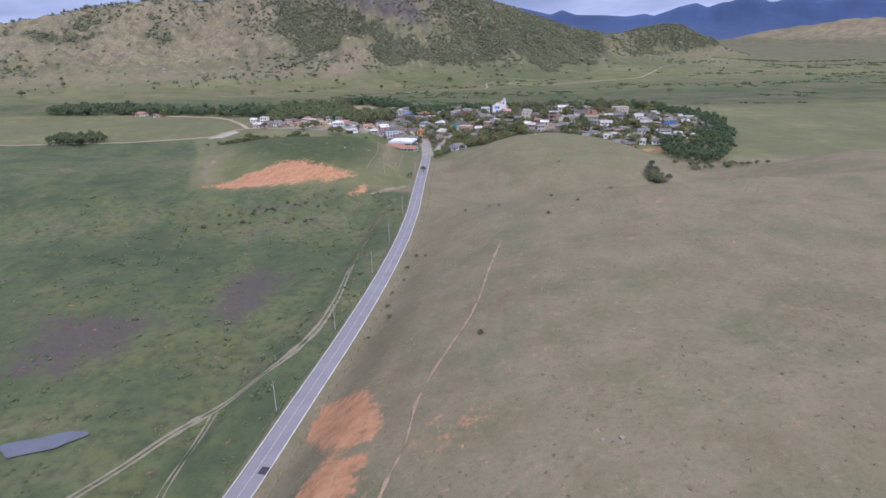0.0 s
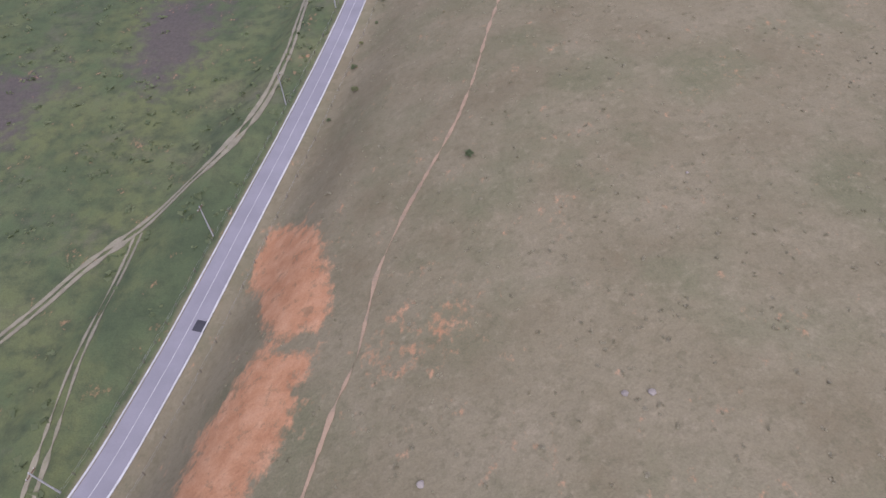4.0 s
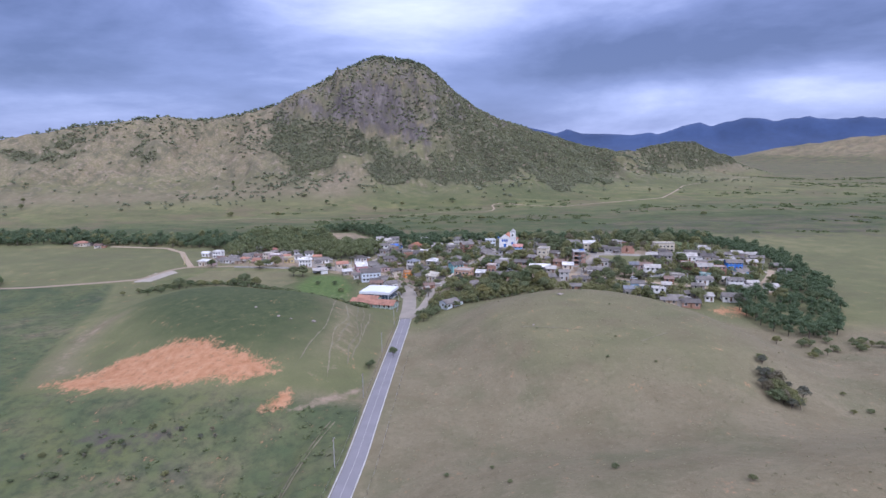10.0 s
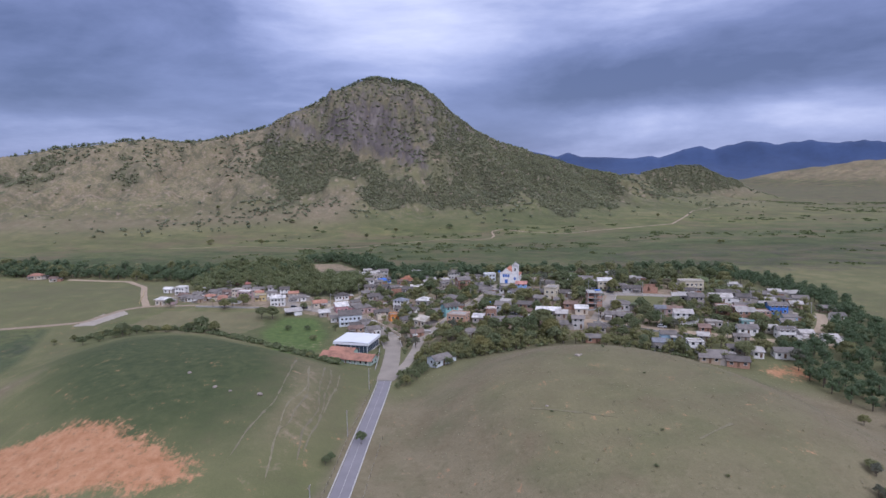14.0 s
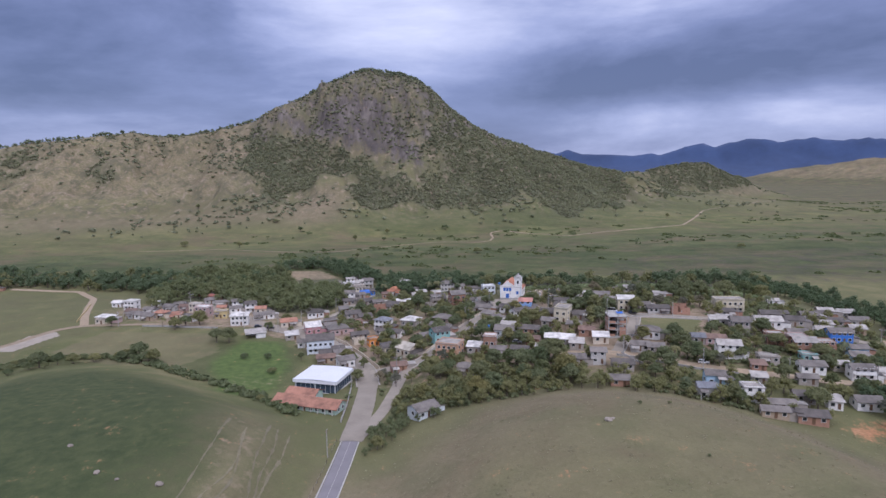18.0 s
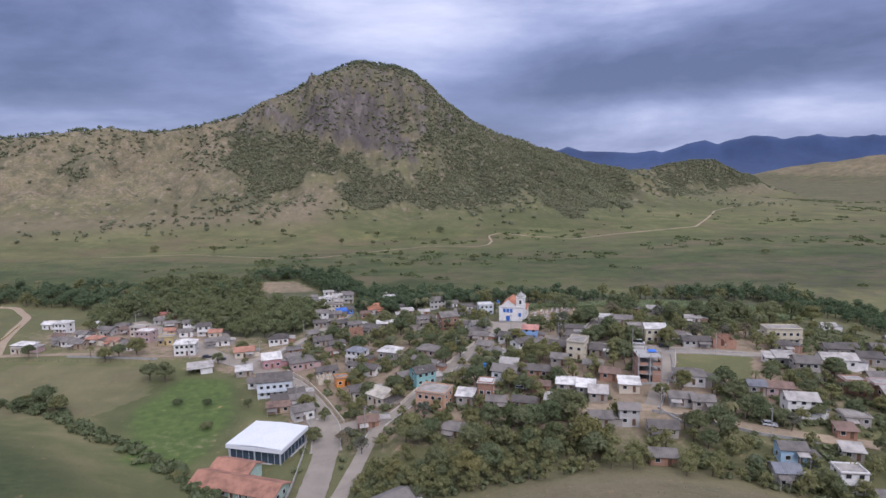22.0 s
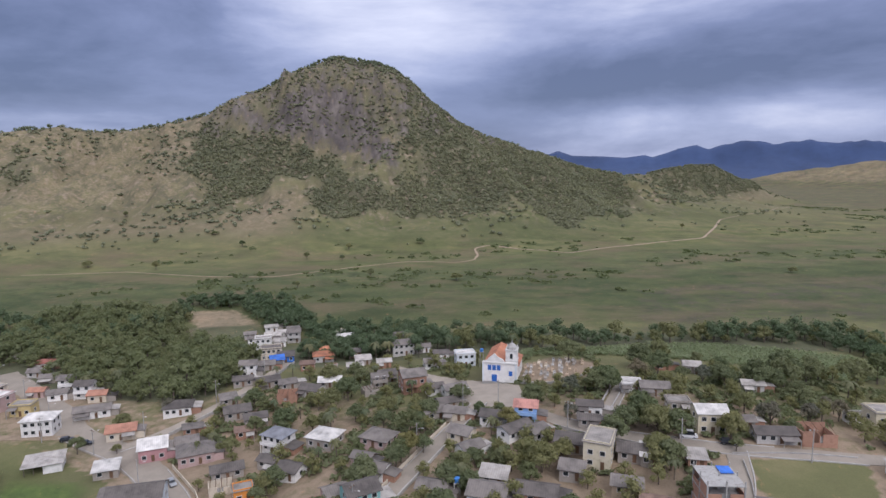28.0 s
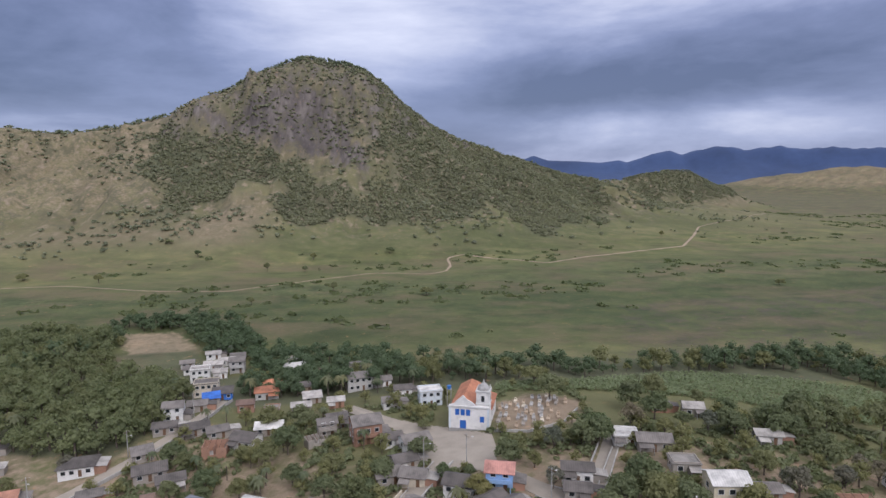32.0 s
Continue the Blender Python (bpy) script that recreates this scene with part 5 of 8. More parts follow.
wall_run([(112, 210), (116, 202), (120, 195)], 0.9, kerb_paint, "pale wall running down the slope")
wall_run([(68, 296), (74, 308), (80, 320)], 0.9, kerb_paint, "white wall along the north lane")
wall_run([(86, 250), (100, 244), (108, 246)], 0.9, kerb_paint, "white fence wall round a yard")


def run_beside(line, off, high, mat, label):
    """A yard wall that keeps beside a street."""
    p = np.array(line, float)
    tx, ty = np.gradient(p[:, 0]), np.gradient(p[:, 1])
    n = np.hypot(tx, ty)
    wall_run([(float(a), float(b)) for a, b in zip(p[:, 0] + off * ty / n, p[:, 1] - off * tx / n)], high, mat, label)


run_beside(LANE[1:], 3.2, 1.2, kerb_paint, "pale rendered wall along the narrow lane")
run_beside(RIGHT[5:], 3.3, 1.0, kerb_paint, "whitewashed wall along the side street")
run_beside(RIGHT[4:8], -3.3, 1.1, wall_mats["cream"], "cream garden wall along the side street")
run_beside(HIGH[5:9], 3.9, 1.0, concrete, "grey concrete wall along the upper street")
run_beside(LOW[2:6], 3.0, 0.9, concrete, "grey yard wall below the earth lane")
run_beside(NORTH[1:], -3.2, 1.0, kerb_paint, "white wall along the north lane")
run_beside(MAIN[1:5], 6.2, 1.2, wall_mats["cream"], "cream yard wall along the main street")
# ---- houses of the village ----
house(-201.5, 362.0, -8, 10, 8, 6, "flat", "white", "white", "white plastered two-storey house with a flat roof")
house(-180.3, 335.9, -8, 12, 8, 3, "gable", "white", "slate", "low white house with a grey fibre-cement roof")
house(-217.2, 374.4, -8, 8, 6, 3.2, "flat", "cream", "white", "small cream house with a flat white roof")
house(-175.0, 358.7, -10, 10, 8, 3.4, "gable", "palegrey", "slate", "pale grey house with a grey gabled roof")
house(-171.9, 340.2, -6, 10, 8, 3.2, "hip", "cream", "terracotta", "cream house under an orange clay-tile roof")
house(-166.8, 361.8, -10, 8, 7, 3, "gable", "rose", "rust", "faded pink house with a rusty brown roof")
house(-148.6, 347.4, -10, 12, 9, 6, "flat", "rose", "white", "two-storey pinkish house with a white metal roof")
house(-135.7, 343.1, 8, 10, 8, 4.4, "flat", "yellow", "cement", "yellow house with a flat concrete roof")
house(-118.7, 327.3, 12, 13, 10, 6.2, "hip", "white", "white", "two-storey white house with a white hipped roof and balcony")
house(-133.0, 358.6, 25, 9, 7, 3.2, "gable", "white", "slate", "small white house with a grey gabled roof")
house(-123.8, 361.7, 10, 9, 8, 6, "gable", "white", "darkslate", "two-storey white house with a dark grey roof")
house(-116.0, 357.5, 10, 9, 7, 3.4, "gable", "cream", "terracotta", "cream house with an orange tiled roof")
house(-109.2, 341.8, 22, 16, 8, 3.2, "gable", "white", "slate", "long low white house with a weathered grey roof")
house(-89.1, 324.5, 20, 12, 9, 3.4, "gable", "cream", "terracotta", "cream house with a bright orange tiled roof")
house(-165.6, 399.8, 15, 10, 8, 3.2, "hip", "white", "redtile", "white house with a red tiled roof among trees")
house(-183.1, 411.8, 10, 9, 7, 3, "gable", "cement", "slate", "grey cement house with a dull roof")
house(-147.6, 379.9, 12, 16, 6, 2.8, "gable", "cement", "slate", "long grey outbuilding with a fibre-cement roof")
house(-194.7, 445.0, 5, 12, 7, 3, "gable", "palegrey", "slate", "pale grey farm shed among the trees")
house(-192.6, 375.3, 0, 7, 5, 3, "flat", "white", "white", "small white hut beside a tree")
house(-70.3, 285.0, 10, 8, 7, 3.2, "gable", "white", "slate", "white cottage with a grey roof behind the hall")
house(-77.4, 342.1, 15, 13, 10, 3.2, "hip", "white", "darkslate", "white house with a dark hipped roof under trees")
house(-71.9, 311.2, 22, 11, 12, 4.6, "gable", "pink", "white", "dark pink house with a white metal roof on the street corner")
house(-57.2, 308.2, 24, 14, 12, 3.6, "hip", "rose", "slate", "pink-walled house with a large grey roof")
house(-65.3, 325.6, 20, 8, 6, 3, "gable", "brick", "slate", "brick shed with a grey roof")
house(-60.0, 277.5, 14, 18, 13, 7.2, "gable", "whiteblue", "darkslate", "large white two-storey house with a dark grey roof")
house(-61.8, 375.0, 12, 9, 8, 6, "gable", "white", "slate", "two-storey white house with balconies and grey roof")
house(-60.5, 404.4, 14, 13, 9, 6, "flat", "cream", "slate", "two-storey cream house with a grey flat roof")
house(-70.5, 442.3, 14, 11, 7, 3.2, "gable", "white", "palegrey", "white hillside house with a pale metal roof")
house(-58.3, 438.7, 10, 9, 8, 6, "gable", "palegrey", "slate", "two-storey grey house with a fibre-cement roof")
house(-75.8, 457.7, 16, 9, 6, 3, "gable", "white", "palegrey", "white hillside cottage with a pale metal roof")
house(-54.2, 391.5, 20, 8, 6, 2.8, "shed", "cement", "tarpblue", "cement shed under a bright blue tarpaulin")
house(-50.0, 362.4, 26, 12, 8, 3, "gable", "cement", "darkslate", "grey row house with a dark roof")
house(-53.8, 336.9, 24, 12, 9, 3, "gable", "cement", "darkslate", "grey lane-side house with a dark roof")
house(-60.6, 347.2, 30, 8, 6, 2.6, "shed", "cement", "slate", "cement outhouse with a lean-to roof")
house(-30.1, 353.5, -20, 11, 9, 3.2, "gable", "white", "darkslate", "white gabled house with a dark grey roof")
house(-38.4, 348.4, 8, 10, 7, 4, "ruin", "brick", "brick", "unfinished red brick house without a roof")
house(-26.5, 373.6, 6, 7, 6, 4.5, "flat", "brick", "cement", "narrow brick house with a flat roof")
house(-35.4, 410.4, 14, 11, 9, 3.4, "hip", "white", "orange", "white house with a bright orange tiled roof")
house(-29.3, 426.6, 18, 13, 8, 6, "gable", "white", "white", "two-storey white house with a stepped white metal roof")
house(-9.7, 410.9, 8, 11, 8, 3.2, "hip", "cream", "rust", "cream house with a brown tiled roof")
house(2.1, 400.7, 18, 14, 9, 6, "gable", "palegrey", "slate", "two-storey grey house with grey roofs and a porch")
house(9.5, 347.1, 18, 12, 11, 7, "gable", "brick", "slate", "two-storey brick house with a grey gabled roof")
house(-1.7, 361.9, 18, 9, 8, 3.4, "gable", "cement", "darkslate", "grey house with a dark roof beside the brick house")
house(-6.8, 348.7, 30, 8, 6, 2.4, "ruin", "cement", "cement", "broken concrete terraces and steps")
house(-31.8, 311.7, -24, 11, 9, 5.8, "hip", "white", "bluegrey", "white two-storey house with a blue-grey hipped roof")
house(-16.3, 309.3, -20, 12, 11, 3.6, "hip", "cement", "white", "house under a broad white metal roof")
house(-22.9, 292.4, -22, 9, 8, 3, "gable", "white", "darkslate", "small white gabled house with a dark roof")
house(1.7, 301.8, -26, 12, 10, 3, "hip", "rose", "slate", "pink house with a grey hipped roof in the trees")
house(3.2, 281.9, -24, 8, 7, 3.2, "gable", "white", "slate", "white gabled cottage with a grey roof")
house(0.5, 267.9, 28, 11, 9, 6, "gable", "teal", "darkslate", "two-storey turquoise house with a dark roof")
house(-7.0, 274.1, 28, 8, 7, 3.2, "gable", "rose", "slate", "pink annexe with a dark grey roof")
house(-34.1, 283.7, 24, 7, 6, 3.8, "flat", "orange_wall", "cement", "small bright orange house with a concrete roof")
house(-43.3, 297.0, 24, 12, 7, 3, "gable", "cement", "darkslate", "long house with a dark fibre-cement roof")
house(-22.9, 268.0, 24, 13, 10, 3.4, "hip", "cream", "darkslate", "cream house with a broad dark hipped roof")
house(-13.8, 258.5, -38, 11, 12, 3.6, "gable", "cream", "beige", "cream gabled house with a beige tiled roof")
house(-11.4, 271.2, 20, 7, 6, 2.6, "gable", "brick", "terracotta", "low brick shed with an orange tile roof")
house(-54.5, 267.0, 18, 10, 8, 3, "gable", "tan", "darkslate", "tan cottage with a dark roof")
house(-50.3, 273.1, 18, 8, 7, 3, "gable", "cement", "darkslate", "grey cottage with a dark roof")
house(-43.1, 254.0, 28, 10, 8, 4, "gable", "white", "slate", "white gabled house with a grey roof beside the hall")
house(-17.1, 241.2, 16, 9, 7, 2.6, "gable", "brick", "rust", "low shed with a rusty brown roof")
house(30.6, 377.3, 10, 11, 8, 6, "flat", "whiteblue", "white", "two-storey white and blue house beside the church")
house(20.2, 390.3, 8, 9, 7, 3.2, "gable", "white", "darkslate", "white house with a grey gabled roof by the square")
house(25.2, 336.3, 22, 11, 8, 3.4, "gable", "white", "slate", "white house with a pale grey roof on the square")
house(22.3, 324.0, 24, 9, 7, 3, "gable", "cement", "darkslate", "grey house with a dark roof by the lane")
house(26.7, 297.8, -30, 9, 8, 3, "gable", "cream", "slate", "cream house with a grey roof above the lane")
house(46.9, 306.2, -12, 9, 8, 5.4, "gable", "blue", "pinktile", "sky-blue two-storey house with a pink tiled roof")
house(36.9, 306.3, -18, 10, 8, 3.2, "gable", "white", "darkslate", "white row house with a dark roof")
house(42.1, 295.5, 38, 13, 7, 3, "gable", "white", "darkslate", "white row house with a dark grey roof")
house(47.6, 292.3, 38, 8, 7, 3.2, "gable", "white", "slate", "white cottage with a grey gabled roof")
house(57.0, 284.0, -20, 13, 9, 3, "gable", "cement", "darkslate", "grey houses under a dark roof")
house(53.7, 270.9, -20, 8, 8, 3, "gable", "cement", "slate", "grey house with a weathered roof")
house(61.6, 276.0, -24, 9, 13, 7.4, "flat", "sand", "cement", "two-storey cream-yellow building with a flat roof")
house(70.8, 276.2, -18, 11, 8, 3, "gable", "cement", "darkslate", "grey house with a dark roof along the street")
house(74.1, 274.0, -18, 6, 8, 2.8, "shed", "cement", "white", "shed with a pale metal roof")
house(65.9, 304.2, -10, 10, 6, 4, "gable", "white", "darkslate", "white house with a dark roof edge in a yard")
house(84.8, 323.7, -10, 9, 8, 3.2, "flat", "white", "white", "white house with a flat white roof")
house(91.1, 319.4, -10, 12, 8, 3.2, "gable", "cement", "slate", "grey house with a fibre-cement roof")
house(18.6, 269.7, -14, 10, 7, 3, "gable", "cream", "slate", "cream house with a grey roof and a water tank")
house(32.0, 263.7, -18, 12, 10, 3.6, "gable", "whiteblue", "slate", "white house with a large grey gabled roof")
house(43.3, 262.6, -16, 13, 8, 3, "gable", "brick", "darkslate", "brick house with a dark roof")
house(23.7, 245.3, -12, 7, 7, 8.2, "flat", "brick", "white", "tall narrow red brick tower house")
house(16.7, 246.6, -12, 8, 7, 3.4, "shed", "cement", "white", "house with a white sloping metal roof")
house(5.7, 246.7, -20, 14, 12, 6.4, "flat", "peach", "cement", "peach two-storey house with a flat concrete roof")
house(36.3, 238.8, -14, 10, 7, 3, "gable", "brick", "darkslate", "brick cottage with a dark roof")
house(27.1, 241.7, -10, 9, 7, 2.8, "gable", "cement", "slate", "low cottage with a grey roof in the trees")
house(52.1, 248.6, -12, 9, 6, 2.8, "shed", "cement", "white", "cement hut with a white metal roof")
house(58.0, 244.9, -14, 8, 7, 3, "shed", "cement", "white", "cement hut with a broad pale roof")
house(61.1, 240.2, -12, 8, 7, 2.8, "shed", "cement", "palegrey", "open-fronted hut with a pale metal roof")
house(72.6, 244.4, -10, 9, 7, 3, "shed", "cream", "white", "cream hut with a white metal roof")
house(68.7, 253.9, -20, 9, 7, 3, "gable", "brick", "rust", "brick house with a brown roof in the trees")
house(57.9, 224.6, -6, 9, 8, 3, "gable", "cement", "slate", "grey cottage with a dull roof on the slope")
house(66.4, 223.8, -6, 8, 7, 5.6, "gable", "palegrey", "slate", "two-storey grey house with dark windows")
house(81.1, 251.9, -4, 11, 12, 9, "frame", "brick", "cement", "unfinished three-storey brick building with open floors")
house(96.1, 290.0, -4, 11, 9, 6.6, "gable", "sand", "white", "two-storey beige house with a white metal roof")
house(110.6, 283.2, -5, 14, 7, 3, "gable", "palegrey", "darkslate", "row of low grey houses with dark roofs")
house(121.1, 282.4, -5, 12, 9, 4.4, "ruin", "brick", "brick", "unfinished red brick house with open rafters")
house(149.3, 290.9, -5, 19, 9, 7, "flat", "sand", "cement", "long two-storey cream building with many windows")
house(141.7, 295.8, -5, 7, 5, 2.8, "flat", "white", "cement", "small white annexe by the square")
house(135.8, 263.8, -10, 9, 8, 3.4, "shed", "palegrey", "palegrey", "house with a pale metal roof")
house(138.0, 254.6, -10, 10, 10, 6, "gable", "cement", "slate", "two-storey grey house with a fibre-cement roof")
house(94.6, 248.3, -14, 13, 10, 3.4, "hip", "white", "slate", "white house with a grey hipped roof and fenced yard")
house(86.3, 233.6, -10, 10, 7, 3, "gable", "palegrey", "slate", "pale grey cottage with a weathered roof")
house(113.4, 240.1, -8, 7, 7, 3.2, "gable", "cement", "bluegrey", "cottage with a blue-grey roof")
house(120.2, 238.8, -10, 11, 7, 3.2, "gable", "rose", "rust", "pink house with a brown roof")
house(120.4, 226.7, -10, 12, 9, 5.6, "gable", "white", "palegrey", "two-storey white house with a pale metal roof")
house(74.4, 216.7, -6, 11, 8, 3, "gable", "cement", "darkslate", "grey house with a dark roof on the slope")
house(156.3, 265.6, -8, 16, 10, 3.6, "gable", "white", "palegrey", "white house with a broad pale metal roof")
house(165.4, 280.0, -8, 13, 8, 3.6, "gable", "cement", "darkslate", "grey house with a dark roof")
house(173.0, 272.8, -14, 11, 9, 3.4, "gable", "cement", "darkslate", "grey house with a dark gabled roof")
house(210.1, 308.8, -10, 10, 8, 3.2, "gable", "cement", "palegrey", "house with a pale fibre-cement roof")
house(189.0, 272.6, -10, 7, 6, 3, "shed", "white", "palegrey", "small white house with a metal roof")
house(181.7, 252.3, -6, 13, 9, 5.2, "gable", "royal", "slate", "bright blue two-storey house with a grey roof")
house(216.1, 290.5, -10, 12, 8, 3.4, "gable", "palegrey", "slate", "grey house with a fibre-cement roof")
house(155.4, 234.3, -6, 12, 9, 5.6, "gable", "brick", "palegrey", "brick two-storey house with a pale roof")
house(165.3, 236.4, -6, 10, 8, 5, "flat", "brick", "cement", "unplastered brick house with a flat roof")
house(152.6, 225.7, -6, 8, 6, 3, "flat", "teal", "cement", "turquoise house with a flat roof")
house(147.4, 214.8, -8, 12, 8, 3.2, "gable", "white", "slate", "white house with a grey roof on the slope")
house(173.9, 227.4, -8, 9, 8, 3.4, "gable", "skypale", "slate", "pale blue house with a grey roof")
house(96.5, 191.0, -6, 8, 7, 4.6, "gable", "palegrey", "bluegrey", "tall grey house with a blue-grey roof")
house(112.5, 190.5, -6, 9, 7, 5.4, "flat", "white", "cement", "two-storey white house on the slope")
house(113.5, 177.5, -12, 11, 6, 2.8, "gable", "tan", "slate", "long low house with a grey roof at the field's edge")
house(124.5, 175.5, -14, 12, 8, 3, "gable", "brick", "darkslate", "brick house with dark patched roofs")
house(138.4, 185.9, -14, 6, 6, 3, "shed", "white", "palegrey", "small white hut with a sloping roof")
house(121.6, 203.5, -14, 7, 5, 2.8, "shed", "cement", "palegrey", "hut with a pale metal roof")
house(130.4, 190.4, -10, 9, 7, 2.8, "gable", "cement", "darkslate", "low house with a dark roof")
house(68.8, 200.5, -8, 9, 7, 3, "gable", "brick", "slate", "brick house with a grey roof behind the hilltop")
house(-3.4, 186.9, 40, 12, 9, 3.2, "gable", "whiteblue", "slate", "white house with a grey roof in the roadside trees")
house(-198.2, 327.2, -6, 13, 8, 3.4, "hip", "rose", "white", "pink house with a white hipped roof by the road")
house(-215.5, 370.9, -8, 9, 7, 3.4, "gable", "white", "white", "white house with a pale roof")
house(-198.5, 322.6, -6, 7, 5, 2.8, "flat", "cream", "cement", "low cream annexe by the road")
house(-185.9, 337.1, -6, 10, 7, 3.2, "gable", "white", "slate", "low white house with a grey roof by the road")
house(-175.3, 332.9, -6, 9, 7, 3, "gable", "tan", "slate", "tan house with a grey roof by the road")
house(-373.5, 447.6, 5, 16, 10, 3.4, "hip", "cream", "terracotta", "farmhouse with an orange tiled roof among trees")
house(-349.5, 435.9, 5, 9, 7, 3, "gable", "cream", "rust", "farm outbuilding with a brown roof")
house(-159.7, 387.6, 10, 12, 7, 2.8, "gable", "palegrey", "slate", "low grey house with a fibre-cement roof")
house(-38.2, 382.1, 10, 8, 6, 3.6, "gable", "brick", "rust", "brick shed with a rusty roof")
house(-66.0, 447.8, 14, 9, 6, 3, "gable", "white", "palegrey", "white hillside house with a pale roof")
house(-84.0, 445.4, 18, 8, 6, 3, "gable", "palegrey", "slate", "small grey hillside house")
house(-16.9, 378.4, 10, 9, 6, 3, "gable", "cement", "palegrey", "low house with a pale roof in the trees")
house(124.7, 321.7, -10, 9, 6, 3, "gable", "palegrey", "palegrey", "small pale house in the trees")
house(114.2, 345.1, -12, 8, 7, 3.4, "gable", "cement", "palegrey", "small house with a pale metal roof at the cane field")
house(25.3, 314.1, -14, 9, 7, 3, "gable", "cream", "slate", "cream house with a grey roof on the lane")
house(-71.4, 427.5, 14, 11, 8, 6, "flat", "white", "palegrey", "two-storey white hillside house with a pale roof")
house(-64.0, 431.5, 14, 8, 7, 3.2, "gable", "white", "palegrey", "small white hillside house with a pale roof")
house(-79.5, 437.5, 16, 8, 6, 3, "gable", "white", "slate", "white hillside cottage with a grey roof")
house(-31.5, 438.5, 10, 11, 8, 5.6, "flat", "cream", "palegrey", "two-storey cream house with a pale flat roof by the wood")
house(-17.0, 423.5, 10, 12, 8, 3, "hip", "tan", "rust", "tan house under a rusty brown roof")
house(0.8, 417.5, 14, 12, 9, 5.8, "gable", "white", "slate", "two-storey white house with a grey roof and balcony")
house(11.5, 404.0, 10, 9, 7, 3, "gable", "white", "slate", "small white house with a grey roof above the square")
house(-4.0, 355.0, 18, 8, 7, 5, "gable", "cement", "slate", "grey two-storey house with a weathered roof")
house(-24.5, 361.0, 8, 12, 5, 2.6, "shed", "cement", "white", "long low outhouse under a pale metal roof")
house(-46.2, 322.0, 20, 8, 6, 3, "gable", "brick", "rust", "small brick house with a rusty roof")
house(-42.0, 288.5, 24, 9, 6, 2.8, "ruin", "cream", "beige", "unroofed yard building with pale rafters")
house(-53.5, 260.0, 14, 11, 7, 3, "gable", "tan", "rust", "tan house with a mottled brown roof behind the hall")
house(13.8, 224.5, -20, 11, 8, 3, "gable", "cement", "slate", "grey house with a fibre-cement roof in the trees")
house(43.5, 249.8, -14, 8, 6, 2.8, "gable", "brick", "rust", "low brick house with a brown roof")
house(84.5, 271.0, -10, 6, 5, 2.8, "shed", "brick", "palegrey", "brick lean-to with a pale roof at the corner")
house(-174.5, 371.8, -10, 9, 7, 3, "gable", "white", "slate", "white house with a grey roof under trees")
house(-170.5, 423.0, 8, 9, 7, 3, "hip", "white", "redtile", "small white house with a red tiled roof in the wood")
house(-135.0, 369.5, 10, 9, 8, 5.6, "gable", "white", "slate", "two-storey white house with a grey roof")
house(-157.0, 356.5, -8, 10, 8, 5.6, "flat", "cream", "palegrey", "two-storey cream house with a pale flat roof")
house(-192.0, 345.0, -8, 9, 7, 3, "gable", "cream", "rust", "cream house with a brown roof in a row")
house(-184.0, 350.5, -8, 9, 7, 3, "gable", "white", "slate", "low white house with a grey roof in a row")
house(-160.5, 338.5, -6, 9, 7, 3, "gable", "sand", "terracotta", "sand-coloured house with an orange tiled roof")
house(-150.0, 333.0, -6, 8, 7, 3, "gable", "white", "slate", "white roadside house with a grey roof")
house(-142.5, 361.0, 6, 8, 6, 3, "gable", "rose", "terracotta", "faded pink house with an orange roof")
house(-80.5, 299.5, 20, 9, 7, 2.8, "shed", "cement", "white", "cement shed with a broad pale roof")
house(-48.0, 266.5, 24, 8, 7, 3.2, "gable", "white", "slate", "white gabled house with a grey roof by the street")
house(64.0, 296.8, -12, 8, 6, 2.8, "gable", "cement", "darkslate", "low grey house with a dark roof")
house(92.0, 231.0, -8, 9, 7, 3, "gable", "cement", "slate", "grey cottage below the lane")
house(149.5, 258.5, -8, 11, 7, 3, "gable", "cream", "palegrey", "cream house with a pale metal roof")
house(190.0, 289.5, -10, 11, 8, 3.2, "gable", "cement", "slate", "grey house with a fibre-cement roof")
house(202.5, 299.0, -10, 9, 7, 3, "gable", "white", "darkslate", "white house with a dark roof")
house(199.0, 283.0, -10, 10, 8, 3, "gable", "cement", "darkslate", "grey house with a dark patched roof")
house(203.5, 272.5, -12, 9, 8, 3, "gable", "tan", "palegrey", "tan house with a pale roof")
house(180.5, 262.0, -8, 9, 7, 3, "gable", "white", "palegrey", "white house with a pale metal roof in a row")
house(143.5, 280.0, -6, 9, 7, 3, "gable", "cement", "darkslate", "grey house with a dark roof by the field")
house(131.5, 264.5, -8, 7, 6, 2.8, "shed", "white", "palegrey", "small white house under a pale metal roof")
house(134.0, 221.5, -8, 10, 7, 3, "flat", "cement", "cement", "unplastered grey house with a flat roof")
house(148.0, 243.5, -8, 9, 7, 4.6, "flat", "brick", "palegrey", "unplastered brick house with a pale flat roof")
house(162.5, 251.5, -8, 11, 8, 3.2, "gable", "tan", "slate", "tan house with a weathered grey roof")
house(180.0, 236.5, -8, 9, 7, 3.4, "gable", "skypale", "slate", "pale blue house with a grey roof on the slope")
house(160.5, 218.0, -8, 8, 6, 3, "gable", "cream", "palegrey", "cream hut with a pale roof on the slope")
house(139.5, 204.0, -10, 9, 6, 2.8, "gable", "cement", "slate", "low grey house on bare ground")
house(126.5, 214.0, -10, 7, 5, 2.6, "shed", "brick", "rust", "brick shed with a rusty roof")
house(193.0, 329.5, -10, 8, 6, 3, "gable", "white", "palegrey", "small white house among eastern trees")
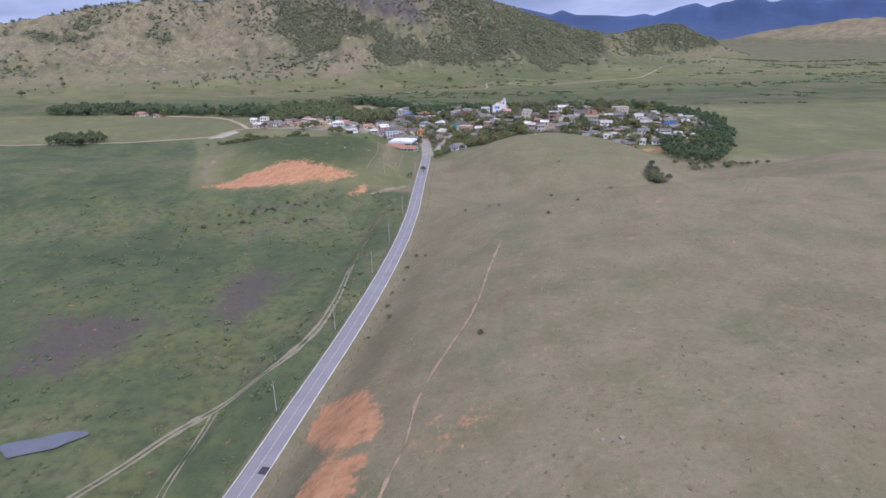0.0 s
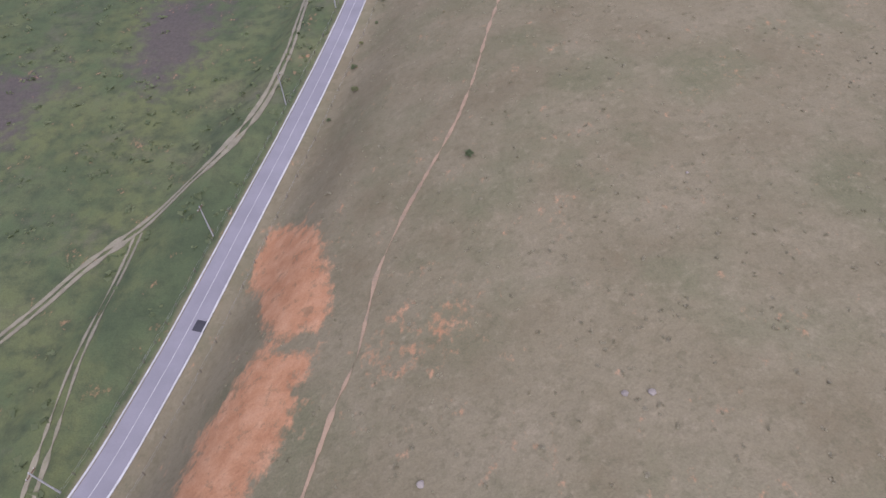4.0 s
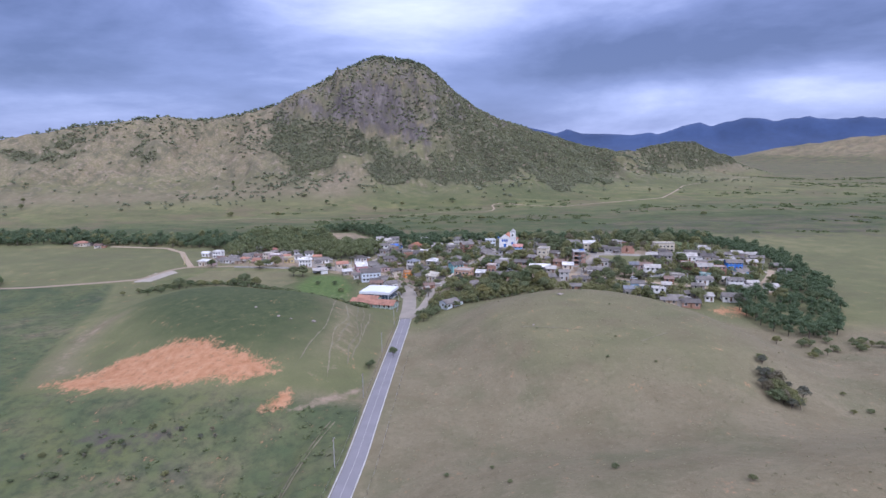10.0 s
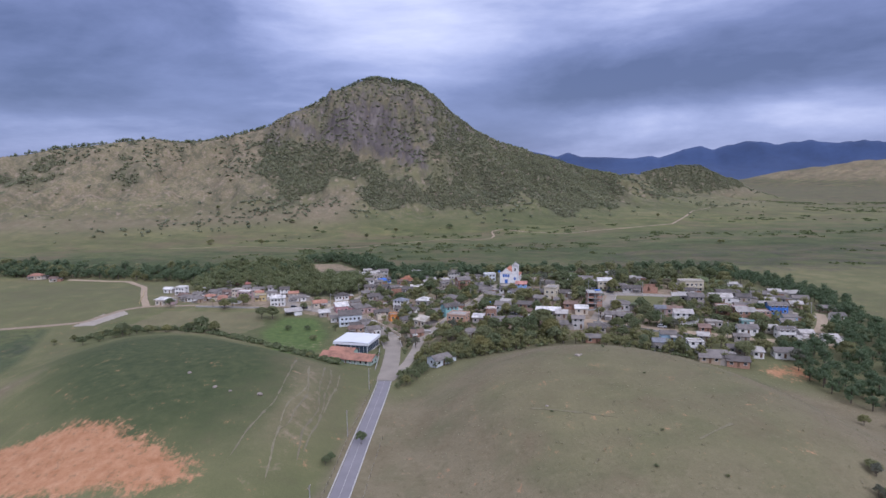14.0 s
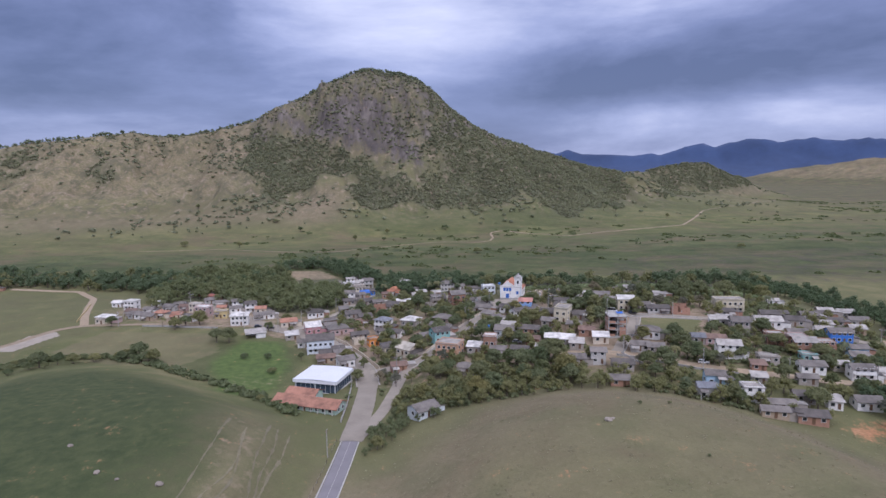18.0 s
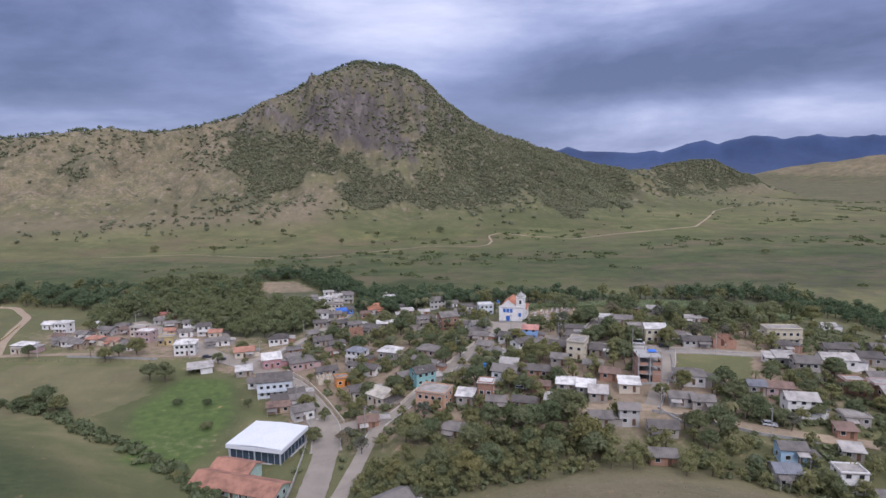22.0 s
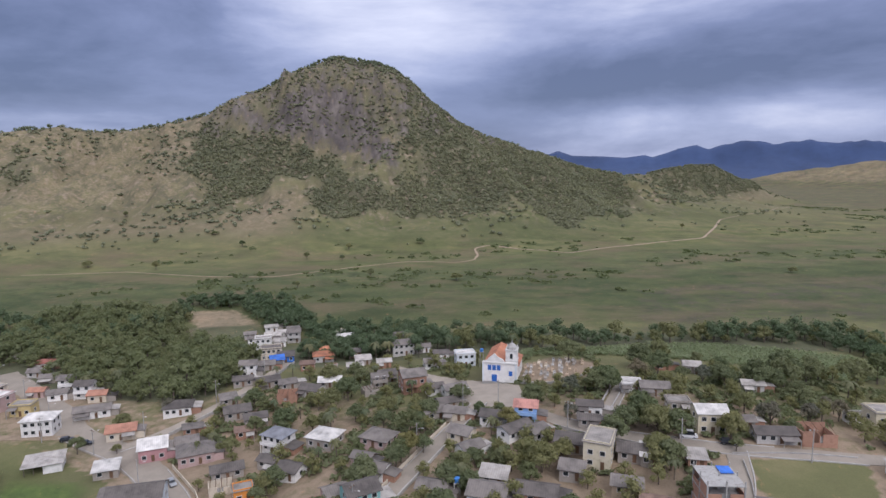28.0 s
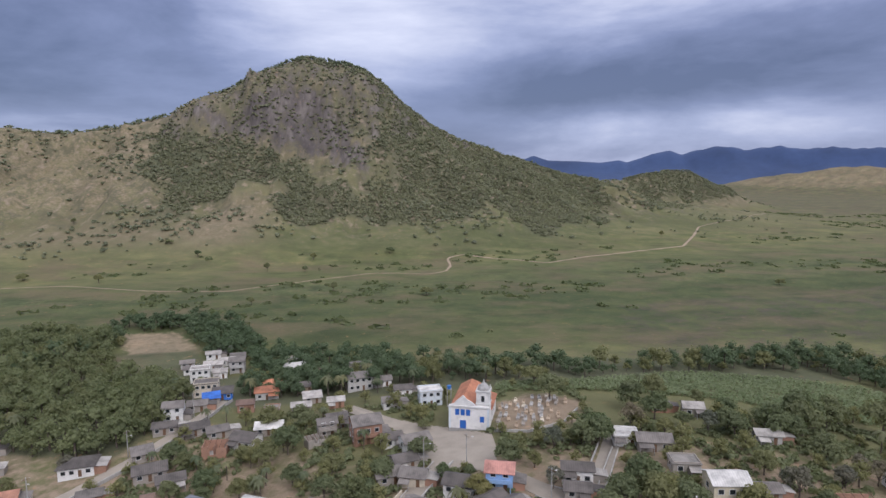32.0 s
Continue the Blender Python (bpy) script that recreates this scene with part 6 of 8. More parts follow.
house(106.5, 291.5, -5, 7, 6, 2.8, "gable", "cement", "slate", "small grey house at the end of a row")
house(-20.5, 405.5, 10, 9, 7, 3, "gable", "tan", "slate", "tan house with a grey roof under palms")
house(-4.6, 381.0, 10, 8, 6, 3, "gable", "brick", "palegrey", "small brick house with a pale roof")
house(16.0, 376.5, 14, 8, 7, 3.2, "gable", "white", "slate", "white house with a grey roof on the square")
house(-41.5, 360.0, 26, 9, 7, 3, "gable", "cement", "slate", "grey lane-side house with a weathered roof")
house(-45.5, 331.5, 24, 10, 7, 3, "gable", "cement", "darkslate", "grey lane-side house with a dark roof")
house(18.0, 341.0, 20, 8, 7, 3, "gable", "white", "darkslate", "small white house with a dark roof by the square")
house(18.0, 316.5, 20, 9, 7, 3, "gable", "cement", "slate", "grey house with a weathered roof on the lane")
house(-63.0, 315.5, 22, 9, 8, 3.2, "gable", "tan", "slate", "tan house with a large grey roof")
house(93.5, 305.5, -8, 9, 7, 3, "flat", "cement", "cement", "low grey house with a flat roof")
house(105.5, 350.0, -10, 7, 6, 2.8, "gable", "brick", "slate", "small brick house at the cane field")
house(-31.5, 300.5, -20, 8, 6, 2.8, "gable", "cement", "darkslate", "grey backyard house with a dark roof")
house(-1.5, 290.5, -24, 8, 6, 2.8, "gable", "rose", "slate", "faded pink backyard house")
house(28.5, 287.5, 36, 9, 7, 3, "gable", "white", "slate", "white house with a grey roof above the lane")
house(34.0, 271.5, -16, 9, 6, 2.8, "shed", "cement", "palegrey", "cement outhouse with a pale roof")
house(64.5, 262.0, -18, 9, 7, 3, "gable", "tan", "slate", "tan house with a weathered roof")
house(46.0, 238.0, -12, 8, 6, 2.8, "shed", "brick", "palegrey", "brick hut with a pale sheet roof")
house(104.4, 202.5, -8, 9, 7, 4.4, "gable", "skypale", "slate", "tall pale blue house with a grey roof at the dome's foot")
house(119.3, 184.0, -8, 11, 6, 2.8, "gable", "cement", "slate", "long grey house at the field's edge")
house(149.6, 186.0, -8, 11, 8, 3.2, "gable", "white", "slate", "white house with a grey roof above bare soil")
house(163.5, 210.0, -8, 11, 8, 5, "gable", "white", "slate", "two-storey white house on the eastern street")
house(175.0, 213.1, -8, 8, 7, 3, "gable", "white", "palegrey", "white house with a pale roof")
house(157.3, 242.6, -8, 10, 8, 4.4, "flat", "rose", "palegrey", "pinkish unplastered house with a pale roof")
house(225.0, 310.7, -8, 14, 8, 3, "shed", "cement", "palegrey", "long open shed under a pale metal roof")
house(172.7, 285.6, -8, 10, 7, 3, "gable", "cement", "darkslate", "grey house with a dark roof in a row")
house(214.8, 251.6, -8, 9, 7, 3, "gable", "white", "slate", "white house beside the earth street")
house(183.4, 208.1, -8, 9, 7, 3, "gable", "white", "palegrey", "white house with a pale roof at the village edge")
house(217.7, 268.6, -8, 9, 7, 3, "gable", "tan", "slate", "tan house with a grey roof")
house(-72.8, 466.9, 14, 8, 6, 3, "gable", "white", "palegrey", "pale roofed house at the top of the hamlet")
house(-62.3, 453.0, 14, 9, 7, 3.2, "gable", "palegrey", "slate", "grey hillside house with a fibre-cement roof")
house(-52.1, 398.3, 14, 10, 7, 3, "shed", "royal", "darkslate", "low house with a dark roof and blue sheet")
house(-56.5, 383.5, 14, 9, 7, 3, "gable", "cement", "slate", "grey house beside the lane")
house(-34.9, 399.5, 14, 12, 9, 3.4, "hip", "palegrey", "orange", "pale house under a bright orange tiled roof")
house(-14.7, 388.5, 14, 9, 6, 2.6, "shed", "cement", "palegrey", "low shed with a pale roof")
house(-60.5, 364.3, 14, 10, 7, 3, "gable", "cement", "darkslate", "grey lane house with a dark roof")
# ---- trees ----
def leaf_quads(centres, normals, sizes, gen):
    """Small leaf sprays: one bent quad each, facing about along the normals."""
    n = len(centres)
    nrm = normals + gen.normal(0, 0.40, (n, 3))
    nrm /= np.linalg.norm(nrm, axis=1)[:, None]
    t = np.cross(nrm, gen.normal(0, 1, (n, 3)))
    t /= np.linalg.norm(t, axis=1)[:, None] + 1e-9
    b = np.cross(nrm, t)
    s = sizes[:, None]
    a = gen.uniform(0.6, 1.1, (n, 1))
    co = np.stack([centres - t * s - b * s * a * 0.5, centres + t * s * 0.3 - b * s * a, centres + t * s + b * s * a * 0.5, centres - t * s * 0.3 + b * s * a - nrm * s * 0.35], 1)
    return co.reshape(-1, 3), np.arange(4 * n).reshape(-1, 4)


BALL = bmesh.new()
bmesh.ops.create_icosphere(BALL, subdivisions=1, radius=1)
BALL_CO = np.array([v.co for v in BALL.verts])
BALL_TRI = np.array([[v.index for v in f.verts] for f in BALL.faces])
BALL.free()


def mesh_from(name, co, faces, mats):
    """faces: arrays of quads or triangles with the material's slot."""
    me = bpy.data.meshes.new(name)
    loops = np.concatenate([f.ravel() for f, _ in faces])
    counts = np.concatenate([np.full(len(f), f.shape[1]) for f, _ in faces])
    me.vertices.add(len(co))
    me.vertices.foreach_set("co", np.asarray(co, np.float32).ravel())
    me.loops.add(len(loops))
    me.loops.foreach_set("vertex_index", loops.astype(np.int32))
    me.polygons.add(len(counts))
    me.polygons.foreach_set("loop_start", np.r_[0, np.cumsum(counts)[:-1]].astype(np.int32))
    me.polygons.foreach_set("material_index", np.concatenate([np.full(len(f), k) for f, k in faces]).astype(np.int32))
    me.update(calc_edges=True)
    for m in mats:
        me.materials.append(m)
    return me


def crown_arrays(blobs, per, leaf, gen, core=0.72):
    """Leaf sprays over the shells of some lobes, round dark inner masses."""
    cos, quads, tris, at = [], [], [], 0
    for c, r in blobs:
        d = gen.normal(0, 1, (per, 3))
        d /= np.linalg.norm(d, axis=1)[:, None]
        d[:, 2] = np.where(d[:, 2] < -0.45, -d[:, 2], d[:, 2])
        shell = gen.uniform(0.62, 1.18, (per, 1))
        co, q = leaf_quads(np.array(c) + d * np.array(r) * shell, d, gen.uniform(0.55, 1.15, per) * leaf, gen)
        cos.append(co)
        quads.append(q + at)
        at += len(co)
        ball = BALL_CO * np.array(r) * core * gen.uniform(0.82, 1.14, (len(BALL_CO), 1)) + np.array(c)
        cos.append(ball)
        tris.append(BALL_TRI + at)
        at += len(ball)
    return np.concatenate(cos), np.concatenate(quads), np.concatenate(tris)


def lobes(kind, gen):
    """The lobes of a crown one metre high over all."""
    wide, low, n = dict(broad=(0.50, 0.42, 17), round=(0.44, 0.48, 14), light=(0.46, 0.45, 15), grey=(0.44, 0.50, 11), bush=(0.72, 0.42, 11))[kind]
    out = []
    for i in range(n):
        a = 2.4 * i + gen.uniform(-0.4, 0.4)
        f = math.sqrt((i + 0.5) / n)
        z = low + (0.34 if kind != "bush" else 0.18) * (1 - f * f) + gen.uniform(-0.07, 0.10)
        r = wide * gen.uniform(0.26, 0.46)
        out.append(((wide * 0.72 * f * math.cos(a), wide * 0.72 * f * math.sin(a), z), (r, r * gen.uniform(0.85, 1.1), r * gen.uniform(0.62, 0.85))))
    return out


LEAVES = dict(broad=leaf_green, round=leaf_green, light=leaf_light, grey=leaf_grey, bush=leaf_green, palm=leaf_palm)
TREE_WORDS = dict(broad="broad leafy green tree with an uneven crown", round="compact dark green tree with a rounded crown", light="yellowish green leafy tree with a loose crown",
                  grey="half-bare greyish tree with thin foliage", bush="low spreading green bush on the grass", palm="slender coconut palm with drooping fronds")
templates = {}


def tree_template(kind, seed):
    gen = np.random.default_rng(seed)
    ob = new("tree" if kind not in ("palm", "bush") else "palm_tree" if kind == "palm" else "bush")
    tagged(ob, TREE_WORDS[kind], dict(palm="palm", bush="bush").get(kind, "tree"), "palms" if kind == "palm" else "village trees")
    bm = bmesh.new()
    if kind == "palm":
        lean = gen.uniform(-0.08, 0.08, 2)
        pts = [(lean[0] * f * f, lean[1] * f * f, -0.05 + 0.80 * f) for f in np.linspace(0, 1, 6)]
        for i, (a, b) in enumerate(zip(pts, pts[1:])):
            rod(bm, a, b, 0.024 - 0.002 * i, 0.022 - 0.002 * i, 6)
        part("trunk", bm, trunk_mat, ob)
        top = np.array(pts[-1])
        co, quads, at = [], [], 0
        for k in range(16):
            a, up = k * 2.4 + gen.uniform(-0.2, 0.2), gen.uniform(0.1, 1.0)
            d = np.array([math.cos(a), math.sin(a), 0])
            side = np.array([-math.sin(a), math.cos(a), 0])
            f = np.linspace(0, 1, 7)
            spine = top + d * (0.30 * f)[:, None] + np.array([0, 0, 1.0]) * (0.26 * up * f - 0.34 * f * f)[:, None]
            half = 0.048 * np.sin(np.pi * np.clip(f * 0.92 + 0.08, 0, 1)) + 0.004
            rows = np.stack([spine - side * half[:, None] - (0, 0, 0.02), spine, spine + side * half[:, None] - (0, 0, 0.02)], 1).reshape(-1, 3)
            co.append(rows)
            i = (np.arange(6)[:, None] * 3 + np.arange(2)).ravel() + at
            quads.append(np.stack([i, i + 1, i + 4, i + 3], -1))
            at += len(rows)
        part("crown", mesh_from("crown", np.concatenate(co), [(np.concatenate(quads), 0)], [leaf_palm]), None, ob)
        return ob
    blobs = lobes(kind, gen)
    if kind != "bush":
        fork = 0.30 if kind != "grey" else 0.24
        rod(bm, (0, 0, -0.06), (0.01, 0, fork), 0.030, 0.022, 7)
        for c, r in blobs[::2]:
            rod(bm, (0.01, 0, fork - 0.02), c, 0.016, 0.005, 5)
    else:
        for c, r in blobs[::3]:
            rod(bm, (0, 0, -0.06), c, 0.016, 0.006, 5)
    part("trunk", bm, trunk_mat, ob)
    per = 90 if kind == "grey" else 124
    co, quads, tris = crown_arrays(blobs, per, 0.035 if kind != "bush" else 0.042, gen, 0.40 if kind == "grey" else 0.54)
    part("crown", mesh_from("crown", co, [(quads, 0), (tris, 0)], [LEAVES[kind]]), None, ob)
    return ob


TREES = []
tree_rng = random.Random(5)


def tree(kind, x, y, high):
    """A tree of one of a few forms, turned and sized by itself."""
    TREES.append((x, y))
    pick = (kind, tree_rng.randrange(4 if kind in ("broad", "palm") else 2))
    size, turn = high * tree_rng.uniform(0.92, 1.1), tree_rng.uniform(0, 360)
    m = Matrix.LocRotScale((x, y, ground_at(x, y)), Euler((0, 0, radians(turn))), (size,) * 3)
    if pick not in templates:
        templates[pick] = tree_template(kind, 31 * len(templates) + 7)
        templates[pick].matrix_basis = m
        return templates[pick]
    first = templates[pick]
    ob = copy_thing(first, Matrix())
    ob.matrix_basis = m
    return ob


tree("broad", 52.5, 319.4, 7.5)
tree("grey", 64.2, 322.1, 7)
tree("light", 69.8, 325.2, 5)
tree("broad", 77.3, 323.3, 9)
tree("bush", 35.1, 311.4, 3)
tree("round", 39.6, 312.3, 4)
tree("broad", -141.3, 323.7, 9)
tree("broad", -111.4, 290.2, 9)
tree("round", -97.0, 311.8, 6.5)
tree("bush", -94.9, 265.8, 3.5)
tree("bush", -83.4, 265.9, 3)
tree("bush", -74.5, 244.9, 3.5)
tree("round", -84.6, 312.4, 4)
tree("round", -43.9, 261.3, 6)
tree("light", -34.1, 250.3, 5.5)
tree("round", -41.7, 263.5, 4.5)
tree("round", -23.3, 247.6, 4.5)
tree("round", -29.2, 280.0, 6)
tree("round", -39.3, 258.1, 4)
tree("bush", -12.5, 250.2, 3)
tree("broad", -32.8, 321.6, 5)
tree("broad", 2.1, 324.5, 8)
tree("broad", -8.7, 323.2, 7)
tree("light", 11.0, 306.0, 9)
tree("light", 9.2, 288.2, 8)
tree("broad", 15.4, 291.9, 6)
tree("palm", -24.0, 345.2, 7)
tree("palm", -10.8, 298.4, 7)
tree("palm", -41.9, 370.7, 8)
tree("palm", -32.4, 333.0, 6)
tree("broad", 46.5, 274.0, 9)
tree("broad", 43.4, 279.8, 7)
tree("round", 32.8, 312.1, 5)
tree("broad", 36.4, 279.5, 6)
tree("broad", 29.5, 281.7, 6)
tree("broad", 37.5, 248.8, 7)
tree("broad", 47.6, 230.9, 11)
tree("broad", 50.0, 227.9, 10)
tree("broad", 43.2, 227.6, 9)
tree("broad", 37.7, 225.9, 8)
tree("light", 30.4, 228.2, 8)
tree("broad", 24.3, 227.8, 8)
tree("light", 18.3, 227.3, 7)
tree("broad", 77.8, 269.5, 8)
tree("broad", 76.4, 274.3, 8)
tree("broad", 79.3, 257.2, 6)
tree("round", 80.9, 236.2, 7)
tree("palm", 98.9, 239.4, 8)
tree("broad", 104.3, 242.3, 9)
tree("broad", 103.7, 233.5, 9)
tree("palm", 96.4, 221.0, 8)
tree("broad", 102.6, 223.2, 8)
tree("broad", 105.5, 220.8, 8)
tree("broad", 90.8, 214.3, 9)
tree("light", 84.1, 214.6, 8)
tree("grey", 82.1, 219.2, 5)
tree("bush", 128.0, 256.2, 5)
tree("broad", 129.1, 237.0, 7)
tree("grey", 112.6, 216.4, 6)
tree("broad", 111.2, 218.6, 6)
tree("broad", 98.0, 288.3, 5)
tree("broad", 117.1, 285.2, 5)
tree("grey", 2.5, 235.3, 7)
tree("broad", -1.2, 225.1, 9)
tree("broad", 4.9, 223.7, 8)
tree("light", 9.2, 228.4, 7)
tree("grey", -22.7, 233.1, 5)
tree("broad", -34.3, 234.6, 6)
tree("round", -66.0, 262.5, 4)
tree("broad", 73.1, 291.3, 9)
tree("broad", 79.8, 296.3, 9)
tree("broad", 50.7, 316.9, 8)
tree("grey", 59.4, 301.5, 6)
tree("broad", 73.1, 323.1, 9)
tree("broad", 100.2, 340.8, 9)
tree("palm", 108.9, 377.5, 8)
tree("broad", 116.9, 328.3, 9)
tree("broad", 128.3, 324.0, 10)
tree("broad", 142.1, 332.7, 12)
tree("broad", 154.1, 336.7, 10)
tree("broad", 164.7, 329.0, 13)
tree("light", 183.8, 343.9, 12)
tree("broad", 193.1, 342.3, 11)
tree("palm", 179.5, 308.1, 9)
tree("grey", 114.0, 294.3, 6)
tree("grey", 137.4, 296.6, 7)
tree("grey", 128.2, 295.3, 6)
tree("broad", -14.6, 344.3, 10)
tree("broad", -13.3, 362.3, 9)
tree("broad", -24.6, 364.5, 8)
tree("light", 11.3, 290.4, 9)
tree("broad", 8.0, 285.5, 8)
tree("broad", 13.6, 305.9, 7)
tree("light", -44.9, 338.4, 7)
tree("broad", -42.9, 323.4, 7)
tree("broad", -33.6, 326.1, 8)
tree("palm", -29.9, 333.0, 7)
tree("palm", -16.0, 297.4, 7)
tree("broad", -18.9, 322.2, 6)
tree("grey", -80.7, 341.6, 6)
tree("palm", -54.5, 314.2, 7)
tree("light", -50.5, 310.7, 4.5)
tree("light", -57.0, 308.1, 6)
tree("broad", -92.2, 330.4, 7)
tree("broad", 73.6, 369.5, 11)
tree("broad", 72.2, 391.4, 9)
tree("broad", 77.1, 326.0, 10)
tree("broad", 97.8, 354.3, 10)
tree("broad", 108.6, 363.1, 10)
tree("round", 120.5, 355.3, 6)
tree("broad", 117.3, 325.2, 8)
tree("broad", 130.4, 332.3, 8)
tree("broad", 138.8, 327.1, 11)
tree("broad", 149.6, 332.2, 10)
tree("palm", 151.9, 313.9, 9)
tree("broad", 112.2, 301.8, 7)
tree("grey", 114.2, 291.1, 7)
tree("grey", 127.3, 295.0, 6)
tree("grey", 137.6, 303.2, 5)
tree("broad", 80.6, 286.7, 9)
tree("broad", 85.7, 284.7, 9)
tree("light", 79.9, 293.0, 8)
tree("round", 97.8, 277.2, 4)
tree("bush", 28.0, 351.3, 4)
tree("broad", 16.6, 316.7, 7)
tree("palm", -68.2, 418.8, 6)
tree("palm", -43.3, 416.7, 7)
tree("palm", -48.4, 370.6, 6)
tree("palm", -7.2, 366.5, 7)
tree("palm", 35.3, 419.4, 9)
tree("palm", 43.8, 423.9, 9)
tree("palm", 24.2, 400.6, 9)
tree("palm", -6.4, 426.4, 9)
tree("broad", -144.4, 262.9, 9)
tree("broad", -134.1, 255.8, 7)
tree("broad", -149.3, 255.6, 6)
tree("broad", -176.4, 250.5, 6)
tree("broad", -181.4, 245.3, 8)
tree("bush", -160.7, 253.4, 5)
tree("bush", -168.9, 250.6, 5)
tree("round", -188.7, 316.0, 7)
tree("palm", -160.2, 317.7, 7)
tree("broad", -147.2, 318.7, 8)
tree("broad", -150.8, 313.3, 7)
tree("broad", -118.3, 291.1, 9)
tree("grey", -16.6, 223.4, 6)
tree("grey", -24.1, 229.8, 5)
tree("round", 143.9, 189.4, 7)
tree("broad", -16.6, 163.1, 5)
tree("broad", -19.9, 173.8, 4)
tree("broad", 158.3, 226.3, 8)
tree("broad", 155.0, 216.3, 8)
tree("round", 152.2, 252.9, 4)
tree("palm", 137.1, 244.5, 7)
tree("broad", 133.6, 246.9, 6)
tree("light", 92.2, 212.3, 6)
tree("broad", 84.6, 208.0, 6)
tree("broad", 90.2, 192.2, 6)
tree("palm", 90.5, 194.0, 7)
tree("broad", 104.5, 187.0, 7)
tree("broad", 105.9, 186.6, 6)
tree("bush", -140.5, 254.5, 5)
tree("bush", -189.9, 254.6, 4)
tree("round", -26.3, 106.1, 4.5)
tree("broad", -397.8, 490.6, 9)
tree("broad", -406.9, 467.8, 8)
tree("broad", -449.1, 494.3, 9)
tree("broad", -345.5, 443.4, 8)
tree("round", -630.3, 721.6, 8)
tree("broad", -333.5, 247.9, 13)
tree("broad", -624.5, 611.2, 11)
tree("round", -602.6, 678.7, 9)
tree("round", -240.2, 665.2, 8)
tree("round", -115.0, 720.9, 9)
tree("round", -194.6, 764.9, 8)
tree("round", -77.6, 708.7, 7)
tree("broad", -38.9, 617.0, 7)
tree("bush", 32.4, 594.6, 8)
tree("round", -88.0, 569.8, 6)
tree("round", 342.8, 922.4, 8)
tree("bush", -309.7, 677.3, 8)
tree("round", -80.1, 768.2, 8)
tree("bush", -3.9, 794.0, 8)
tree("bush", 312.8, 617.7, 6)
tree("round", 273.0, 963.1, 9)
tree("round", 265.8, 992.9, 8)
tree("bush", -237.5, 803.1, 7)
tree("round", -378.5, 879.9, 8)


def in_poly(x, y, *corners):
    return float(inside(np.array([x]), np.array([y]), *corners)[0]) > 0.5


def clear_of(x, y, room=1.0):
    for hx, hy, r in HOUSES:
        if (x - hx) ** 2 + (y - hy) ** 2 < (r * 0.8 + room) ** 2:
            return False
    for line, wide in STREETS.values():
        for (ax, ay), (bx, by) in zip(line, line[1:]):
            s = min(1, max(0, ((x - ax) * (bx - ax) + (y - ay) * (by - ay)) / ((bx - ax) ** 2 + (by - ay) ** 2)))
            if math.hypot(x - ax - s * (bx - ax), y - ay - s * (by - ay)) < wide / 2 + room + 1.2:
                return False
    if y < 240 and abs(x - float(np.interp(y, ROAD_Y, ROAD_X))) < 4.2 + room:
        return False
    if room > 1.3 and in_poly(x, y, (-92, 430), (-62, 396), (-46, 396), (-48, 436), (-58, 456), (-86, 458)):
        return False
    return not in_poly(x, y, *SQUARE) and not (94 < x < 130 and 248 < y < 276)


def zone(count, cx, cy, rx, ry, kinds, low, high, turn=0.0, room=1.2, apart=2.6):
    """Trees scattered over an oval, clear of houses and streets."""
    c, s = math.cos(radians(turn)), math.sin(radians(turn))
    made, tries = 0, 0
    while made < count and tries < count * 12:
        tries += 1
        a, f = tree_rng.uniform(0, 2 * math.pi), math.sqrt(tree_rng.random())
        u, v = rx * f * math.cos(a), ry * f * math.sin(a)
        x, y = cx + u * c - v * s, cy + u * s + v * c
        if clear_of(x, y, room) and all((x - p) ** 2 + (y - q) ** 2 > apart ** 2 for p, q in TREES):
            tree(tree_rng.choice(kinds), x, y, tree_rng.uniform(low, high))
            made += 1


GREEN = ("broad", "broad", "broad", "light", "round")
zone(12, -10, 402, 78, 16, ("palm",), 8, 11, 2, 1.5, 4.0)
zone(10, -112, 398, 52, 36, ("palm",), 7, 10, -8, 1.5, 4.5)
zone(14, 165, 205, 36, 44, GREEN + ("grey",), 6, 9, -25, 1.2, 3.0)
zone(14, 22, 214, 46, 17, GREEN, 7, 10, 4, 1.2, 2.8)
zone(16, 60, 262, 82, 26, GREEN + ("palm", "palm"), 6, 9, 0, 1.0, 3.2)
zone(14, 10, 300, 46, 40, GREEN + ("palm", "palm"), 6, 9, 20, 1.0, 3.2)
zone(8, -40, 335, 30, 30, GREEN + ("palm",), 6, 9, 0, 1.0, 3.2)
zone(16, 158, 232, 42, 26, GREEN + ("palm",), 5, 8, -8, 1.0, 3.2)
zone(8, 112, 320, 36, 20, GREEN + ("grey",), 6, 9, 0, 1.0, 3.2)
zone(8, -270, 470, 120, 18, ("palm",), 7, 10, 6, 1.5, 4.5)
zone(6, -178, 376, 30, 16, ("palm", "broad"), 5, 8, -10, 1.0, 3.5)
zone(18, 102, 45, 6, 8, ("grey", "grey", "grey", "bush"), 3.2, 5.5, 0, 0.5, 1.3)
zone(8, 158, 116, 22, 5, ("bush", "bush", "broad"), 3, 5, 4, 0.5, 2.4)
zone(8, -196, 240, 40, 10, ("bush", "bush", "broad"), 3, 5, 20, 0.5, 3)
zone(9, 22, -60, 70, 90, ("bush",), 0.8, 1.5, 0, 0.5, 6)
zone(7, 66, 106, 46, 60, ("bush",), 0.7, 1.4, 0, 0.5, 6)
zone(7, -31, -80, 5, 40, ("bush",), 0.8, 1.5, -8, 0.5, 6)


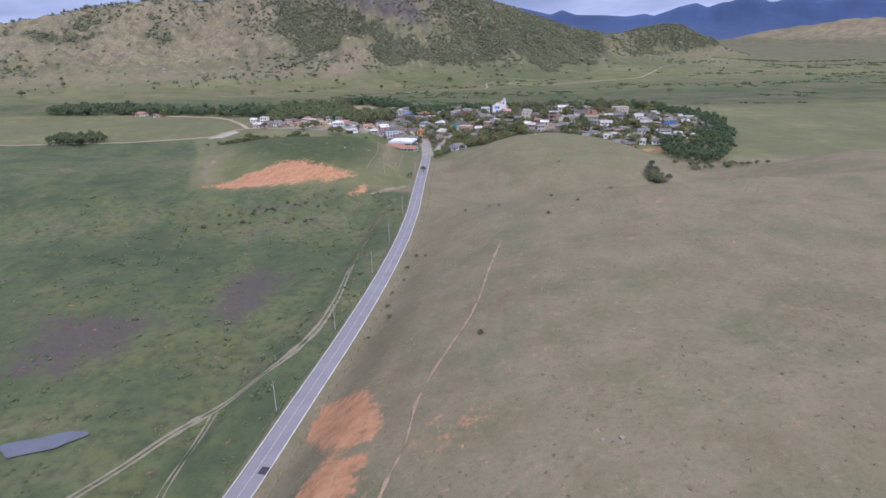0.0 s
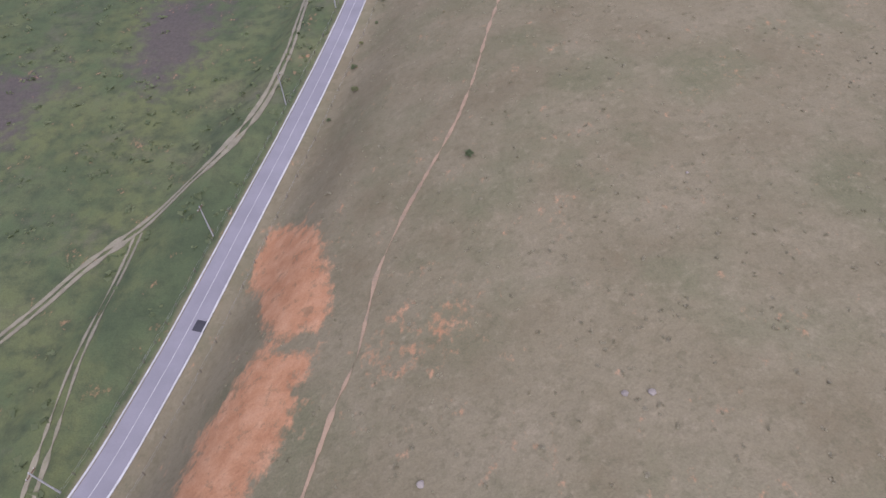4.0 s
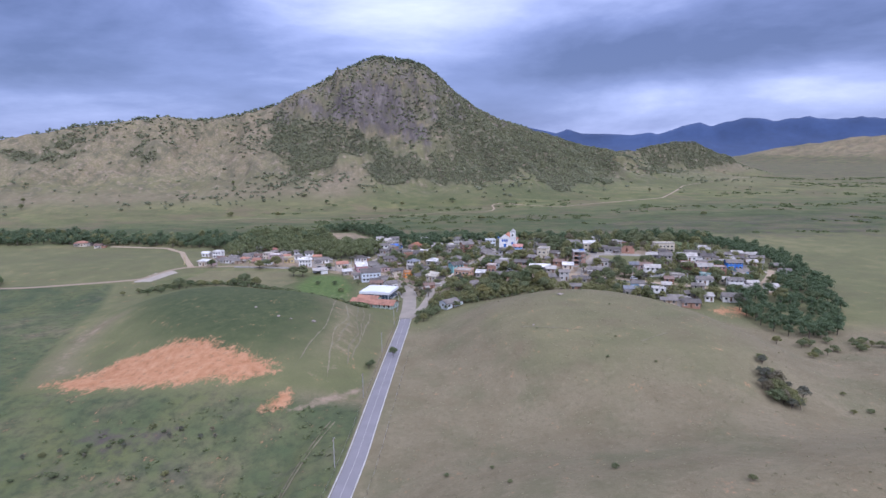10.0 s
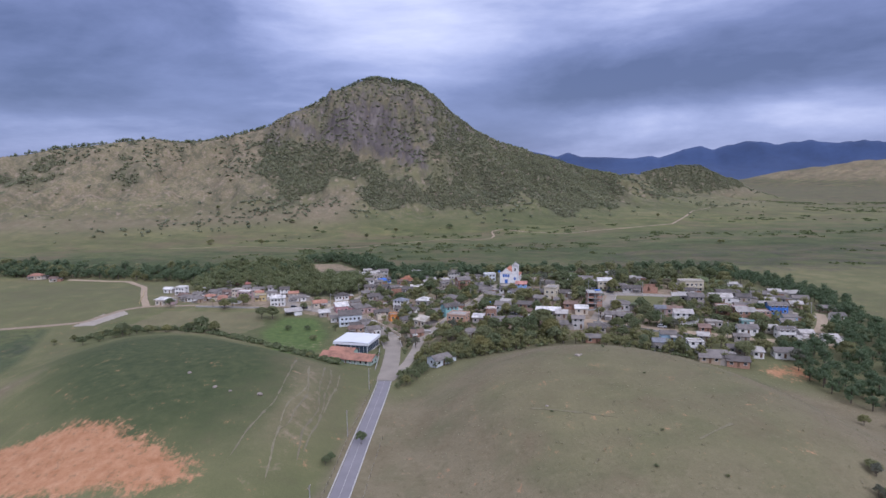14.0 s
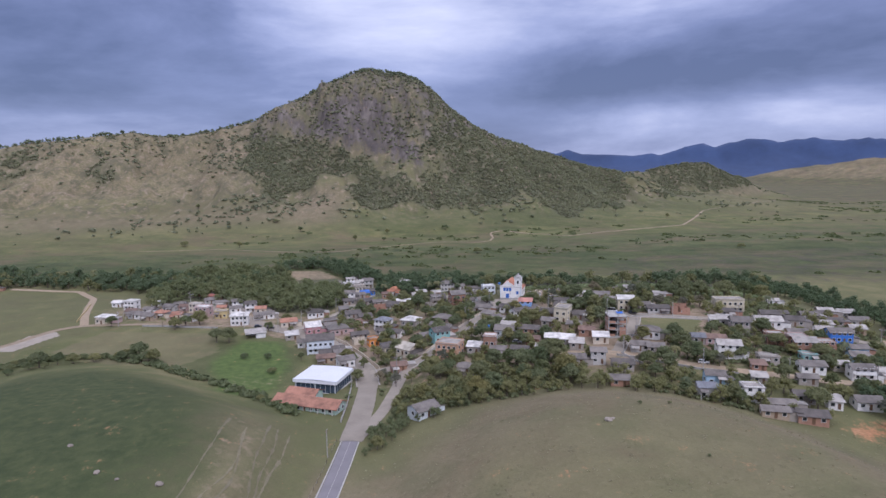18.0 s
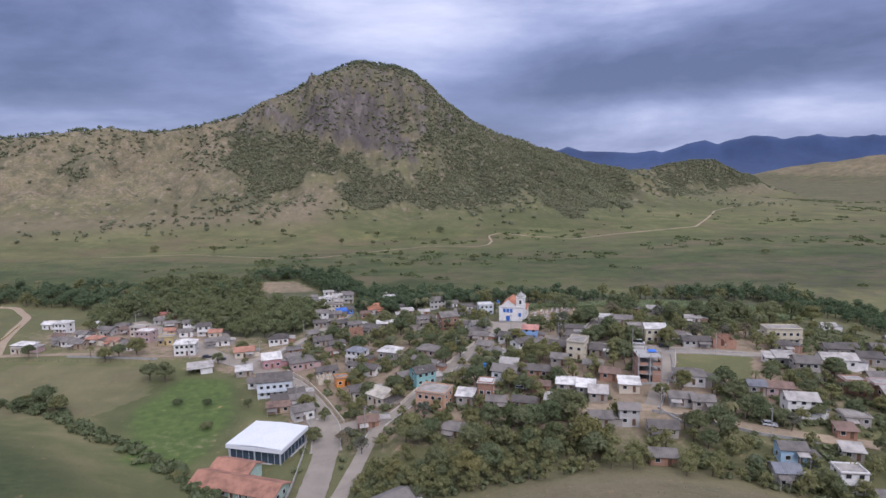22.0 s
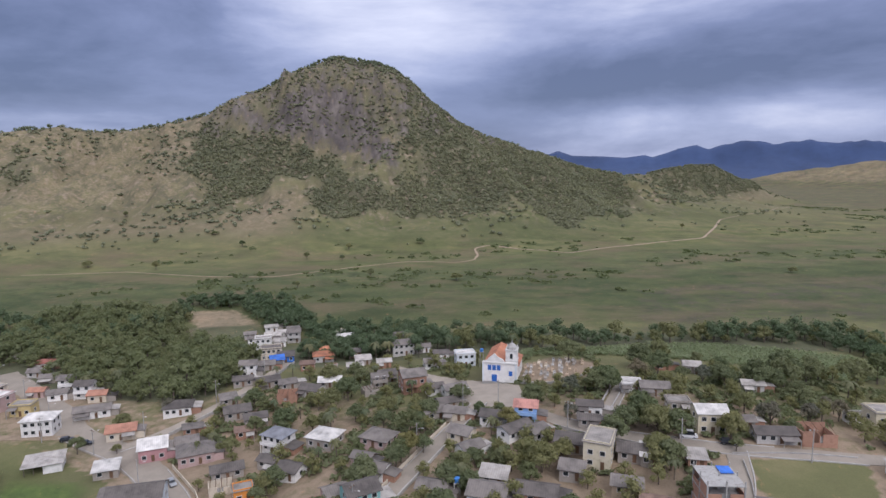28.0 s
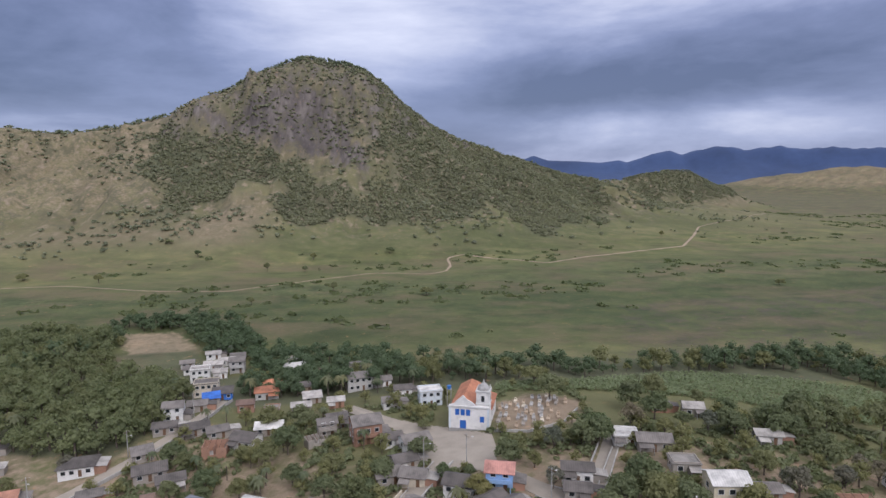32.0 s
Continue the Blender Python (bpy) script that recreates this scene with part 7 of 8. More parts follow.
def hedge(points, count, kinds, low, high, loose=1.6):
    """Bushes set along a line, at uneven steps."""
    p = np.array(points, float)
    s = np.r_[0, np.cumsum(np.hypot(*np.diff(p, axis=0).T))]
    for k in range(count):
        at = s[-1] * (k + tree_rng.uniform(0.1, 0.9)) / count
        tree(tree_rng.choice(kinds), float(np.interp(at, s, p[:, 0])) + tree_rng.gauss(0, loose), float(np.interp(at, s, p[:, 1])) + tree_rng.gauss(0, loose), tree_rng.uniform(low, high))


hedge([(-206, 244), (-193, 257), (-179, 261), (-160, 262), (-147, 263), (-133, 256)], 22, ("bush", "bush", "round"), 2.0, 3.6)
hedge([(-152, 262), (-140, 262)], 4, ("round", "broad"), 4.5, 6.0)
hedge([(-120, 240), (-107, 234), (-94, 229), (-79, 218), (-62, 204), (-51, 192)], 18, ("bush", "bush", "round"), 1.6, 3.2)
hedge([(104, 50), (104, 60), (107, 68)], 5, ("grey", "grey", "bush"), 2.4, 3.6, 1.6)
hedge([(140, 100), (150, 104), (160, 108), (174, 110), (192, 108)], 16, ("bush", "bush", "round"), 2.2, 3.6, 1.8)
hedge([(130, 68), (126, 46), (120, 20)], 4, ("bush",), 1.2, 2.0, 2.5)
hedge([(-35, 92), (-34, 96)], 2, ("bush", "round"), 2.6, 3.2, 0.6)
hedge([(-130, 34), (-112, 38), (-92, 44), (-76, 46)], 16, ("grey", "bush"), 1.2, 2.2, 3.0)
hedge([(-150, 20), (-120, 24), (-84, 30)], 7, ("bush",), 1.2, 2.4, 4.0)


# ---- woods, scrub, cane and grass that nobody could count ----
def scatter(name, xy, radius, high, per, leaf, mat, seed, label, category, squash=0.8, sink=0.25, solid=True):
    """Many small plants joined in one: an inner mass and leaf sprays each."""
    gen = np.random.default_rng(seed)
    x, y = xy
    n = len(x)
    z = land(x, y)
    c = np.stack([x, y, z + high * (0.5 - sink * 0.3)], -1)
    r = np.stack([radius, radius, high * 0.5 * squash], -1)
    oct_co = np.array([(1, 0, 0), (0, 1, 0), (-1, 0, 0), (0, -1, 0), (0, 0, 1), (0, 0, -1)], float) * 0.82
    oct_f = np.array([(0, 1, 4), (1, 2, 4), (2, 3, 4), (3, 0, 4), (1, 0, 5), (2, 1, 5), (3, 2, 5), (0, 3, 5)])
    core = (c[:, None] + oct_co[None] * r[:, None] * gen.uniform(0.75, 1.15, (n, 6, 1))).reshape(-1, 3)
    tri = (oct_f[None] + 6 * np.arange(n)[:, None, None]).reshape(-1, 3)
    d = gen.normal(0, 1, (n, per, 3))
    d /= np.linalg.norm(d, axis=2)[:, :, None]
    d[:, :, 2] = np.where(d[:, :, 2] < -0.3, -d[:, :, 2], d[:, :, 2])
    at = (c[:, None] + d * r[:, None] * gen.uniform(0.75, 1.2, (n, per, 1))).reshape(-1, 3)
    co, quads = leaf_quads(at, d.reshape(-1, 3), np.repeat(radius, per) * leaf * gen.uniform(0.6, 1.2, n * per), gen)
    if not solid:
        d[:] = (0, 0, 1)
        co, quads = leaf_quads(at, d.reshape(-1, 3), np.repeat(radius, per) * leaf * gen.uniform(0.6, 1.2, n * per), gen)
    me = mesh_from(name, np.concatenate([co, core]), [(quads, 0), (tri + len(co), 0)], [mat]) if solid else mesh_from(name, co, [(quads, 0)], [mat])
    return tagged(new(name, me), label, category, kind="stuff")


def grove(name, xy, low, high, seed, label, mat, per=80, lobes_each=5):
    """Many leafy trees joined in one: each has several lobes round its middle."""
    gen = np.random.default_rng(seed)
    x, y = xy
    n = len(x)
    tall = gen.uniform(low, high, n)
    a = gen.uniform(0, 2 * math.pi, (n, 1)) + np.arange(lobes_each) * 2.4
    f = np.sqrt((np.arange(lobes_each) + 0.3) / lobes_each) * 0.30 * tall[:, None]
    lx, ly = x[:, None] + f * np.cos(a), y[:, None] + f * np.sin(a)
    base = np.repeat(land(x, y), lobes_each)
    top = tall[:, None] * (0.80 - 0.46 * (np.arange(lobes_each) / lobes_each)) * gen.uniform(0.9, 1.1, (n, lobes_each))
    r = tall[:, None] * gen.uniform(0.17, 0.29, (n, lobes_each))
    c = np.stack([lx.ravel(), ly.ravel(), base + top.ravel() - 0.1 * np.repeat(tall, lobes_each)], -1)
    rr = np.stack([r.ravel(), r.ravel(), r.ravel() * 0.85], -1)
    m = len(c)
    core = (c[:, None] + BALL_CO[None] * rr[:, None] * 0.56 * gen.uniform(0.8, 1.15, (m, len(BALL_CO), 1))).reshape(-1, 3)
    tri = (BALL_TRI[None] + len(BALL_CO) * np.arange(m)[:, None, None]).reshape(-1, 3)
    d = gen.normal(0, 1, (m, per, 3))
    d /= np.linalg.norm(d, axis=2)[:, :, None]
    d[:, :, 2] = np.where(d[:, :, 2] < -0.35, -d[:, :, 2], d[:, :, 2])
    at = (c[:, None] + d * rr[:, None] * gen.uniform(0.62, 1.22, (m, per, 1))).reshape(-1, 3)
    co, quads = leaf_quads(at, d.reshape(-1, 3), np.repeat(np.repeat(tall, lobes_each), per) * 0.037 * gen.uniform(0.6, 1.3, m * per), gen)
    k = np.arange(n)[:, None]
    w = 0.022 * tall
    foot = land(x, y) - 0.5
    trunk = np.stack([np.stack([x + w * u, y + w * v, foot + (0.62 * tall + 0.5) * h], -1) for h in (0, 1) for u, v in ((-1, -1), (1, -1), (1, 1), (-1, 1))], 1).reshape(-1, 3)
    side = np.array([(0, 1, 5, 4), (1, 2, 6, 5), (2, 3, 7, 6), (3, 0, 4, 7)])
    tq = (side[None] + 8 * np.arange(n)[:, None, None]).reshape(-1, 4)
    me = mesh_from(name, np.concatenate([co, core, trunk]), [(quads, 0), (tri + len(co), 0), (tq + len(co) + len(core), 1)], [mat, trunk_mat])
    return tagged(new(name, me), label, "woodland", kind="stuff")


def spread(count, apart, test, x0, x1, y0, y1, seed):
    """Points over a stretch that pass a test, kept some way apart."""
    g = random.Random(seed)
    cells, out = {}, []
    for _ in range(count * 25):
        if len(out) >= count:
            break
        x, y = g.uniform(x0, x1), g.uniform(y0, y1)
        i, j = int(x // apart), int(y // apart)
        if any((x - p) ** 2 + (y - q) ** 2 < apart ** 2 for a in (-1, 0, 1) for b in (-1, 0, 1) for p, q in cells.get((i + a, j + b), ())):
            continue
        if test(x, y):
            cells.setdefault((i, j), []).append((x, y))
            out.append((x, y))
    return np.array(out).T


gen = np.random.default_rng(3)
x, y = gen.uniform(-830, 900, 170000), gen.uniform(740, 1680, 170000)
cov = covers(x, y)
clump = waves(x, y, 45, 31, 4) + 0.5
keep = gen.random(170000) < smooth(0.42, 0.70, cov["woods"]) * smooth(-0.35, 0.25, clump) * (1 - 0.5 * cov["rock"])
x, y = x[keep][:30000], y[keep][:30000]
scatter("mountain_forest", (x, y), gen.uniform(1.4, 3.6, len(x)) * gen.uniform(0.7, 1.0, len(x)), gen.uniform(1.6, 4.6, len(x)), 8, 0.46, leaf_far, 41, "dense dark green forest on the mountain's flank", "forest")
x, y = gen.uniform(-1500, 1200, 60000), gen.uniform(600, 1700, 60000)
front = mountain(x, y)
clump = waves(x, y, 80, 33, 5) + 0.5
keep = gen.random(60000) < smooth(5, 30, front) * smooth(0.42, 0.80, clump) * 0.75 + 0.015 * smooth(4, 12, front)
x, y = x[keep][:9000], y[keep][:9000]
size = gen.uniform(0.5, 1.0, len(x)) ** 2
scatter("hillside_scrub", (x, y), 0.7 + 3.2 * size, 0.9 + 3.8 * size, 8, 0.46, leaf_far, 42, "scattered scrub and small trees on dry slopes", "scrub")
seg = gen.integers(0, len(RIDGE) - 1, 900)
f = gen.random(900)
ra = np.array(RIDGE)
x, y = ra[seg, 0] * (1 - f) + ra[seg + 1, 0] * f + gen.normal(0, 7, 900), ra[seg, 1] * (1 - f) + ra[seg + 1, 1] * f + gen.normal(0, 9, 900)
keep = (x > -1000) & (x < 900) & (waves(x, y, 60, 35, 3) > -0.12)
x, y = x[keep], y[keep]
scatter("ridge_trees", (x, y), gen.uniform(1.8, 3.8, len(x)), gen.uniform(4.0, 9.0, len(x)), 12, 0.40, leaf_far, 43, "line of trees along the mountain's crest", "trees")
def in_wood(x, y):
    return in_poly(x, y, (-190, 372), (-122, 362), (-76, 344), (-62, 372), (-64, 410), (-88, 422), (-116, 438), (-146, 494), (-215, 486), (-210, 400)) and clear_of(x, y, 2.0)


def in_belt(x, y):
    mid = 417 + 0.16 * max(0, -x - 60) + 6 * math.sin(x / 23) + 90 * max(0, 1 - abs(x + 110) / 55)
    return x < 236 and abs(y - mid) < 13 + 5 * math.sin(x / 37 + 1) + 9 * min(1, max(0, (-x - 170) / 60)) and clear_of(x, y, 2.0) and not in_poly(x, y, (-142, 500), (-110, 502), (-84, 468), (-84, 424), (-112, 440))


FOOT_X, FOOT_Y = (-90, -40, -14, 15, 45, 85, 112, 126, 141, 150, 165, 185, 230), (226, 210, 186, 192, 194, 189, 178, 170, 146, 127, 120, 132, 190)


def in_gardens(x, y):
    return y > np.interp(x, FOOT_X, FOOT_Y) and clear_of(x, y, 0.6) and ((x - 62) / 150) ** 2 + ((y - 285) / 112) ** 2 < 1 and not in_poly(x, y, (50, 344), (59, 338), (74, 342), (84, 366), (72, 382), (52, 372)) and not (y > 345 and x > 85) and not (x < -36 and y < 262) and not (x < -50 and y < 304)


def in_foot(x, y):
    foot = np.interp(x, FOOT_X, FOOT_Y)
    return foot < y < foot + (24 if x < 60 else 14) and clear_of(x, y, 0.8) and -14 < x < 150 and (x < 50 or math.sin(x * 0.9) * math.sin(y * 0.7) > 0.1)


def in_east(x, y):
    return in_poly(x, y, (143, 150), (152, 130), (170, 124), (196, 160), (232, 240), (250, 300), (258, 372), (236, 408), (205, 402), (222, 350), (222, 280), (196, 240), (150, 195)) and clear_of(x, y, 1.0)


wood = spread(330, 4.6, in_wood, -216, -55, 340, 496, 1)
pale = (np.arange(wood.shape[1]) % 4) == 0
grove("woodland", wood[:, ~pale], 5, 13, 44, "dense dark woodland between the village streets", leaf_wood)
grove("woodland", wood[:, pale], 5, 12, 56, "paler trees among the woodland", leaf_light)
belt = spread(540, 4.2, in_belt, -500, 300, 388, 540, 2)
pale = (np.arange(belt.shape[1]) % 5) == 0
grove("tree_belt", belt[:, ~pale], 4, 12, 45, "belt of trees and bushes behind the village", leaf_wood)
grove("tree_belt", belt[:, pale], 4, 11, 58, "yellowish trees in the belt behind the village", leaf_light)
grove("garden_trees", spread(230, 4.6, in_gardens, -88, 212, 172, 392, 3), 4.0, 7.5, 50, "leafy trees and shrubs in the village gardens", leaf_green)
grove("hillfoot_trees", spread(110, 3.8, in_foot, -14, 180, 172, 240, 4), 3.5, 6.8, 51, "thick trees along the foot of the grassy dome", leaf_green)
grove("east_trees", spread(230, 4.2, in_east, 140, 262, 122, 410, 5), 5.0, 9.0, 52, "thick trees at the eastern edge of the village", leaf_wood)
x, y = gen.uniform(-90, 215, 12000), gen.uniform(180, 395, 12000)
keep = (waves(x, y, 14, 57, 3) > -0.08) & (((x - 62) / 150) ** 2 + ((y - 285) / 112) ** 2 < 1)
x, y = x[keep][:6500], y[keep][:6500]
keep = np.array([in_gardens(a, b) for a, b in zip(x, y)])
x, y = x[keep][:2800], y[keep][:2800]
size = gen.uniform(0.4, 1.0, len(x))
scatter("garden_shrubs", (x, y), 0.4 + 1.1 * size, 0.5 + 1.5 * size, 14, 0.42, leaf_green, 55, "low shrubs and weeds in the village yards", "shrubs")


row = np.array([(-208, 242), (-193, 257), (-179, 261), (-160, 262), (-136, 252), (-120, 242), (-107, 233), (-94, 228), (-79, 217), (-62, 203), (-50, 190)], float)
s = np.r_[0, np.cumsum(np.hypot(*np.diff(row, axis=0).T))]
at = gen.uniform(0, s[-1], 210)
x, y = np.interp(at, s, row[:, 0]) + gen.normal(0, 1.6, 210), np.interp(at, s, row[:, 1]) + gen.normal(0, 1.6, 210)
size = gen.uniform(0.2, 1.0, 210) ** 1.5
scatter("hedgerow", (x, y), 0.6 + 1.6 * size, 0.8 + 2.2 * size, 30, 0.34, leaf_green, 60, "scrubby hedgerow along the foot of the mound", "hedge")


def behind_houses(x, y):
    plot = in_poly(x, y, (-144, 502), (-108, 504), (-82, 470), (-82, 422), (-112, 438))
    return in_poly(x, y, (-84, 424), (-60, 398), (12, 396), (12, 440), (-52, 462), (-80, 512), (-142, 524), (-150, 500), (-110, 508), (-80, 474)) and not plot and clear_of(x, y, 1.5)


grove("back_trees", spread(150, 4.2, behind_houses, -152, 14, 394, 526, 9), 5, 11, 61, "tall dark trees behind the upper houses", leaf_wood)


def in_copse(x, y):
    return ((x + 345) / 25) ** 2 + ((y - 268) / 15) ** 2 < 1


def by_dome(x, y):
    return in_poly(x, y, (-21, 150), (-20, 172), (-14, 190), (0, 204), (24, 210), (18, 192), (3, 185), (-8, 177), (-15, 164)) and clear_of(x, y, 0.4)


grove("copse", spread(34, 4.4, in_copse, -375, -315, 250, 286, 6), 7, 10, 53, "dense rounded clump of trees in the meadow", leaf_green)
grove("dome_thicket", spread(46, 3.0, by_dome, -22, 26, 158, 210, 7), 2.6, 5.0, 54, "thicket of bushes between the road and the dome", leaf_green)
x, y = gen.uniform(-420, 1200, 16000), gen.uniform(450, 1500, 16000)
front = mountain(x, y)
keep = (front < 6) & (waves(x * 0.5, y, 60, 37, 4) > 0.16)
x, y = x[keep][:900], y[keep][:900]
scatter("marsh_scrub", (x, y), gen.uniform(1.2, 6.5, len(x)), gen.uniform(0.3, 0.9, len(x)), 16, 0.34, marsh_mat, 46, "low green scrub on the wet plain", "scrub", 0.7)
x, y = gen.uniform(50, 215, 26000), gen.uniform(335, 425, 26000)
keep = inside(x, y, (56, 386), (90, 380), (126, 366), (150, 352), (172, 340), (206, 362), (206, 388), (180, 400), (145, 408), (90, 396), (58, 398)) > 0.5
x, y = x[keep][:8000], y[keep][:8000]
keep = np.array([clear_of(a, b, 1.0) for a, b in zip(x, y)])
x, y = x[keep][:5200], y[keep][:5200]
scatter("cane_field", (x, y), gen.uniform(0.5, 0.9, len(x)), gen.uniform(2.0, 2.8, len(x)), 7, 0.5, cane_mat, 47, "pale green field of tall cane", "crop field", 0.9, 1.0, False)
x, y = gen.uniform(-44, 190, 44000), gen.uniform(-225, 185, 44000)
u = x - np.interp(y, ROAD_Y, ROAD_X)
keep = (u > 5) & (soil_cover(x, y) < 0.35) & (gen.random(44000) < 0.35 + 0.6 * (waves(x, y, 18, 51, 3) + 0.5))
x, y = x[keep][:5500], y[keep][:5500]
scatter("dry_grass", (x, y), gen.uniform(0.15, 0.36, len(x)), gen.uniform(0.10, 0.24, len(x)), 4, 0.8, straw_mat, 48, "tussocks of dry grass on the hillside", "grass", 0.5, 1.0, False)
x, y = gen.uniform(-230, -34, 30000), gen.uniform(-225, 62, 30000)
u = x - np.interp(y, ROAD_Y, ROAD_X)
near_track = np.min([np.hypot(x - a, y - b) for a, b in LTRACK], 0)
keep = (u < -5) & (near_track > 3) & (gen.random(30000) < 0.15 + 0.8 * smooth(0.3, 0.7, waves(x, y, 22, 53, 4) + 0.5)) & (np.hypot((x + 109) / 16, (y + 150) / 7) > 1)
x, y = x[keep][:900], y[keep][:900]
scatter("marsh_grass", (x, y), gen.uniform(0.5, 1.5, len(x)), gen.uniform(0.2, 0.5, len(x)), 5, 0.6, marsh_mat, 49, "rank green grass and rushes in the marsh", "grass", 0.6, 1.0, False)
# ---- poles, vehicles, graves and clutter ----
def pole_template(lamp):
    ob = new("power_pole")
    tagged(ob, "slender grey concrete power pole with a street lamp" if lamp else "slender grey concrete power pole with a crossarm", "power pole", "power poles")
    bm = bmesh.new()
    rod(bm, (0, 0, -0.8), (0, 0, 9.0), 0.17, 0.11, 8)
    part("pole", bm, concrete, ob)
    part("crossarm", boxes((-1.0, 1.0, -0.06, 0.06, 8.3, 8.45)), wood_door, ob)
    for u in (-0.85, 0.0, 0.85):
        bm = bmesh.new()
        rod(bm, (u, 0.0, 8.453), (u, 0.0, 8.7), 0.06, 0.04, 6)
        part("insulator", bm, frame_white, ob)
    if lamp:
        bm = bmesh.new()
        rod(bm, (0, -0.1, 7.2), (0, -1.7, 7.7), 0.05, 0.04, 6)
        part("lamp_arm", bm, concrete, ob)
        part("lamp_head", boxes((-0.14, 0.14, -2.3, -1.7, 7.63, 7.78)), frame_white, ob)
    return ob


poles = [pole_template(False), pole_template(True)]
used = set()


def pole(x, y, turn=0.0, lamp=True):
    m = pose(x, y, ground_at(x, y), 0, 0, turn)
    if lamp in used:
        return copy_thing(poles[lamp], m)
    used.add(lamp)
    poles[lamp].matrix_basis = m
    return poles[lamp]


for v in (-190, -139, -98, -55, -22, 21, 66, 112, 158):
    pole(float(np.interp(v, ROAD_Y, ROAD_X)) - 5.6, v, 80, False)
for line, off, gap in ((MAIN, 4.9, 34), (HIGH[3:], -3.9, 30), (LANE, 3.1, 30), (RIGHT[2:], 3.6, 32), (WEST[:5], 3.6, 36), (LOW, -3.2, 30)):
    p = np.array(line, float)
    s = np.r_[0, np.cumsum(np.hypot(*np.diff(p, axis=0).T))]
    for a in np.arange(10, s[-1], gap):
        x, y = np.interp(a, s, p[:, 0]), np.interp(a, s, p[:, 1])
        x2, y2 = np.interp(a + 1, s, p[:, 0]), np.interp(a + 1, s, p[:, 1])
        t = math.atan2(y2 - y, x2 - x)
        pole(float(x - off * math.sin(t)), float(y + off * math.cos(t)), math.degrees(t) + (0 if off > 0 else 180))


post_mesh = bmesh.new()
rod(post_mesh, (0, 0, -0.4), (0.03, 0, 1.25), 0.08, 0.06, 5)
post_mesh = mesh_of("post", post_mesh, trunk_mat)


def fence(points, gap, label):
    """A wire fence: posts, each by itself, and two strands."""
    ob = thing("fence", *points[0], 0, label, "fence", "fences")
    base = np.array(ob.location)
    p = np.array(points, float)
    s = np.r_[0, np.cumsum(np.hypot(*np.diff(p, axis=0).T))]
    tops = []
    for a in np.arange(0, s[-1], gap):
        x, y = float(np.interp(a, s, p[:, 0])), float(np.interp(a, s, p[:, 1]))
        tops.append((x, y, ground_at(x, y)))
        part("post", post_mesh, None, ob, "", tuple(np.array(tops[-1]) - base))
    for h in (0.6, 1.1):
        bm = bmesh.new()
        for a, b in zip(tops, tops[1:]):
            rod(bm, np.array(a) - base + (0, 0, h), np.array(b) - base + (0, 0, h), 0.012, 0.012, 3)
        part("wire", bm, concrete, ob)


def beside_road(v, off):
    return float(np.interp(v, ROAD_Y, ROAD_X)) + off, float(v)


fence([beside_road(v, -5.0) for v in range(-210, 180, 10)], 4.0, "roadside fence of weathered posts and wire")
fence([beside_road(v, 6.2) for v in range(-210, 120, 10)], 6.0, "hillside fence of weathered posts and wire")
fence([(-196, 312), (-160, 312), (-124, 314)], 3.0, "field fence of wooden posts")


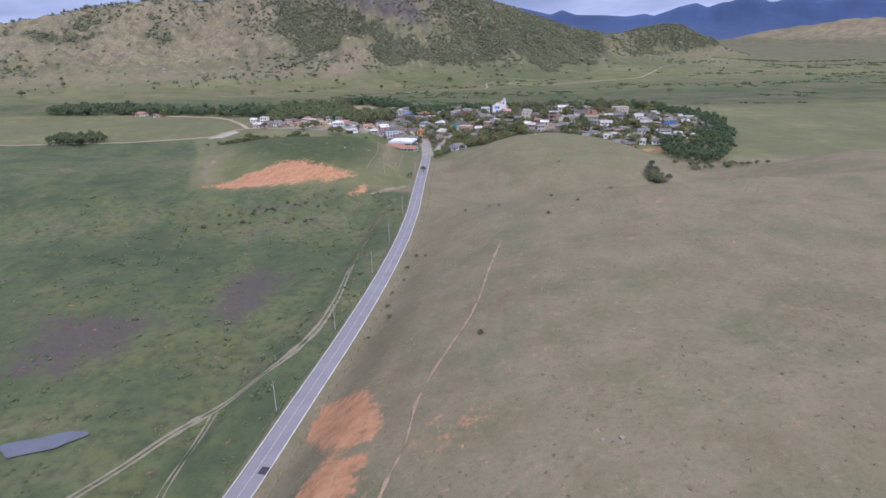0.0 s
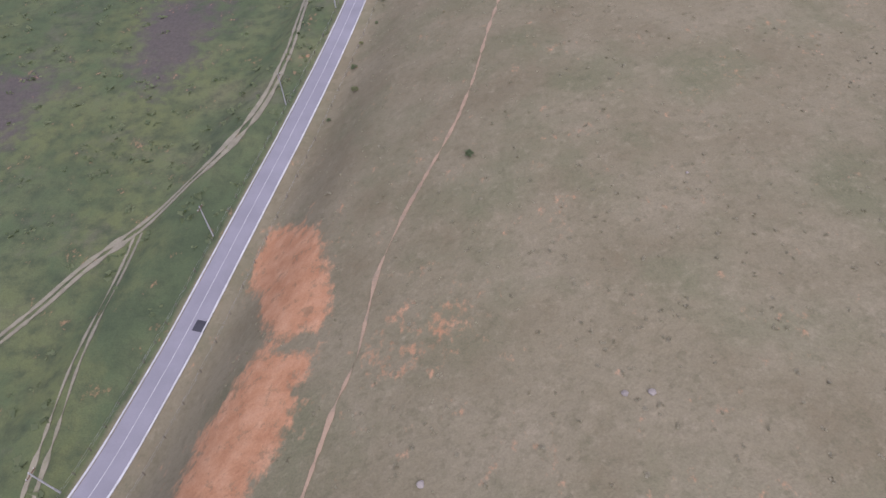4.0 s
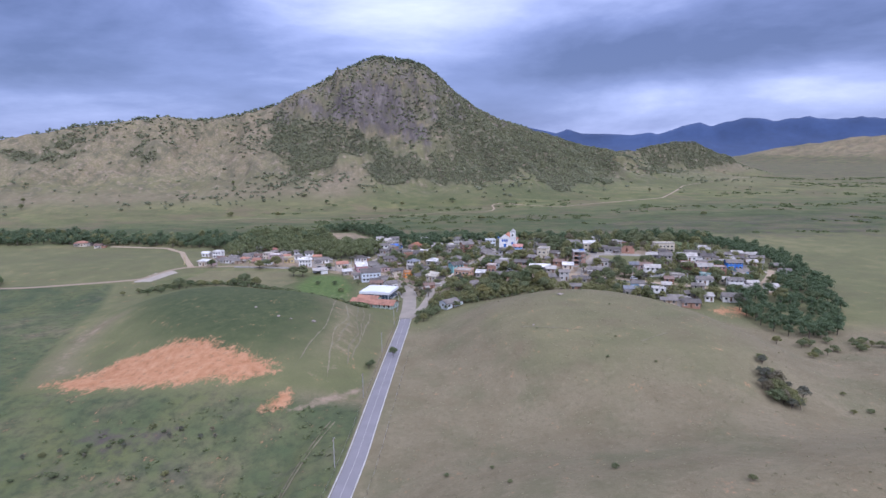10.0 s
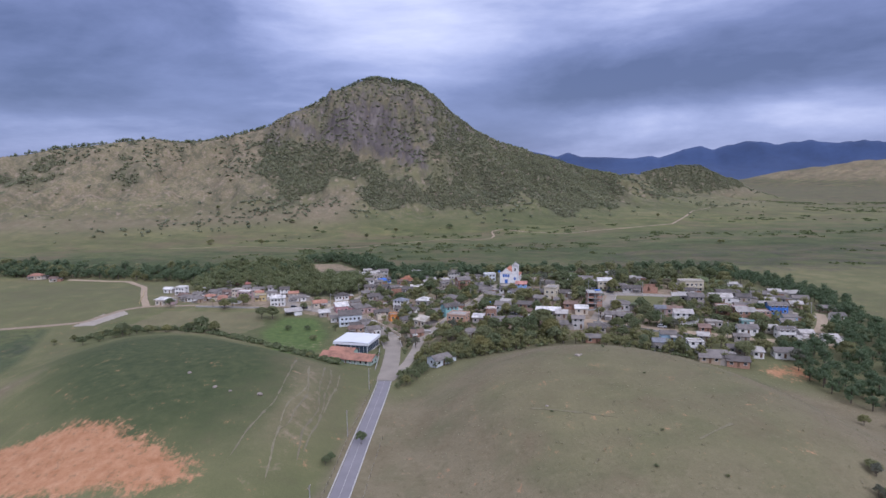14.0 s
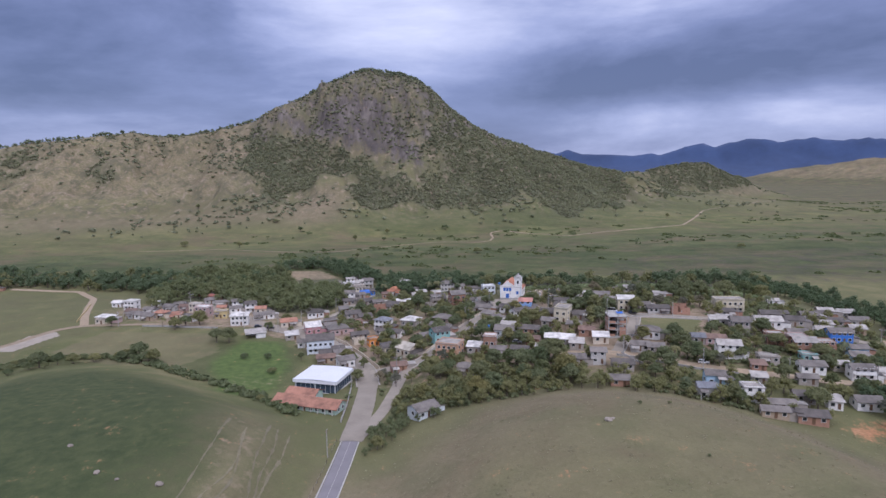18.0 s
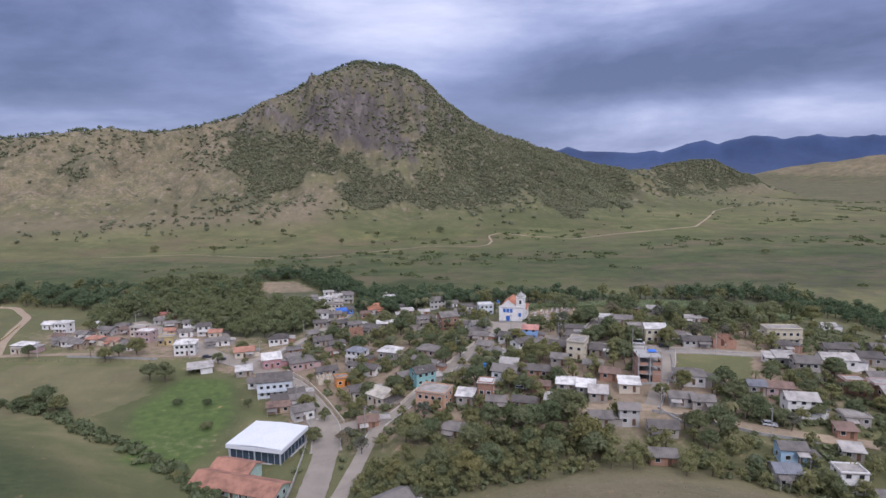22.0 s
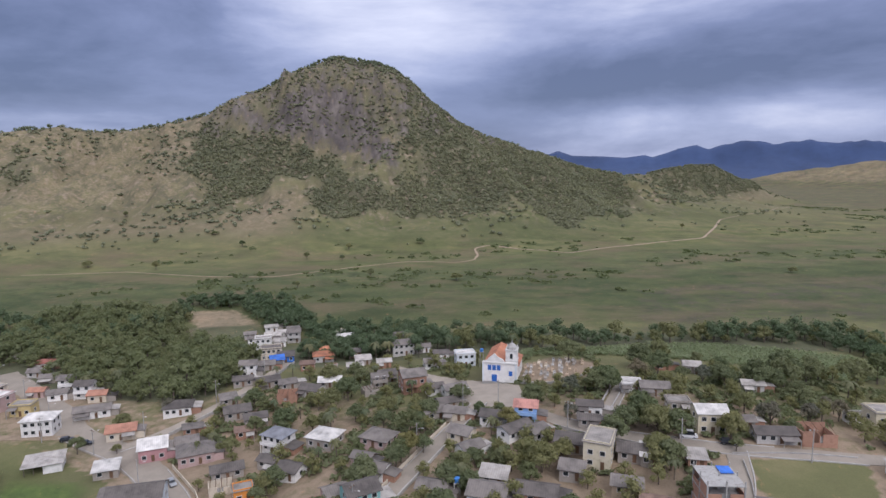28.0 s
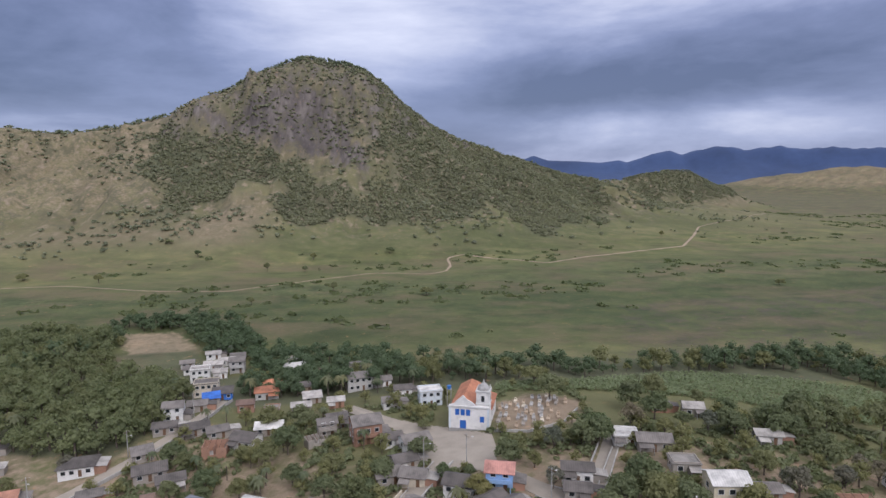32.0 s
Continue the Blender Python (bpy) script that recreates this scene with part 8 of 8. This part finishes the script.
def car_template(name, paint, long, high, label):
    ob = new(name)
    tagged(ob, label, "car" if name == "car" else "van", "parked cars")
    half, w = long / 2, 0.87
    bm = bmesh.new()
    prof = [(-half, 0.32), (half, 0.32), (half, 0.62), (half - 0.15, 0.82), (half * 0.45, 0.92), (-half, 0.95)] if name == "car" else [(-half, 0.32), (half, 0.32), (half, 0.8), (half - 0.25, 1.05), (-half, 1.1)]
    a, b = ([bm.verts.new((u, v, z)) for u, z in prof] for v in (-w, w))
    n = len(prof)
    bm.faces.new(a)
    bm.faces.new(b[::-1])
    for i in range(n):
        bm.faces.new((a[(i + 1) % n], a[i], b[i], b[(i + 1) % n]))
    bmesh.ops.bevel(bm, geom=bm.edges[:], offset=0.06, segments=2, affect="EDGES")
    part("body", bm, paint, ob)
    front, back = (half * 0.38, -half * 0.92) if name == "car" else (half * 0.72, -half * 0.97)
    z0, z1 = (0.93, high) if name == "car" else (1.06, high)
    lo = [Vector(c) for c in ((back, -w + 0.05, z0), (front, -w + 0.05, z0), (front, w - 0.05, z0), (back, w - 0.05, z0))]
    hi = [Vector(c) for c in ((back + 0.28, -w + 0.2, z1), (front - 0.55, -w + 0.2, z1), (front - 0.55, w - 0.2, z1), (back + 0.28, w - 0.2, z1))]
    middle = Vector(((back + front) / 2, 0, (z0 + z1) / 2))
    for i, pane in enumerate(("side_window", "windscreen", "side_window", "rear_window")):
        bm = bmesh.new()
        outer = (lo[i], lo[(i + 1) % 4], hi[(i + 1) % 4], hi[i])
        out = [bm.verts.new(c) for c in outer]
        inn = [bm.verts.new(Vector((c.x + (middle.x - c.x) * 0.05, c.y * 0.95, c.z))) for c in outer]
        bm.faces.new(out)
        bm.faces.new(inn[::-1])
        for k in range(4):
            bm.faces.new((out[k], inn[k], inn[(k + 1) % 4], out[(k + 1) % 4]))
        part(pane, bm, glass_dark, ob, "dark glass")
    part("roof", boxes((back + 0.24, front - 0.5, -w + 0.16, w - 0.16, z1 + 0.003, z1 + 0.06)), paint, ob)
    for u in (-half * 0.62, half * 0.62):
        for v in (-w, w):
            bm = bmesh.new()
            rod(bm, (u, v - 0.1, 0.31), (u, v + 0.1, 0.31), 0.31, 0.31, 14)
            wheel = part("wheel", bm, tyre_mat, ob)
            bm = bmesh.new()
            s = 1 if v > 0 else -1
            rod(bm, (u, v + s * 0.103, 0.31), (u, v + s * 0.115, 0.31), 0.18, 0.17, 10)
            part("rim", bm, car_silver, wheel)
    for v in (-0.62, 0.62):
        part("headlight", boxes((half - 0.03, half + 0.015, v - 0.16, v + 0.16, 0.62, 0.74)), frame_white, ob)
        part("tail_light", boxes((-half - 0.015, -half + 0.03, v - 0.14, v + 0.14, 0.68, 0.84)), roof_mats["redtile"], ob)
    return ob


def park(template, x, y, turn, lift=0.2):
    return copy_thing(template, pose(x, y, ground_at(x, y) + lift, 0, 0, turn))


dark_car = car_template("car", car_dark, 4.3, 1.48, "dark car parked at a street corner")
dark_car.matrix_basis = pose(97.5, 281, ground_at(97.5, 281) + 0.2, 0, 0, -12)
repair = surface("fresh_asphalt", (0.045, 0.043, 0.048), 0.9, 1.5, 0.2, 0.3)
drape("road_patch", [(-53.3, -161.5), (-52.8, -159.2)], 2.2, repair, 0.14, 0.6, "dark repair patch in the asphalt", "road patch", ragged=0.05)
white_van = car_template("van", car_white, 5.0, 2.1, "white minibus parked beside the street")
white_van.matrix_basis = pose(88.5, 285.5, ground_at(88.5, 285.5) + 0.05, 0, 0, -14)
silver_car = car_template("car", car_silver, 4.2, 1.46, "silver car parked in the village")
silver_car.matrix_basis = pose(81, 284.6, ground_at(81, 284.6) + 0.05, 0, 0, -18)
tagged(park(dark_car, 87, 276, 160), "dark car parked beside a shaded wall")
white_car = car_template("car", car_white, 4.2, 1.46, "white car parked in a dusty yard")
white_car.matrix_basis = pose(107.5, 219, ground_at(107.5, 219) + 0.15, 0, 0, -20)
park(white_car, 36.5, 252, -10)
park(white_car, 52, 283, 70)
tagged(park(dark_car, -106, 321, 20), "dark car parked outside a house")
tagged(park(dark_car, -98, 318.5, 12), "dark car parked outside a house")
park(silver_car, -58, 293, -50)

# graves beside the church
tomb_mats = [wall_mats["cream"], concrete, wall_mats["tan"], wall_mats["cement"], wall_mats["palegrey"], wall_mats["tan"]]
TOMB_WORDS = ("small cream plastered tomb with a headstone", "bare concrete tomb with a headstone", "earth-stained tan tomb with a headstone", "grey cement tomb with a headstone", "pale grey tomb with a headstone", "dusty tan tomb with a headstone")
tomb_meshes = []
for k, m in enumerate(tomb_mats):
    bm = boxes((-0.5, 0.5, -1.05, 1.05, -0.4, 0.55), (-0.58, 0.58, -1.13, 1.13, 0.553, 0.68), (-0.4, 0.4, 0.75, 0.98, 0.683, 1.3 + 0.2 * (k % 2)))
    tomb_meshes.append(mesh_of("tomb", bm, m))
g = random.Random(9)
for i in range(9):
    for j in range(8):
        u, v = i / 8, j / 7
        x = 54 + 24 * u + 5 * v - 3 + g.uniform(-0.7, 0.7)
        y = 343 + 6 * u + 27 * v + g.uniform(-0.8, 0.8)
        if g.random() < 0.82 and float(inside(np.array([x]), np.array([y]), (51, 345), (59, 340), (72, 344), (81, 366), (72, 379), (55, 370))[0]) > 0.52:
            k = g.randrange(6)
            ob = new("tomb", tomb_meshes[k])
            ob.matrix_basis = pose(x, y, ground_at(x, y), 0, 0, -14 + g.uniform(-8, 8))
            tagged(ob, TOMB_WORDS[k], "tomb", "graves beside the church")


def water_tank(x, y, z, label="round blue plastic water tank"):
    ob = thing("water_tank", x, y, 0, label, "water tank", "water tanks", z)
    bm = bmesh.new()
    rod(bm, (0, 0, 0), (0, 0, 1.1), 0.7, 0.82, 16)
    part("tank", bm, tank_blue, ob)
    bm = bmesh.new()
    rod(bm, (0, 0, 1.103), (0, 0, 1.3), 0.84, 0.45, 16)
    part("lid", bm, tank_blue, ob)


def on_roof(x, y, near):
    """The top of a flat roof: the stand that carries the tank is part of it."""
    stand = thing("tank_stand", x, y, 0, "small concrete stand for a water tank", "stand")
    part("leg", boxes((-0.8, -0.6, -0.8, -0.6, -0.5, near)), concrete, stand)
    part("leg", boxes((0.6, 0.8, -0.8, -0.6, -0.5, near)), concrete, stand)
    part("leg", boxes((-0.8, -0.6, 0.6, 0.8, -0.5, near)), concrete, stand)
    part("leg", boxes((0.6, 0.8, 0.6, 0.8, -0.5, near)), concrete, stand)
    part("platform", boxes((-0.9, 0.9, -0.9, 0.9, near + 0.003, near + 0.15)), concrete, stand)
    water_tank(x, y, ground_at(x, y) + near + 0.153)


on_roof(37.5, 372.5, 6.6)
on_roof(24.5, 268.5, 3.4)

# open shed in the meadow
shed = thing("open_shed", -101.5, 303, 24, "open-fronted white shed with a pale metal roof in the meadow", "shed")
for row in ((-5, 5, 3.3, 3.5, -1.5, 3.4), (0, 5, -3.5, -3.3, -1.5, 2.7), (4.8, 5, -3.3, 3.3, -1.5, 2.7), (0, 0.2, -3.3, 3.3, -1.5, 2.7)):
    part("wall", boxes(row), wall_mats["white"], shed)
bm = bmesh.new()
slab(bm, [(-5.6, -4.3, 2.85), (5.6, -4.3, 2.85), (5.6, 4.1, 3.75), (-5.6, 4.1, 3.75)], 0.1)
part("roof", bm, roof_mats["palegrey"], shed)
for u in (-4.8, -2.4):
    part("post", boxes((u - 0.08, u + 0.08, -3.5, -3.34, -1.5, 2.75)), trunk_mat, shed)
# pale boulders and cattle troughs on the slopes
rock_mat = surface("pale_stone", (0.30, 0.255, 0.21), 0.9, 0.8, 0.25, 0.6)
g = random.Random(4)
rock_meshes = []
for k in range(3):
    bm = bmesh.new()
    bmesh.ops.create_icosphere(bm, subdivisions=2, radius=0.6)
    for v in bm.verts:
        v.co *= 1 + 0.35 * noise.noise(v.co * 2.1 + Vector((k * 9, 0, 0)))
        v.co.z *= 0.6
    rock_meshes.append(mesh_of("boulder", bm, rock_mat))
for x, y, s in ((17.2, -186.5, 0.8), (14.1, -186.5, 0.7), (49.3, 141.4, 1.8), (50.6, 142.4, 1.0), (-78, 120, 1.3), (-72, 118, 0.9), (-92, 132, 1.2), (31, 96, 0.8), (-10, -196, 0.8), (30, -150, 0.4), (5, -60, 0.4), (-62, 118, 1.6)):
    ob = new("boulder", g.choice(rock_meshes))
    ob.matrix_basis = Matrix.LocRotScale((x, y, ground_at(x, y) + 0.1 * s), Euler((0, 0, g.uniform(0, 6))), (s, s, s))
    tagged(ob, "pale weathered boulder in the grass", "rock", "boulders")
